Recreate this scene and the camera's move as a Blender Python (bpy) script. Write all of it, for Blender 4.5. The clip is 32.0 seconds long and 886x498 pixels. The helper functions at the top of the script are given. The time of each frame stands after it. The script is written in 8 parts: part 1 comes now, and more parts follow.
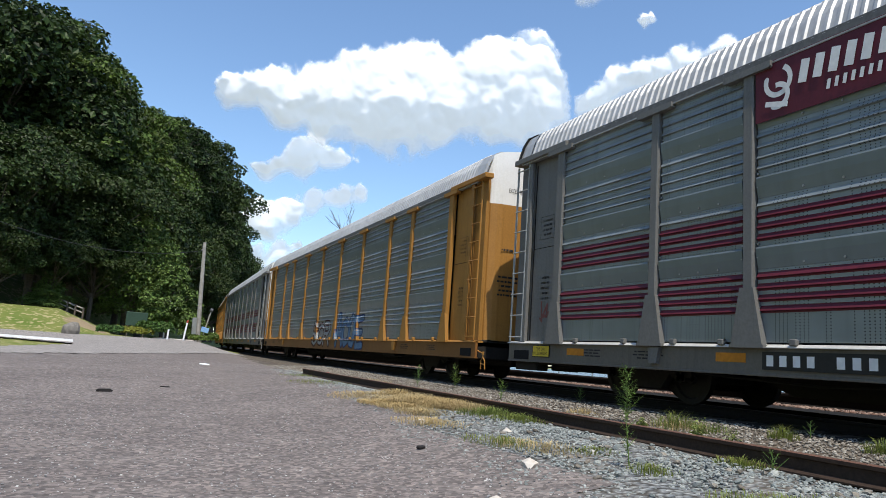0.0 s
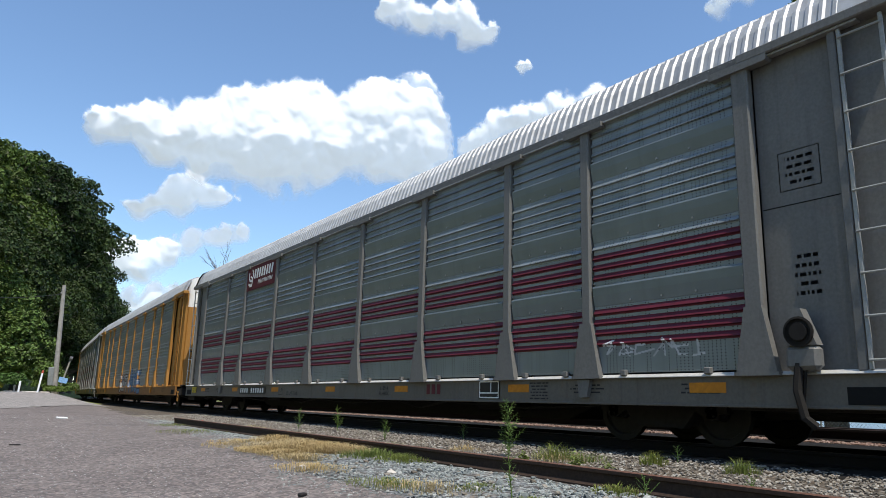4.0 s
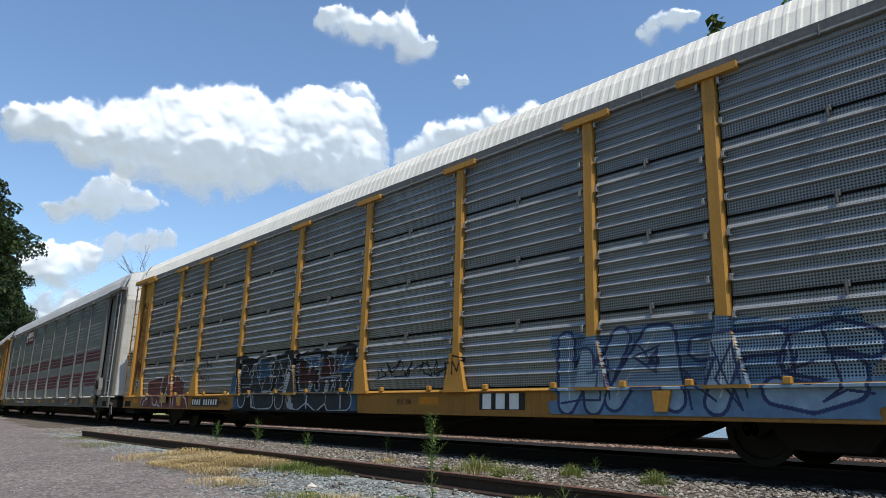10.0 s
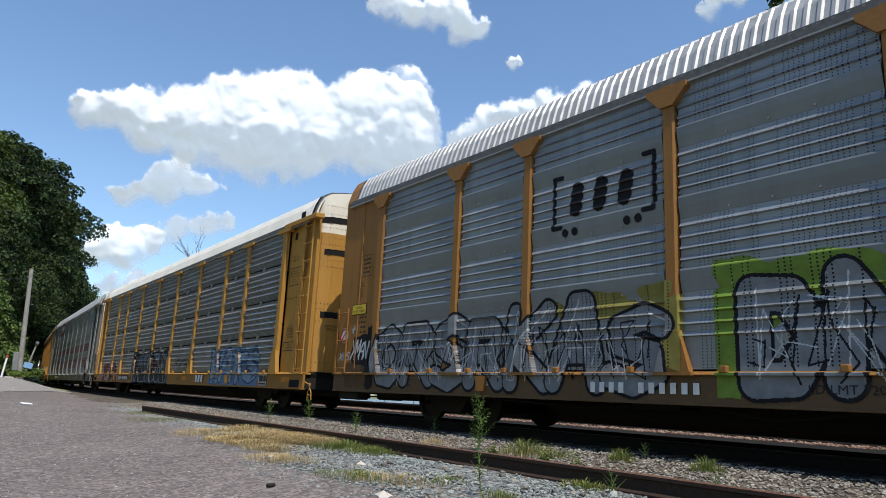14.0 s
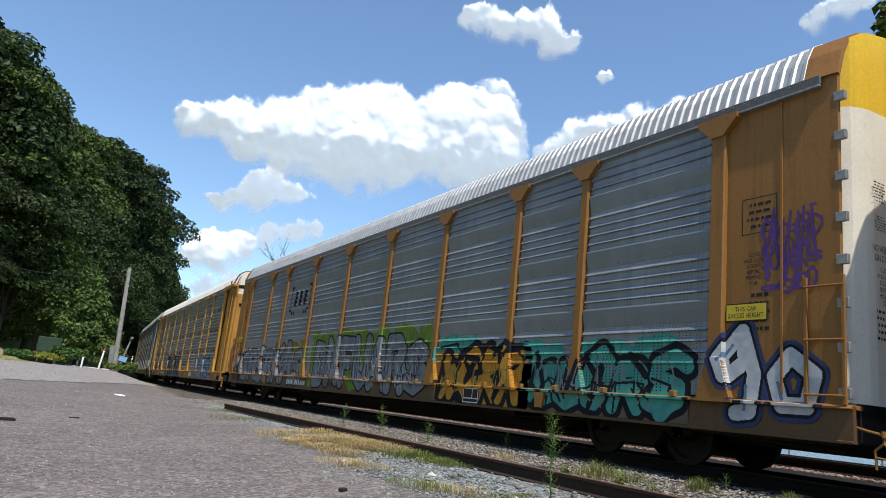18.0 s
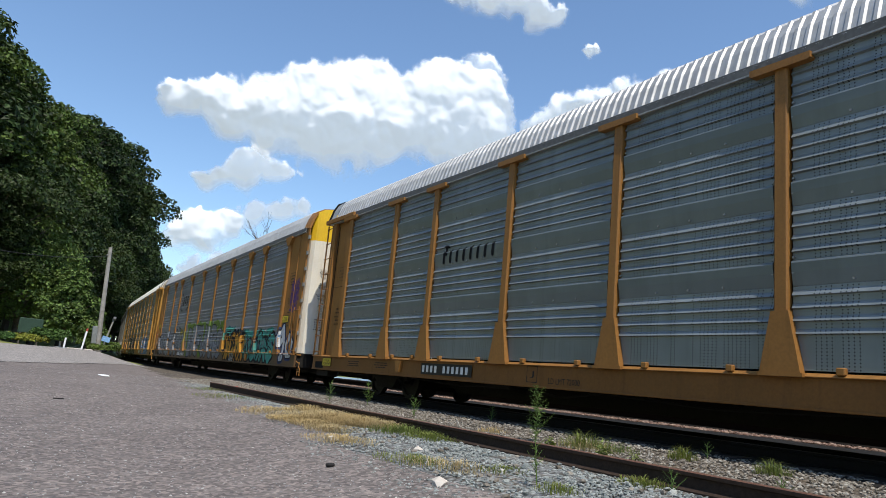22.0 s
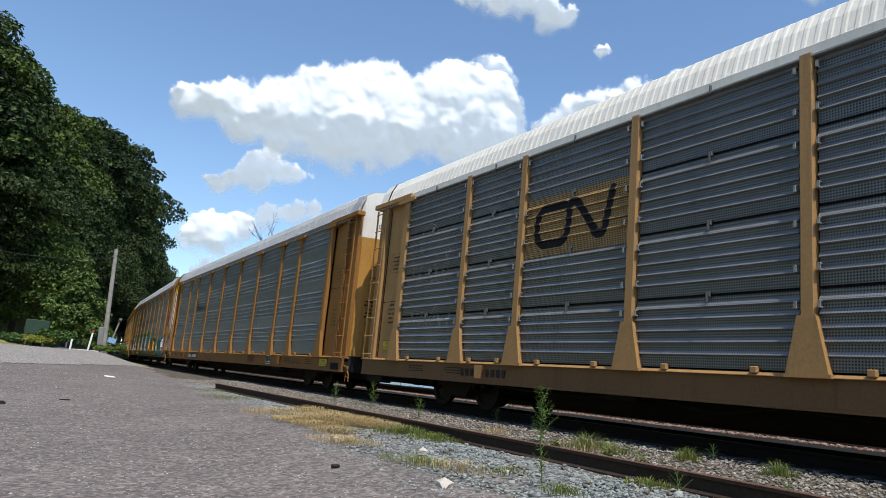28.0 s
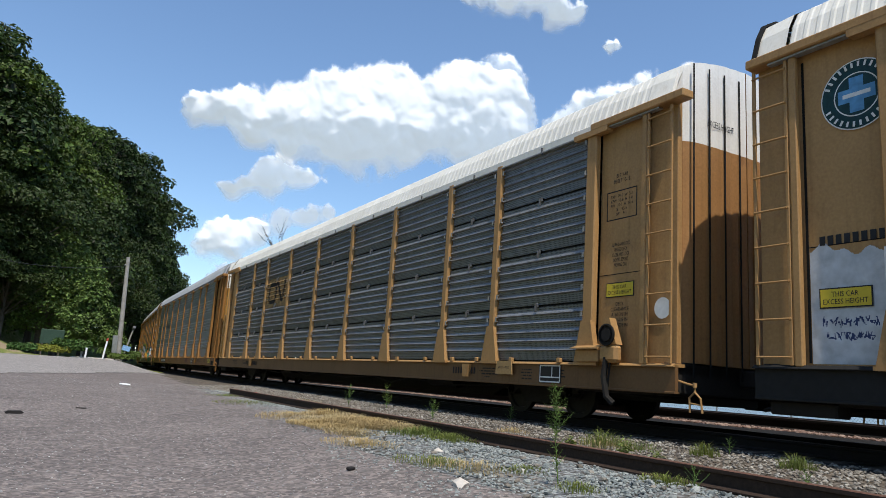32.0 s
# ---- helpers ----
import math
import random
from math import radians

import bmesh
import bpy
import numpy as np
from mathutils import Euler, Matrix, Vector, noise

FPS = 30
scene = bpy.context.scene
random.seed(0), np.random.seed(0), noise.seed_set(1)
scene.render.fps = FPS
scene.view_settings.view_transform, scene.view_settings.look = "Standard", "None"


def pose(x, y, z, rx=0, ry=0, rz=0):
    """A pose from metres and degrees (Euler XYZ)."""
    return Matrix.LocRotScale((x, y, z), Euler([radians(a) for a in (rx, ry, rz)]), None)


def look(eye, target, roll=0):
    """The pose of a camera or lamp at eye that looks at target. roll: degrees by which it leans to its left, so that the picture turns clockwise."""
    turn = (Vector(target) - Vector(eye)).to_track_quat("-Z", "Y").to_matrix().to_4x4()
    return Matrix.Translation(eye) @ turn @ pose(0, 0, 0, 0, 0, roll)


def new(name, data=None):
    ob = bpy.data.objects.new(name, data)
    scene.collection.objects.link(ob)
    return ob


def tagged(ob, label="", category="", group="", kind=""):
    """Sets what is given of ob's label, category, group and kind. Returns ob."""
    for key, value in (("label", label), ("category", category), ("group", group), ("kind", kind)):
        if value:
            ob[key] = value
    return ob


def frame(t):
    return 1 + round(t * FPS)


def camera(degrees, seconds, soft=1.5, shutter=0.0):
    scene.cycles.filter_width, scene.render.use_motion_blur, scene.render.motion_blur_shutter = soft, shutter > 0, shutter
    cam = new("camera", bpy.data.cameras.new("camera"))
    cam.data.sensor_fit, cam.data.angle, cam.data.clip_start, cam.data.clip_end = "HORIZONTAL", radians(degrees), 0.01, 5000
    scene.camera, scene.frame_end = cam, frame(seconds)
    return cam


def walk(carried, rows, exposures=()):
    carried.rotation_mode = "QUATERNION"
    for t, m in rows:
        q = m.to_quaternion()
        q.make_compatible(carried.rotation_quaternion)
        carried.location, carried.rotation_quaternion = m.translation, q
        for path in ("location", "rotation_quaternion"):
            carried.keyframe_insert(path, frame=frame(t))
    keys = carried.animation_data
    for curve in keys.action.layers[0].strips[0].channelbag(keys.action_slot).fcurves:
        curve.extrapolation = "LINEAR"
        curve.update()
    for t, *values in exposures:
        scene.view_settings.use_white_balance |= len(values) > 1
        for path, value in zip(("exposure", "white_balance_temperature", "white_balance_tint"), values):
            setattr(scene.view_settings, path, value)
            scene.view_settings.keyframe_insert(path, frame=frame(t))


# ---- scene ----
cam = camera(64.40, 32.0, soft=0.55)
EYE = (0.0, 0.0, 0.43)
TURNS = (
    (0, 98.90, -3.98, -25.14), (0.5, 99.50, -4.06, -25.88), (1, 100.67, -3.31, -27.49), (1.5, 100.86, -2.35, -31.45),
    (2, 100.14, -1.94, -34.63), (2.5, 100.54, -1.80, -34.38), (3, 102.23, -1.97, -35.49), (3.5, 102.14, -1.42, -34.61),
    (5.5, 104.09, -2.15, -34.24), (6, 104.20, -2.10, -34.27), (6.5, 103.69, -2.59, -34.00), (7, 104.55, -2.43, -34.87),
    (7.5, 103.38, -2.34, -34.52), (8, 103.34, -2.08, -35.56), (8.5, 103.48, -2.51, -37.55), (9, 103.35, -2.54, -38.14),
    (9.5, 105.27, -1.29, -39.50), (10, 103.61, -1.63, -40.49), (10.5, 103.55, -2.21, -40.83), (11, 104.36, -2.27, -39.86),
    (11.5, 105.75, -2.21, -38.59), (12, 106.19, -2.32, -38.17), (12.5, 105.33, -2.23, -38.92), (13, 104.01, -2.02, -39.04),
    (13.5, 103.65, -1.90, -39.18), (14, 102.06, -2.71, -36.72), (14.5, 101.09, -2.86, -34.69), (16.5, 95.94, -5.91, -29.64),
    (17, 98.24, -4.97, -33.02), (17.5, 99.96, -7.59, -32.72), (18, 102.65, -6.03, -30.91), (18.5, 104.82, -6.20, -30.82),
    (19, 103.58, -5.94, -31.00), (19.5, 103.10, -6.32, -31.03), (20, 102.76, -6.28, -30.36), (20.5, 102.14, -5.99, -30.49),
    (21, 102.17, -5.78, -30.98), (21.5, 101.37, -5.57, -31.59), (22, 100.81, -5.15, -32.06), (22.5, 100.53, -4.86, -32.57),
    (23, 100.76, -5.07, -31.95), (23.5, 100.94, -5.09, -31.70), (24, 101.10, -4.60, -32.96), (24.5, 102.20, -5.12, -33.08),
    (26.5, 102.48, -4.89, -31.13), (27, 102.26, -4.90, -31.81), (27.5, 101.32, -5.01, -31.32), (28, 100.86, -5.13, -31.66),
    (28.5, 101.17, -5.13, -31.57), (29, 101.35, -4.64, -31.19), (29.5, 100.65, -4.54, -31.29), (30, 100.47, -4.14, -31.68),
    (30.5, 100.42, -4.11, -31.22), (31, 100.51, -4.18, -30.92), (31.5, 100.74, -3.97, -30.82), (32, 100.80, -3.87, -30.60),
)
walk(cam, [(t, pose(*EYE, rx, ry, rz)) for t, rx, ry, rz in TURNS],
     [(0, 0.12), (3.5, 0.10), (5.8, -0.02), (12, -0.06), (14.3, 0.0), (16.6, 0.26), (17.2, 0.24), (18.0, 0.08), (19.0, -0.05), (20.5, -0.03), (22, 0.0), (32, -0.02)])

# ---------------------------------------------------------------- sky and sun
world = bpy.data.worlds.new("sky")
scene.world = world
world.use_nodes = True
SUN_EL, SUN_AZ = 62.5, 190.0          # degrees; azimuth clockwise from +y
wn = world.node_tree.nodes
sky = wn.new("ShaderNodeTexSky")
sky.sky_type, sky.sun_disc = "NISHITA", False
sky.sun_elevation, sky.sun_rotation = radians(SUN_EL), radians(SUN_AZ)
sky.air_density, sky.dust_density, sky.ozone_density = 1.05, 0.35, 3.0
wn["Background"].inputs["Strength"].default_value = 0.175
haze = wn.new("ShaderNodeMixRGB")
haze.blend_type = "MULTIPLY"
haze.inputs[0].default_value, haze.inputs[2].default_value = 1.0, (0.95, 1.015, 1.05, 1)
world.node_tree.links.new(sky.outputs[0], haze.inputs[1])
world.node_tree.links.new(haze.outputs[0], wn["Background"].inputs["Color"])
sun = new("sun", bpy.data.lights.new("sun", "SUN"))
sun.data.energy, sun.data.angle, sun.data.color = 4.8, radians(0.53), (1.0, 0.935, 0.82)
_a, _e = radians(SUN_AZ), radians(SUN_EL)
sun.matrix_basis = look((math.sin(_a) * math.cos(_e) * 50, math.cos(_a) * math.cos(_e) * 50, math.sin(_e) * 50), (0, 0, 0))


# ---------------------------------------------------------------- materials


class Nodes:
    """A short way to write a node material."""

    def __init__(self, name, rough=0.6, metal=0.0, spec=0.5):
        self.m = bpy.data.materials.new(name)
        self.m.use_nodes = True
        self.t = self.m.node_tree
        self.b = self.t.nodes["Principled BSDF"]
        self.b.inputs["Roughness"].default_value = rough
        self.b.inputs["Metallic"].default_value = metal
        self.b.inputs["Specular IOR Level"].default_value = spec

    def n(self, kind, **kw):
        node = self.t.nodes.new("ShaderNode" + kind)
        for k, v in kw.items():
            if k in node.inputs:
                node.inputs[k].default_value = v
        return node

    def link(self, a, b):
        self.t.links.new(a, b)

    def coord(self, which="Object"):
        return self.n("TexCoord").outputs[which]

    def noise(self, vec, scale, detail=4.0, rough=0.55):
        t = self.n("TexNoise", Scale=scale, Detail=detail, Roughness=rough)
        self.link(vec, t.inputs["Vector"])
        return t.outputs["Fac"]

    def scaled(self, vec, s):
        t = self.n("Mapping", Scale=s)
        self.link(vec, t.inputs["Vector"])
        return t.outputs[0]

    def ramp(self, fac, stops):
        r = self.n("ValToRGB")
        e = r.color_ramp.elements
        while len(e) < len(stops):
            e.new(0.5)
        for el, (p, c) in zip(e, stops):
            el.position, el.color = p, (*c, 1) if len(c) == 3 else c
        self.link(fac, r.inputs["Fac"])
        return r.outputs["Color"]

    def mix(self, fac, a, b, how="MIX"):
        x = self.n("MixRGB")
        x.blend_type = how
        for v, s in ((fac, x.inputs[0]), (a, x.inputs[1]), (b, x.inputs[2])):
            if isinstance(v, (int, float)):
                s.default_value = v
            elif isinstance(v, tuple):
                s.default_value = (*v, 1)
            else:
                self.link(v, s)
        return x.outputs[0]

    def math(self, op, a, b=0.0):
        x = self.n("Math")
        x.operation = op
        for v, s in ((a, x.inputs[0]), (b, x.inputs[1])):
            if isinstance(v, (int, float)):
                s.default_value = v
            else:
                self.link(v, s)
        return x.outputs[0]

    def base(self, c):
        if isinstance(c, tuple):
            self.b.inputs["Base Color"].default_value = (*c, 1)
        else:
            self.link(c, self.b.inputs["Base Color"])

    def bump(self, h, strength=0.3, dist=0.01):
        x = self.n("Bump", Strength=strength, Distance=dist)
        self.link(h, x.inputs["Height"])
        self.link(x.outputs[0], self.b.inputs["Normal"])

    def random(self):
        return self.n("ObjectInfo").outputs["Random"]


MATS = {}


def paint(name, col, dark=0.55, rust=0.25, rough=0.55, metal=0.0):
    """Weathered paint on steel: faded in clouds, streaked downwards, with rust freckles."""
    if name in MATS:
        return MATS[name]
    k = Nodes(name, rough, metal, 0.3)
    c = k.coord()
    big = k.noise(c, 0.9, 4)
    streak = k.noise(k.scaled(c, (9.0, 9.0, 0.45)), 1.0, 5, 0.6)
    fine = k.noise(c, 26.0, 3)
    d = tuple(v * dark for v in col)
    a = k.mix(k.ramp(big, [(0.35, (0, 0, 0)), (0.7, (1, 1, 1))]), tuple(v * 0.86 for v in col), col)
    a = k.mix(k.ramp(streak, [(0.52, (0, 0, 0)), (0.78, (0.75, 0.75, 0.75))]), a, d)
    if rust:
        spots = k.math("MULTIPLY", k.ramp(k.noise(c, 3.1, 6, 0.7), [(0.56, (0, 0, 0)), (0.72, (1, 1, 1))]), rust)
        a = k.mix(spots, a, (0.16, 0.07, 0.03))
    a = k.mix(0.12, a, k.ramp(fine, [(0.3, (0.1, 0.1, 0.1)), (0.7, (1, 1, 1))]), "OVERLAY")
    k.base(a)
    k.bump(fine, 0.12, 0.004)
    MATS[name] = k.m
    return k.m


def sheet(name, col, holes, rough=0.36, metal=0.22):
    """Galvanised side sheet with rows of small holes, grimy in streaks."""
    if name in MATS:
        return MATS[name]
    k = Nodes(name, rough, metal, 0.4)
    c = k.coord()
    sep = k.n("SeparateXYZ")
    k.link(c, sep.inputs[0])
    big = k.noise(c, 0.8, 4)
    streak = k.noise(k.scaled(c, (3.0, 3.0, 0.35)), 1.0, 5, 0.6)
    a = k.mix(k.ramp(big, [(0.3, (0, 0, 0)), (0.7, (1, 1, 1))]), tuple(v * 0.75 for v in col), tuple(v * 1.12 for v in col))
    a = k.mix(k.math("MULTIPLY", k.random(), 0.35), a, tuple(v * 0.7 for v in col))
    a = k.mix(k.ramp(streak, [(0.5, (0, 0, 0)), (0.85, (0.45, 0.45, 0.45))]), a, tuple(v * 0.45 for v in col))
    if holes is None:
        k.base(a)
        k.bump(k.noise(c, 40.0, 3), 0.1, 0.003)
        MATS[name] = k.m
        return k.m
    step_y, step_z, size = holes
    fy = k.math("SUBTRACT", k.math("FRACT", k.math("MULTIPLY", sep.outputs[1], 1 / step_y)), 0.5)
    fz = k.math("SUBTRACT", k.math("FRACT", k.math("MULTIPLY", sep.outputs[2], 1 / step_z)), 0.5)
    dy, dz = k.math("MULTIPLY", fy, step_y), k.math("MULTIPLY", fz, step_z)
    r = k.math("SQRT", k.math("ADD", k.math("MULTIPLY", dy, dy), k.math("MULTIPLY", dz, dz)))
    hole = k.math("LESS_THAN", r, size)
    if step_y > 0.05:          # some columns are left out
        col = k.n("TexWhiteNoise")
        col.noise_dimensions = "1D"
        k.link(k.math("FLOOR", k.math("MULTIPLY", sep.outputs[1], 1 / step_y)), col.inputs["W"])
        hole = k.math("MULTIPLY", hole, k.math("GREATER_THAN", col.outputs["Value"], 0.36))
    a = k.mix(hole, a, (0.012, 0.012, 0.013))
    k.base(a)
    k.bump(k.noise(c, 40.0, 3), 0.1, 0.003)
    MATS[name] = k.m
    return k.m


def plain(name, col, rough=0.7, metal=0.0, vary=0.25, scale=12.0, bump=0.2):
    if name in MATS:
        return MATS[name]
    k = Nodes(name, rough, metal, 0.3)
    c = k.coord()
    n = k.noise(c, scale, 5)
    big = k.noise(c, scale * 0.12, 3)
    a = k.mix(k.ramp(n, [(0.3, (0, 0, 0)), (0.7, (1, 1, 1))]), tuple(v * (1 - vary) for v in col), tuple(v * (1 + vary) for v in col))
    a = k.mix(k.ramp(big, [(0.35, (0, 0, 0)), (0.65, (0.4, 0.4, 0.4))]), a, tuple(v * 0.7 for v in col))
    k.base(a)
    k.bump(n, bump, 0.01)
    MATS[name] = k.m
    return k.m


def leafy(name, col, spread=0.5):
    if name in MATS:
        return MATS[name]
    k = Nodes(name, 0.55, 0.0, 0.25)
    g = k.n("NewGeometry")
    lo, hi = tuple(v * (1 - spread) for v in col), tuple(v * (1 + spread) for v in col)
    a = k.mix(g.outputs["Random Per Island"], lo, hi)
    a = k.mix(k.math("MULTIPLY", k.random(), 0.5), a, (col[0] * 1.35, col[1] * 1.15, col[2] * 0.7))
    k.base(a)
    tr = k.n("BsdfTranslucent")
    k.link(a, tr.inputs["Color"])
    ms = k.n("MixShader", Fac=0.18)
    k.link(k.b.outputs[0], ms.inputs[1])
    k.link(tr.outputs[0], ms.inputs[2])
    k.link(ms.outputs[0], k.t.nodes["Material Output"].inputs["Surface"])
    MATS[name] = k.m
    return k.m


YELLOW = (0.43, 0.218, 0.043)
BLACK = plain("black_steel", (0.014, 0.0135, 0.013), 0.8)
GRIME = plain("grimy_underframe", (0.016, 0.014, 0.012), 0.9)
WHEEL = plain("worn_wheel_steel", (0.014, 0.012, 0.011), 0.7, 0.1)
RUST = plain("rusty_rail", (0.036, 0.022, 0.015), 0.85, 0.0, 0.4, 30)
# Shade under and behind the train is put into this rail colour
SHADED_RAIL = plain("sooty_rail_steel", (0.007, 0.0055, 0.005), 0.95, 0.0, 0.4, 30)
EDGECLIP = plain("pale_clip_steel", (0.30, 0.30, 0.29), 0.5, 0.4)
RAILTOP = plain("worn_rail_head", (0.032, 0.022, 0.019), 0.8, 0.0, 0.3, 30)

# ---------------------------------------------------------------- mesh tools


class Mesh:
    """Collects vertices and faces, with a material slot for each face."""

    def __init__(self):
        self.v, self.f, self.s = [], [], []

    def add(self, verts, faces, slot=0):
        o = len(self.v)
        self.v.extend(verts)
        self.f.extend([tuple(i + o for i in f) for f in faces])
        self.s.extend([slot] * len(faces))
        return self

    def box(self, x0, x1, y0, y1, z0, z1, slot=0, c=0.0):
        """A box, its edges chamfered by c."""
        if c <= 0:
            v = [(x, y, z) for x in (x0, x1) for y in (y0, y1) for z in (z0, z1)]
            return self.add(v, [(0, 1, 3, 2), (4, 6, 7, 5), (0, 4, 5, 1), (2, 3, 7, 6), (0, 2, 6, 4), (1, 5, 7, 3)], slot)
        bm = bmesh.new()
        bmesh.ops.create_cube(bm, size=1.0)
        for w in bm.verts:
            w.co = Vector(((x0 + x1) / 2 + w.co.x * (x1 - x0), (y0 + y1) / 2 + w.co.y * (y1 - y0), (z0 + z1) / 2 + w.co.z * (z1 - z0)))
        bmesh.ops.bevel(bm, geom=bm.edges[:], offset=c, segments=1, affect="EDGES")
        bm.verts.index_update()
        self.add([tuple(w.co) for w in bm.verts], [tuple(w.index for w in f.verts) for f in bm.faces], slot)
        bm.free()
        return self

    def tube(self, a, b, r, n=8, slot=0, r2=None):
        a, b = Vector(a), Vector(b)
        q = (b - a).to_track_quat("Z", "Y")
        v = []
        for p, rr in ((a, r), (b, r if r2 is None else r2)):
            v += [tuple(p + q @ Vector((rr * math.cos(i * math.tau / n), rr * math.sin(i * math.tau / n), 0))) for i in range(n)]
        f = [(i, (i + 1) % n, n + (i + 1) % n, n + i) for i in range(n)]
        return self.add(v, f + [tuple(range(n - 1, -1, -1)), tuple(range(n, 2 * n))], slot)

    def path(self, pts, r, n=6, slot=0):
        """A bent round bar in one piece."""
        pts = [Vector(p) for p in pts]
        v, f = [], []
        q = (pts[1] - pts[0]).to_track_quat("Z", "Y")
        for k, p in enumerate(pts):
            d = (pts[min(k + 1, len(pts) - 1)] - pts[max(k - 1, 0)]).normalized()
            q = (q @ Vector((0, 0, 1))).rotation_difference(d) @ q
            v += [tuple(p + q @ Vector((r * math.cos(i * math.tau / n), r * math.sin(i * math.tau / n), 0))) for i in range(n)]
        for k in range(len(pts) - 1):
            f += [(k * n + i, k * n + (i + 1) % n, (k + 1) * n + (i + 1) % n, (k + 1) * n + i) for i in range(n)]
        return self.add(v, f + [tuple(range(n - 1, -1, -1)), tuple(range(len(v) - n, len(v)))], slot)

    def prism(self, outline, axis, lo, hi, slot=0):
        """An outline of (u, w) pairs pushed along an axis from lo to hi."""
        n = len(outline)
        put = {"x": lambda u, w, d: (d, u, w), "y": lambda u, w, d: (u, d, w), "z": lambda u, w, d: (u, w, d)}[axis]
        v = [put(u, w, d) for d in (lo, hi) for u, w in outline]
        f = [(i, (i + 1) % n, n + (i + 1) % n, n + i) for i in range(n)] + [tuple(range(n - 1, -1, -1)), tuple(range(n, 2 * n))]
        return self.add(v, f, slot)

    def strip(self, rows, slot=0, closed=False):
        """A sheet through rows of points."""
        n = len(rows[0])
        f = [(r * n + i, r * n + i + 1, (r + 1) * n + i + 1, (r + 1) * n + i) for r in range(len(rows) - 1) for i in range(n - 1)]
        return self.add([p for r in rows for p in r], f, slot)

    def lathe(self, prof, c, axis, n=24, slot=0):
        """A profile of (radius, along) turned round an axis through c."""
        rows = []
        for i in range(n + 1):
            a = i * math.tau / n
            put = {"x": lambda r, d: (c[0] + d, c[1] + r * math.cos(a), c[2] + r * math.sin(a)),
                   "z": lambda r, d: (c[0] + r * math.cos(a), c[1] + r * math.sin(a), c[2] + d)}[axis]
            rows.append([put(r, d) for r, d in prof])
        return self.strip(rows, slot)

    def data(self, name, *mats, smooth=False, fix=True):
        me = bpy.data.meshes.new(name)
        me.from_pydata(self.v, [], self.f)
        me.polygons.foreach_set("material_index", self.s)
        for m in mats:
            me.materials.append(m)
        if fix:
            bm = bmesh.new()
            bm.from_mesh(me)
            bmesh.ops.remove_doubles(bm, verts=bm.verts[:], dist=1e-5)
            bmesh.ops.recalc_face_normals(bm, faces=bm.faces[:])
            bm.to_mesh(me)
            bm.free()
        if smooth:
            me.polygons.foreach_set("use_smooth", [True] * len(me.polygons))
        me.update()
        return me


def part(name, me, parent, m=None, label=""):
    ob = new(name, me)
    ob.parent = parent
    if m is not None:
        ob.matrix_basis = m
    if label:
        ob["label"] = label
    return ob


def thing(name, label, category, m=None, group="", kind="", data=None):
    ob = new(name, data)
    if m is not None:
        ob.matrix_basis = m
    return tagged(ob, label, category, group, kind)


CACHE = {}


def cached(key, make):
    if key not in CACHE:
        CACHE[key] = make()
    return CACHE[key]


def smoothstep(a, b, x):
    t = min(1.0, max(0.0, (x - a) / (b - a)))
    return t * t * (3 - 2 * t)


# ---------------------------------------------------------------- the lie of the land
# The track runs along +y with its near car side at x = 8.0, and bends to the right past y = 22 on a 625 m radius.
TRACK_X, BEND_Y, RADIUS = 9.6, 22.0, 625.0


def on_track(s):
    """The place and heading of the track's middle, s metres along it."""
    if s <= BEND_Y:
        return TRACK_X, s, 0.0
    a = (s - BEND_Y) / RADIUS
    return TRACK_X + RADIUS * (1 - math.cos(a)), BEND_Y + RADIUS * math.sin(a), a


def track_x(y):
    if y <= BEND_Y:
        return TRACK_X
    return TRACK_X + RADIUS - math.sqrt(max(1.0, RADIUS ** 2 - (y - BEND_Y) ** 2))


def hill(x, y):
    """The wooded hillside on the near side of the track."""
    toe = track_x(y) - 9.0 - 10.0 * smoothstep(105, 70, y)
    up = max(0.0, toe - x)
    fade = smoothstep(66, 86, y + max(0.0, -x - 4) * 0.35) * smoothstep(290, 190, y)
    return fade * (up * 0.62 if up < 40 else 24.8 + (up - 40) * 0.2)


def ground_z(x, y):
    t = x - (track_x(y) - TRACK_X)
    z = -0.74 + 0.06 * smoothstep(-6, 2, t)
    z += 0.36 * smoothstep(1.2, 5.0, t) * smoothstep(26, 12, y) + 0.36 * smoothstep(12, 26, y)
    z += 0.10 * smoothstep(6.4, 7.8, t)
    z += 0.78 * smoothstep(24, 60, y) * smoothstep(8.0, 4.5, t)
    bank = smoothstep(55.5, 63, y) * smoothstep(0.5, -4.5, x - (y - 59) * 0.03)
    z += 1.9 * bank
    z += hill(x, y)
    z -= 0.36 * smoothstep(11.0, 12.5, t)
    if t > 20.5:
        z -= 1.9 * smoothstep(21.0, 25.0, t)
    return z

# ---------------------------------------------------------------- ground


def axis(lo, hi, fine, outer):
    n = int(round((hi - lo) / fine))
    mid = [lo + (hi - lo) * i / n for i in range(n + 1)]
    return [-o for o in reversed(outer) if -o < lo] + mid + [o for o in outer if o > hi]


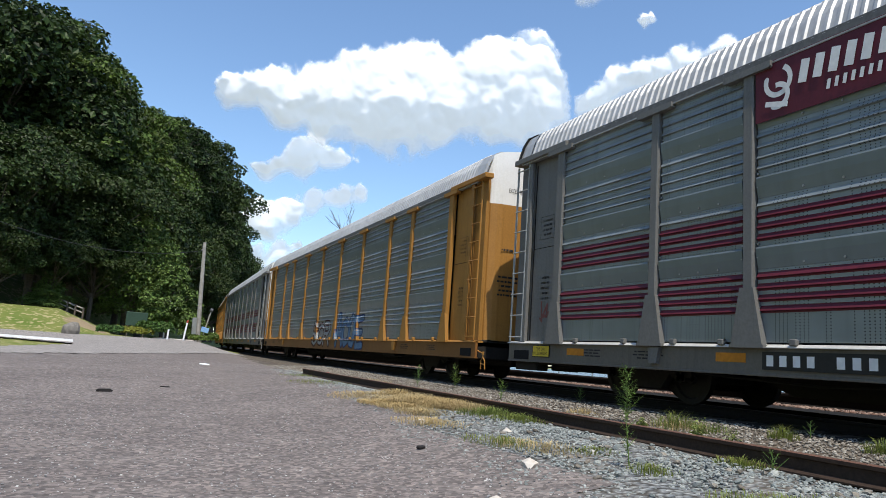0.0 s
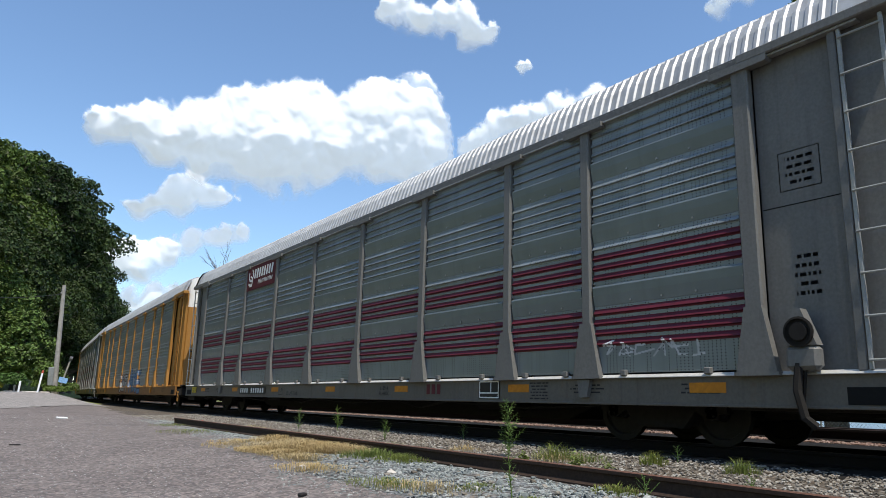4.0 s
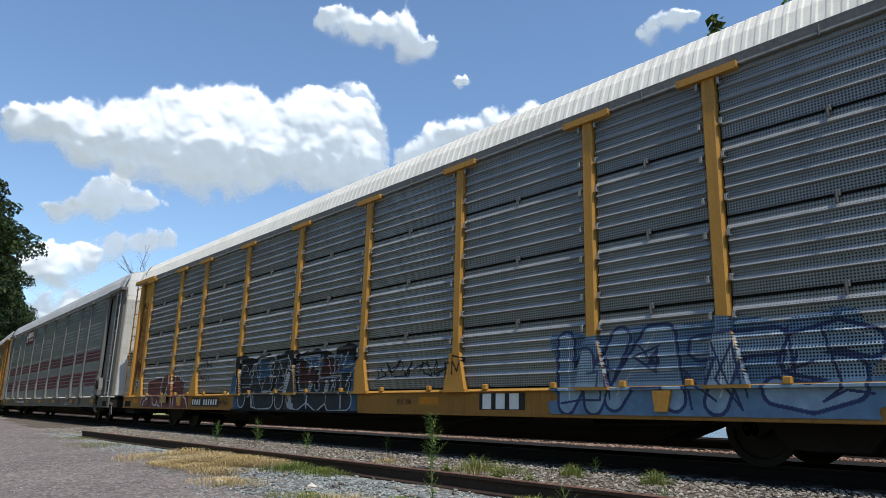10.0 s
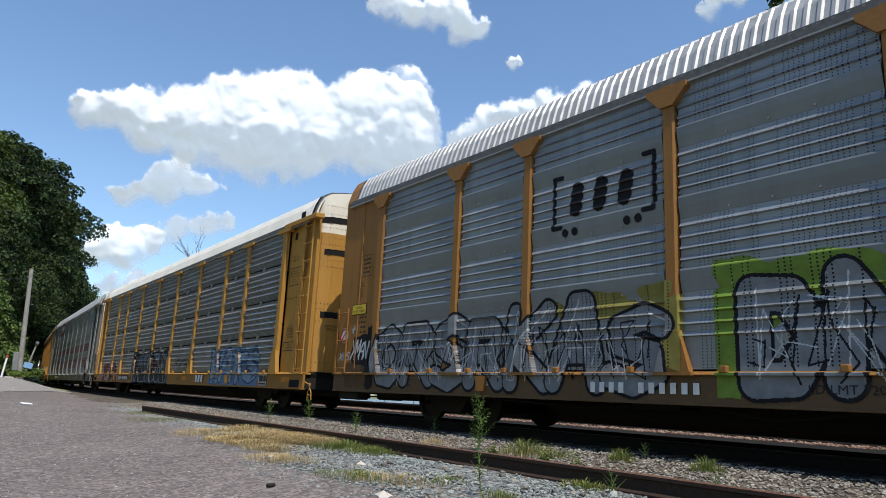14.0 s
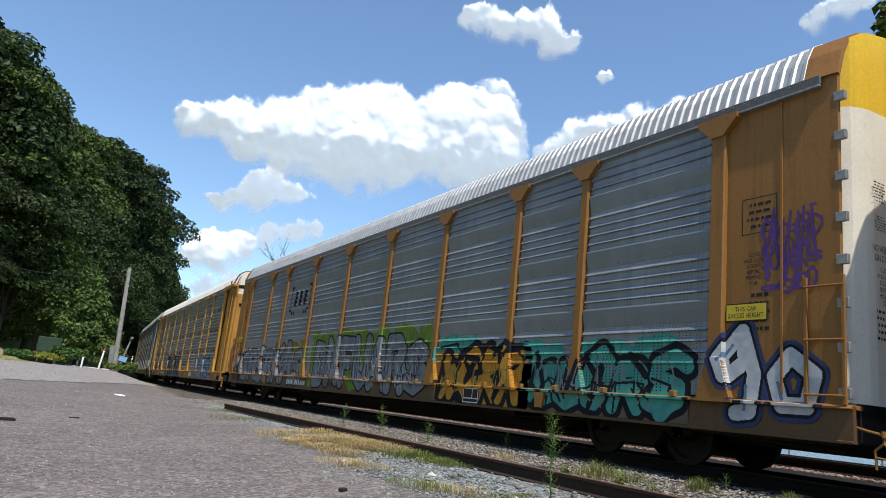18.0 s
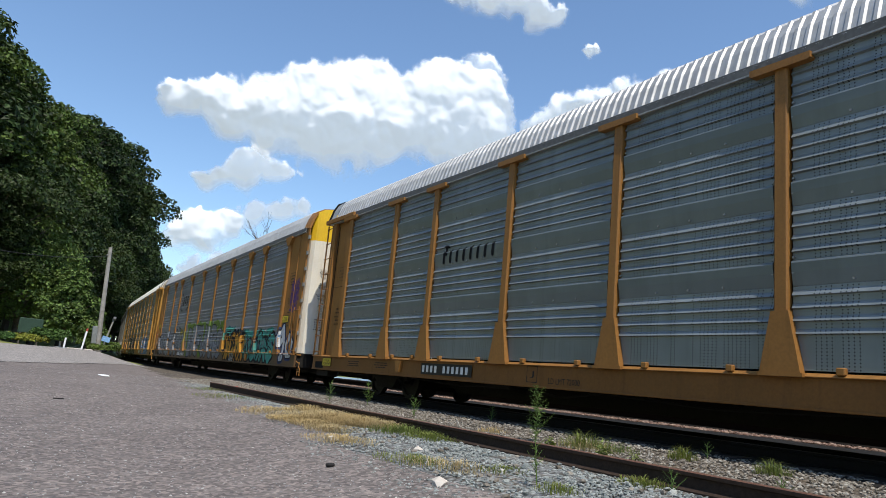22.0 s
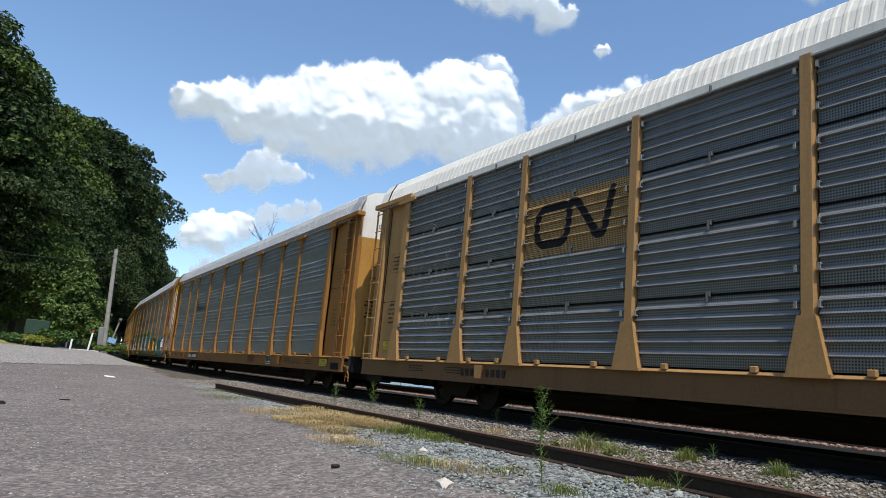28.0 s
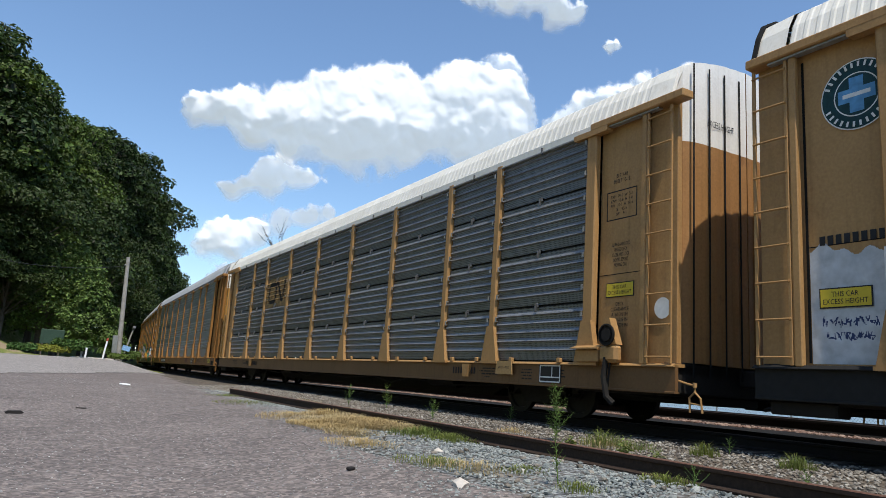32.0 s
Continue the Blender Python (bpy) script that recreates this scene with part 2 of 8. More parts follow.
def drape(name, xs, ys, mat, lift=0.0, keep=None, rough=0.0, label="", category="", kind="structure"):
    m = Mesh()
    idx = {}
    for j, y in enumerate(ys):
        for i, x in enumerate(xs):
            idx[i, j] = len(m.v)
            m.v.append((x, y, ground_z(x, y) + lift - ((0.15 if y < 27 or x > 4 else 0.045) if name == "ground" and -40 < x < 12 and -30 < y < 55 else 0.0) + (rough * noise.noise(Vector((x * 2.3, y * 2.3, 0.3))) if rough else 0.0)))
    for j in range(len(ys) - 1):
        for i in range(len(xs) - 1):
            if keep is None or keep((xs[i] + xs[i + 1]) / 2, (ys[j] + ys[j + 1]) / 2):
                m.f.append((idx[i, j], idx[i + 1, j], idx[i + 1, j + 1], idx[i, j + 1]))
                m.s.append(0)
    ob = new(name, m.data(name, mat, smooth=True, fix=False))
    return tagged(ob, label, category, kind=kind)


def ground_material():
    """Grass and dry soil far off, forest floor on the hill."""
    k = Nodes("rough_grass_and_soil", 0.9, 0.0, 0.1)
    c = k.coord()
    n1, n2 = k.noise(c, 0.35, 5), k.noise(c, 2.6, 3)
    a = k.mix(k.ramp(n1, [(0.35, (0, 0, 0)), (0.65, (1, 1, 1))]), (0.10, 0.14, 0.03), (0.17, 0.18, 0.055))
    a = k.mix(k.ramp(n2, [(0.54, (0, 0, 0)), (0.62, (0.9, 0.9, 0.9))]), a, (0.36, 0.31, 0.17))
    soil = k.n("VectorMath")          # bare soil on the end of the bank
    soil.operation = "DISTANCE"
    soil.inputs[1].default_value = (-1.7, 61.0, 1.0)
    k.link(c, soil.inputs[0])
    rag = k.math("ADD", soil.outputs["Value"], k.math("MULTIPLY", k.noise(c, 1.2, 4), 2.0))
    a = k.mix(k.ramp(k.math("MULTIPLY", rag, 0.2), [(0.50, (1, 1, 1)), (0.62, (0, 0, 0))]), a, k.mix(n2, (0.17, 0.125, 0.075), (0.34, 0.27, 0.18)))
    k.base(a)
    k.bump(n2, 0.6, 0.08)
    return k.m


def asphalt_material(name, col, patch, pale):
    """Worn asphalt: bound stones, dusty patches, cracks."""
    k = Nodes(name, 0.85, 0.0, 0.25)
    c = k.coord()
    vor = k.n("TexVoronoi", Scale=26.0)
    k.link(c, vor.inputs["Vector"])
    n1, n2, n3 = k.noise(c, 0.45, 6, 0.6), k.noise(c, 14.0, 6, 0.7), k.noise(k.scaled(c, (0.7, 1.3, 1.0)), 1.0, 6, 0.7)
    a = k.mix(k.ramp(n1, [(0.32, (0, 0, 0)), (0.68, (1, 1, 1))]), col, patch)
    a = k.mix(k.ramp(n3, [(0.40, (0, 0, 0)), (0.72, (0.5, 0.5, 0.5))]), a, pale)
    stones = k.ramp(vor.outputs["Color"], [(0.0, (0.22, 0.22, 0.22)), (0.5, (0.85, 0.85, 0.86)), (1.0, (2.4, 2.3, 2.2))])
    a = k.mix(0.62, a, stones, "MULTIPLY")
    a = k.mix(k.ramp(n2, [(0.52, (0, 0, 0)), (0.70, (0.55, 0.55, 0.55))]), a, (0.045, 0.045, 0.05))
    n4 = k.noise(c, 3.2, 6, 0.75)
    a = k.mix(k.ramp(n4, [(0.40, (0, 0, 0)), (0.66, (0.55, 0.55, 0.55))]), a, k.mix(1.0, a, (0.62, 0.60, 0.60), "MULTIPLY"))
    a = k.mix(k.ramp(k.noise(c, 6.5, 5, 0.7), [(0.54, (0, 0, 0)), (0.74, (0.4, 0.4, 0.4))]), a, (0.29, 0.268, 0.25))
    k.base(a)
    k.bump(vor.outputs["Distance"], 0.7, 0.012)
    return k.m


def ballast_material(name, cols):
    k = Nodes(name, 0.85, 0.0, 0.2)
    c = k.coord()
    vor = k.n("TexVoronoi", Scale=17.0)
    k.link(c, vor.inputs["Vector"])
    sep = k.n("SeparateColor")
    k.link(vor.outputs["Color"], sep.inputs[0])
    a = k.ramp(sep.outputs[0], [(i / (len(cols) - 1), q) for i, q in enumerate(cols)])
    a = k.mix(k.ramp(vor.outputs["Distance"], [(0.25, (0, 0, 0)), (0.75, (0.85, 0.85, 0.85))]), a, (0.03, 0.028, 0.026))
    a = k.mix(k.ramp(k.noise(c, 1.1, 4), [(0.4, (0, 0, 0)), (0.7, (0.45, 0.45, 0.45))]), a, (0.16, 0.12, 0.08))
    k.base(a)
    k.bump(vor.outputs["Distance"], 1.0, 0.03)
    k.b.inputs["Specular IOR Level"].default_value = 0.1
    return k.m


OUT = [70, 110, 170, 260, 400, 650, 1000, 1600, 2600, 4000]
GROUND = ground_material()
STONE_COLS = [(0.13, 0.14, 0.15), (0.20, 0.215, 0.225), (0.27, 0.285, 0.29), (0.34, 0.35, 0.345), (0.16, 0.165, 0.175)]
BED_COLS = [(0.08, 0.066, 0.055), (0.15, 0.125, 0.105), (0.21, 0.185, 0.16), (0.12, 0.10, 0.085), (0.27, 0.25, 0.22)]
drape("ground", axis(-70, 60, 2.0, OUT), axis(-60, 300, 2.5, OUT + [300, 330]), GROUND,
      label="grassy ground rising into a wooded hillside", category="ground")


def lot_edge(y):
    """Where the asphalt of the lot gives way to crushed stone."""
    base = 2.75 + 0.135 * max(-4.0, y) if y < 16.5 else 4.98 + (y - 16.5) * 0.05
    return base + 0.28 * noise.noise(Vector((y * 0.7, 3.1, 0))) + 0.12 * noise.noise(Vector((y * 2.6, 1.1, 0)))


def road_near(x):
    """Near edge of the paler road beyond the lot."""
    return 27.5 + 1.35 * (x + 2.0) + 0.5 * noise.noise(Vector((x * 0.8, 9.0, 0)))


def road_far(x):
    return 55.0 + 0.4 * max(0.0, x) if x < 8 else 58.2


LOT = asphalt_material("worn_lot_asphalt", (0.136, 0.117, 0.110), (0.180, 0.156, 0.145), (0.235, 0.206, 0.190))
ROAD = asphalt_material("pale_road_asphalt", (0.255, 0.238, 0.226), (0.28, 0.262, 0.248), (0.31, 0.288, 0.27))
drape("parking_lot", [-40 + 0.4 * i for i in range(118)], [-30 + 0.4 * i for i in range(215)], LOT, 0.02,
      lambda x, y: x < lot_edge(y) and y < min(road_near(x) + 0.5, 50), 0.012,
      "worn grey asphalt lot strewn with grit", "asphalt lot")
drape("road", [-40 + 0.4 * i for i in range(125)], [-2 + 0.5 * i for i in range(130)], ROAD, 0.035,
      lambda x, y: road_near(x) < y < road_far(x) and x < track_x(y) - 3.0 and not (x < -1.6 and 36 + 2.5 * (x + 2.1) < y < 38.6 - 0.67 * (x + 1.7)), 0.0,
      "pale grey asphalt road climbing past the lot", "road")
drape("crushed_stone_strip", [2.0 + 0.25 * i for i in range(24)], [-20 + 0.4 * i for i in range(120)], ballast_material("crushed_blue_stone", STONE_COLS), 0.012,
      lambda x, y: lot_edge(y) - 0.25 < x < 6.2, 0.03, "strip of crushed blue-grey stone beside a siding rail", "gravel")


def along(name, mat, z, s0, s1, step, label, category):
    """A flat-topped bed that follows the track."""
    m = Mesh()
    rows = []
    s = s0
    while s <= s1:
        x, y, a = on_track(s)
        rows.append([(x + d * math.cos(a), y - d * math.sin(a), h + 0.02 * noise.noise(Vector((d * 3, s * 1.7, 0)))) for d, h in z])
        s += step
    m.strip(rows)
    return tagged(new(name, m.data(name, mat, smooth=True)), label, category, kind="structure")


along("ballast_bed", ballast_material("brown_ballast", BED_COLS),
            [(-4.6, -0.62), (-4.2, -0.33), (-3.0, -0.29), (-2.0, -0.235), (-1.4, -0.20), (0, -0.19), (1.4, -0.20), (2.0, -0.14), (2.45, -0.04)],
            -80, 330, 0.8, "brown track ballast under the main line", "ballast")
along("second_track_bed", ballast_material("rust_stained_ballast", [(0.09, 0.05, 0.036), (0.15, 0.09, 0.068), (0.22, 0.15, 0.12), (0.12, 0.07, 0.055)]), [(2.43, -0.05), (2.6, -0.022), (4.4, -0.02), (5.5, -0.06), (6.4, -0.5), (9.0, -1.1), (14.0, -1.7)], -80, 330, 0.8,
      "rust-stained ballast of the second track", "ballast")
# Near-black strip: the train's shade on the ballast, put into the colour
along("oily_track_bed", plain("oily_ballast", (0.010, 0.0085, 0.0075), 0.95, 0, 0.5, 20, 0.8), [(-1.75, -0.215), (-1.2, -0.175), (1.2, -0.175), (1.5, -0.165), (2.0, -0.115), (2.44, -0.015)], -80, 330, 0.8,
      "main track ballast, coloured near black for the shade under the train", "ballast")

# water behind the train, and the far shore
k = Nodes("river_water", 0.3, 0.0, 0.2)
k.base(k.mix(k.noise(k.coord(), 0.02, 4), (0.10, 0.15, 0.19), (0.16, 0.21, 0.25)))
k.bump(k.noise(k.scaled(k.coord(), (1.0, 0.35, 1.0)), 1.4, 4), 0.35, 0.08)
m = Mesh()
m.add([(27, -4000, -1.6), (4000, -4000, -1.6), (4000, 4000, -1.6), (27, 4000, -1.6)], [(0, 1, 2, 3)])
tagged(new("water", m.data("water", k.m)), "pale blue river beyond the track", "river", kind="structure")

# ---------------------------------------------------------------- rails and ties
RAIL = [(-0.068, 0), (0.068, 0), (0.068, 0.012), (0.012, 0.035), (0.010, 0.125), (0.036, 0.135), (0.036, 0.165), (0.028, 0.172),
        (-0.028, 0.172), (-0.036, 0.165), (-0.036, 0.135), (-0.010, 0.125), (-0.012, 0.035), (-0.068, 0.012)]


def rail(name, gauge, s0, s1, step, top, mats, label, straight=None, tall=1.0):
    m = Mesh()
    rows = []
    s = s0
    while s <= s1 + 1e-6:
        x, y, a = on_track(s) if straight is None else (straight, s, 0.0)
        ring = [(x + (gauge + u) * math.cos(a), y - (gauge + u) * math.sin(a), top + (w - 0.172) * tall) for u, w in RAIL]
        rows.append(ring + ring[:1])
        s += step
    m.strip(rows)
    n = len(RAIL)
    for fi in range(len(m.f)):
        if fi % n in (6, 7, 8):
            m.s[fi] = 1
    m.add([p for p in rows[0][:-1]], [tuple(range(n))])
    m.add([p for p in rows[-1][:-1]], [tuple(range(n - 1, -1, -1))])
    return tagged(new(name, m.data(name, *mats)), label, "rail", "rails", "structure")


rail("rail_main_near", -0.7525, -80, 330, 2.0, 0.0, (SHADED_RAIL, RAILTOP), "worn steel rail of the main track, under the train")
rail("rail_main_far", 0.7525, -80, 330, 2.0, 0.0, (SHADED_RAIL, RAILTOP), "worn steel rail of the main track, under the train")
rail("rail_second_near", 3.6, -80, 330, 2.0, 0.212, (SHADED_RAIL, RAILTOP), "dark steel rail of the second track behind the train", None, 1.3)
rail("rail_second_far", 5.1, -80, 330, 2.0, 0.212, (SHADED_RAIL, RAILTOP), "dark steel rail of the second track behind the train", None, 1.3)
rail("rail_siding", 0.0, -60.0, 21.35, 0.6, -0.13, (RUST, plain("rusty_rail_head", (0.15, 0.075, 0.05), 0.6, 0.2, 0.3, 25)), "rusty disused siding rail ending beside the lot", 5.30)

TIE = plain("creosoted_tie", (0.055, 0.042, 0.034), 0.9, 0.0, 0.4, 9)
ties = thing("tie_row", "dark creosoted wooden ties under the main rails", "railway ties", kind="structure")
tie_me = Mesh().box(-1.3, 1.3, -0.115, 0.115, -0.17, 0.0, 0, 0.012).data("tie", TIE)
for i in range(150):
    s = -10 + i * 0.52
    x, y, a = on_track(s)
    part("tie", tie_me, ties, pose(x + random.uniform(-.03, .03), y, -0.172, 0, 0, -math.degrees(a) + random.uniform(-1, 1)))

# ---------------------------------------------------------------- clouds


def cloud_material():
    """White vapour that thins out towards its rim, by the density stored on the mesh."""
    k = Nodes("cumulus", 1.0, 0.0, 0.0)
    k.base((0.72, 0.72, 0.72))
    # bluish glow of its own, so the shaded undersides stay pale
    k.b.inputs["Emission Color"].default_value = (0.80, 0.88, 1.0, 1)
    k.b.inputs["Emission Strength"].default_value = 0.40
    dens = k.n("Attribute")
    dens.attribute_name = "vapour"
    a = k.ramp(dens.outputs["Fac"], [(0.0, (0, 0, 0)), (0.12, (0.13, 0.13, 0.13)), (0.36, (0.66, 0.66, 0.66)), (0.70, (1, 1, 1))])
    k.link(a, k.b.inputs["Alpha"])
    return k.m


CLOUD = cloud_material()
CLOUDS = []


def blurred(h, sigma):
    """h blurred by a round Gaussian of sigma cells."""
    p = int(3 * sigma)
    big = np.pad(h, p, mode="edge")
    fx, fy = np.fft.fftfreq(big.shape[0])[:, None], np.fft.fftfreq(big.shape[1])[None, :]
    out = np.fft.ifft2(np.fft.fft2(big) * np.exp(-2 * (math.pi * sigma) ** 2 * (fx ** 2 + fy ** 2))).real
    return out[p:-p, p:-p]


def cloud(lumps, label, dist=3200.0, seed=1, step=0.075, ragged=1.0):
    """lumps: (azimuth, elevation, radius) in degrees, seen from the lot. They melt into one body, which billows in ever smaller heads."""
    metre = dist * math.pi / 180
    L = np.array(lumps)
    pad = L[:, 2].max() + 1.6
    az = np.arange(L[:, 0].min() - pad, L[:, 0].max() + pad, step)
    el = np.arange(L[:, 1].min() - pad, L[:, 1].max() + pad, step)
    A, E = np.meshgrid(az, el, indexing="ij")
    warp, puff, wisp = np.zeros((A.size, 2)), np.zeros(A.size), np.zeros(A.size)
    for i, (a, e) in enumerate(zip(A.ravel().tolist(), E.ravel().tolist())):
        q = Vector((a, e, seed * 7.7))
        w = noise.noise_vector(q * 0.45) * 0.75 + noise.noise_vector(q * 1.3) * 0.34 + noise.noise_vector(q * 3.1) * 0.17 + noise.noise_vector(q * 6.7) * 0.07
        warp[i] = w.x, w.y
        q += w * 0.6
        puff[i] = 1.1 * math.hypot(0.16, noise.noise(q * 0.32)) + 0.50 * math.hypot(0.12, noise.noise(q * 0.75)) + 0.17 * math.hypot(0.10, noise.noise(q * 1.8))
        wisp[i] = noise.fractal(q * 0.8, 0.75, 2.1, 6)
    warp, puff, wisp = warp.reshape(*A.shape, 2), puff.reshape(A.shape), wisp.reshape(A.shape)
    X, Y = A + warp[..., 0], E + warp[..., 1]
    clear = np.ones_like(A)
    for a, e, rad in lumps:
        clear *= 1 - np.minimum(0.98, 1.15 * np.exp(-0.95 * ((X - a) ** 2 + (Y - e) ** 2) / rad ** 2))
    mass = 1 - clear
    wide = blurred(mass, 0.2 / step)
    tilt = np.gradient(blurred(mass, 0.5 / step), axis=1) / step
    under, crest = np.clip(tilt * 1.8, 0, 1), np.clip(-tilt * 2.0, 0, 1)          # 1 along the underside, 1 along the top
    body = (mass - 0.43) * (1.7 - 1.15 * under + 0.7 * crest) + ragged * (0.26 + 0.28 * under) * wisp * (1.3 - wide)
    body = body * (1 - under) + blurred(body, 0.28 / step) * under
    body = np.where(wide < 0.10, 0.0, body)
    keep = blurred((body > 0.0).astype(float), 1.0) > 0.02
    idx = np.full(A.shape, -1)
    idx[keep] = np.arange(keep.sum())
    height = metre * (3.3 * blurred(wide, 1.9 / step) + 0.7 * blurred(wide, 0.55 / step) + blurred(puff * (0.6 + 0.4 * crest), 0.13 / step) * np.clip(wide * 1.4, 0, 1))
    R = dist - height
    a, e = np.radians(A), np.radians(E)
    P = np.stack([np.sin(a) * np.cos(e) * R, np.cos(a) * np.cos(e) * R, np.sin(e) * R], -1)
    ii = np.stack([idx[:-1, :-1], idx[:-1, 1:], idx[1:, 1:], idx[1:, :-1]], -1).reshape(-1, 4)
    ii = ii[(ii >= 0).all(1)]
    me = bpy.data.meshes.new("cloud_body")
    me.from_pydata(P[keep].tolist(), [], ii[:, ::-1].tolist())
    me.attributes.new("vapour", "FLOAT", "POINT").data.foreach_set("value", np.clip(body[keep], 0, 1).astype(np.float32))
    me.polygons.foreach_set("use_smooth", [True] * len(me.polygons))
    me.materials.append(CLOUD)
    ob = thing("cloud", label, "cloud", group="cumulus clouds")
    part("cloud_body", me, ob)
    CLOUDS.append(ob)
    return ob


cloud([(6.5, 19.4, 0.9), (7.6, 19.5, 1.3), (10.2, 20.3, 1.7), (13.5, 20.9, 1.8), (16.8, 22.0, 2.1), (19.9, 22.8, 2.2), (22.5, 23.0, 2.2), (25.5, 22.4, 2.1), (27.9, 24.0, 1.8), (30.2, 24.5, 1.9), (32.3, 24.2, 1.7), (33.4, 22.5, 1.6), (32.8, 20.7, 1.2),
       (9.8, 18.9, 1.1), (12.0, 18.7, 1.5), (15.5, 19.3, 2.0), (18.8, 19.3, 2.4), (21.9, 19.4, 2.4), (25.0, 19.7, 2.3), (28.2, 20.4, 2.1), (30.8, 21.3, 1.7), (24.5, 18.0, 1.2), (21.0, 17.8, 1.3), (11.4, 17.7, 1.1), (14.2, 17.6, 1.3), (17.5, 17.8, 1.4), (28.5, 18.7, 1.4), (31.3, 19.6, 1.3), (33.6, 20.4, 1.3), (33.0, 18.9, 1.2), (30.6, 18.2, 1.2)],
      "large bright white cumulus cloud with a grey base", seed=2)
cloud([(10.2, 14.0, 0.9), (11.6, 14.3, 1.0), (13.3, 14.8, 1.2), (15.2, 15.4, 1.1), (16.4, 15.5, 0.8), (12.5, 15.6, 0.9), (14.0, 16.4, 0.8)], "white cumulus cloud below a larger one", seed=3)
cloud([(10.0, 10.4, 1.1), (12.2, 11.0, 1.1), (14.5, 11.7, 1.1), (16.5, 12.3, 1.0), (18.0, 12.7, 0.7), (9.3, 9.2, 1.2), (11.0, 8.8, 1.0), (12.8, 10.0, 0.8)], "low white cumulus cloud over the treetops", seed=4)
cloud([(10.0, 7.0, 0.8), (12.0, 7.9, 0.8), (10.9, 6.5, 1.0), (13.2, 8.2, 0.6)], "low white cloud close over the treetops", seed=11)
cloud([(38.6, 22.4, 1.5), (41.3, 22.7, 1.7), (44.4, 23.4, 1.7), (36.9, 20.9, 1.5), (47.4, 23.9, 1.6)], "white cumulus cloud partly behind the train", seed=5)
cloud([(28.6, 30.6, 1.0), (30.0, 31.0, 1.1), (31.8, 30.4, 1.2), (34.0, 30.7, 1.3), (36.0, 31.0, 1.3), (36.4, 29.3, 1.1), (37.8, 29.6, 0.9)], "small white cumulus cloud high up", seed=6, ragged=1.3)
cloud([(56.6, 30.3, 0.7), (58.0, 30.5, 0.95), (59.6, 30.5, 0.9), (60.9, 30.3, 0.6)], "small thin white cloud", seed=7, ragged=1.6)
cloud([(40.4, 27.05, 0.55), (41.4, 27.4, 0.5)], "wisp of white cloud", seed=8, ragged=1.8)

# ---------------------------------------------------------------- trees
BARK = plain("grey_brown_bark", (0.10, 0.08, 0.065), 0.9, 0, 0.4, 6)
LEAF_DARK = leafy("dark_summer_leaves", (0.026, 0.046, 0.011), 0.85)
LEAF_MID = leafy("summer_leaves", (0.058, 0.092, 0.017), 0.8)
LEAF_LIGHT = leafy("light_green_leaves", (0.082, 0.130, 0.030), 0.7)
LEAF_BRIGHT = leafy("sunlit_green_leaves", (0.105, 0.17, 0.035), 0.6)


def leaves_mesh(name, lobes, count, size, mat, seed, droop=0.0):
    """Leaf sprays on the shells of lobes (centre, radii): each a bent pair of blades."""
    r = np.random.RandomState(seed)
    c = np.array([q[0] for q in lobes])
    s = np.array([q[1] for q in lobes])
    vol = s[:, 0] * s[:, 1]
    pick = r.choice(len(lobes), count, p=vol / vol.sum())
    d = r.normal(size=(count, 3))
    d /= np.linalg.norm(d, axis=1)[:, None]
    d[:, 2] = np.where(d[:, 2] < -0.15, -d[:, 2], d[:, 2])
    rad = r.uniform(0.55, 1.08, count)[:, None] ** 0.6
    p = c[pick] + d * s[pick] * rad
    n = d + r.normal(size=(count, 3)) * 0.6 + np.array((0, 0, 0.35))
    n /= np.linalg.norm(n, axis=1)[:, None]
    t = np.cross(n, r.normal(size=(count, 3)))
    t /= np.linalg.norm(t, axis=1)[:, None]
    t[:, 2] -= droop
    b = np.cross(n, t)
    w = (size * r.uniform(0.6, 1.4, count))[:, None]
    v = np.stack([p - t * w * 0.6, p + b * w * 0.42 + n * w * 0.12, p + t * w * 0.7 - n * w * 0.15, p - b * w * 0.42 + n * w * 0.1], 1).reshape(-1, 3)
    f = np.arange(count * 4).reshape(-1, 4)
    me = bpy.data.meshes.new(name)
    me.from_pydata(v.tolist(), [], f.tolist())
    me.materials.append(mat)
    return me


def tree_data(seed, h, spread, mat, count, size, conical=False, low=0.14):
    rng = random.Random(seed)
    lobes = []
    n = 60
    limbs = Mesh()
    limbs.tube((0, 0, -0.5), (0.15, 0.1, h * 0.35), h * 0.022, 9, 0, h * 0.016)
    limbs.tube((0.15, 0.1, h * 0.35), (0, 0, h * 0.85), h * 0.016, 8, 0, h * 0.004)
    for i in range(n):
        f = (i + 0.5) / n
        z = h * (low + (0.96 - low) * f)
        if conical:
            rr = spread * (1.05 - f) * 0.95
        else:
            rr = spread * (0.55 + 0.75 * math.sin(math.pi * min(1.0, f * 0.86 + 0.12))) * 0.75
        a = i * 2.4 + rng.uniform(-0.5, 0.5)
        off = rr * rng.uniform(0.35, 1.0)
        cx, cy = off * math.cos(a), off * math.sin(a)
        s = rr * rng.uniform(0.22, 0.46) + 0.25
        lobes.append(((cx, cy, z), (s, s, s * rng.uniform(0.65, 1.0))))
        limbs.tube((0.1, 0.05, max(h * 0.2, z - off * 0.9)), (cx, cy, z), h * 0.006, 6, 0, h * 0.002)
    lobes.append(((0, 0, h * 0.95), (spread * 0.25, spread * 0.25, h * 0.06)))
    return limbs.data("trunk", BARK), leaves_mesh("crown", lobes, count, size, mat, seed)


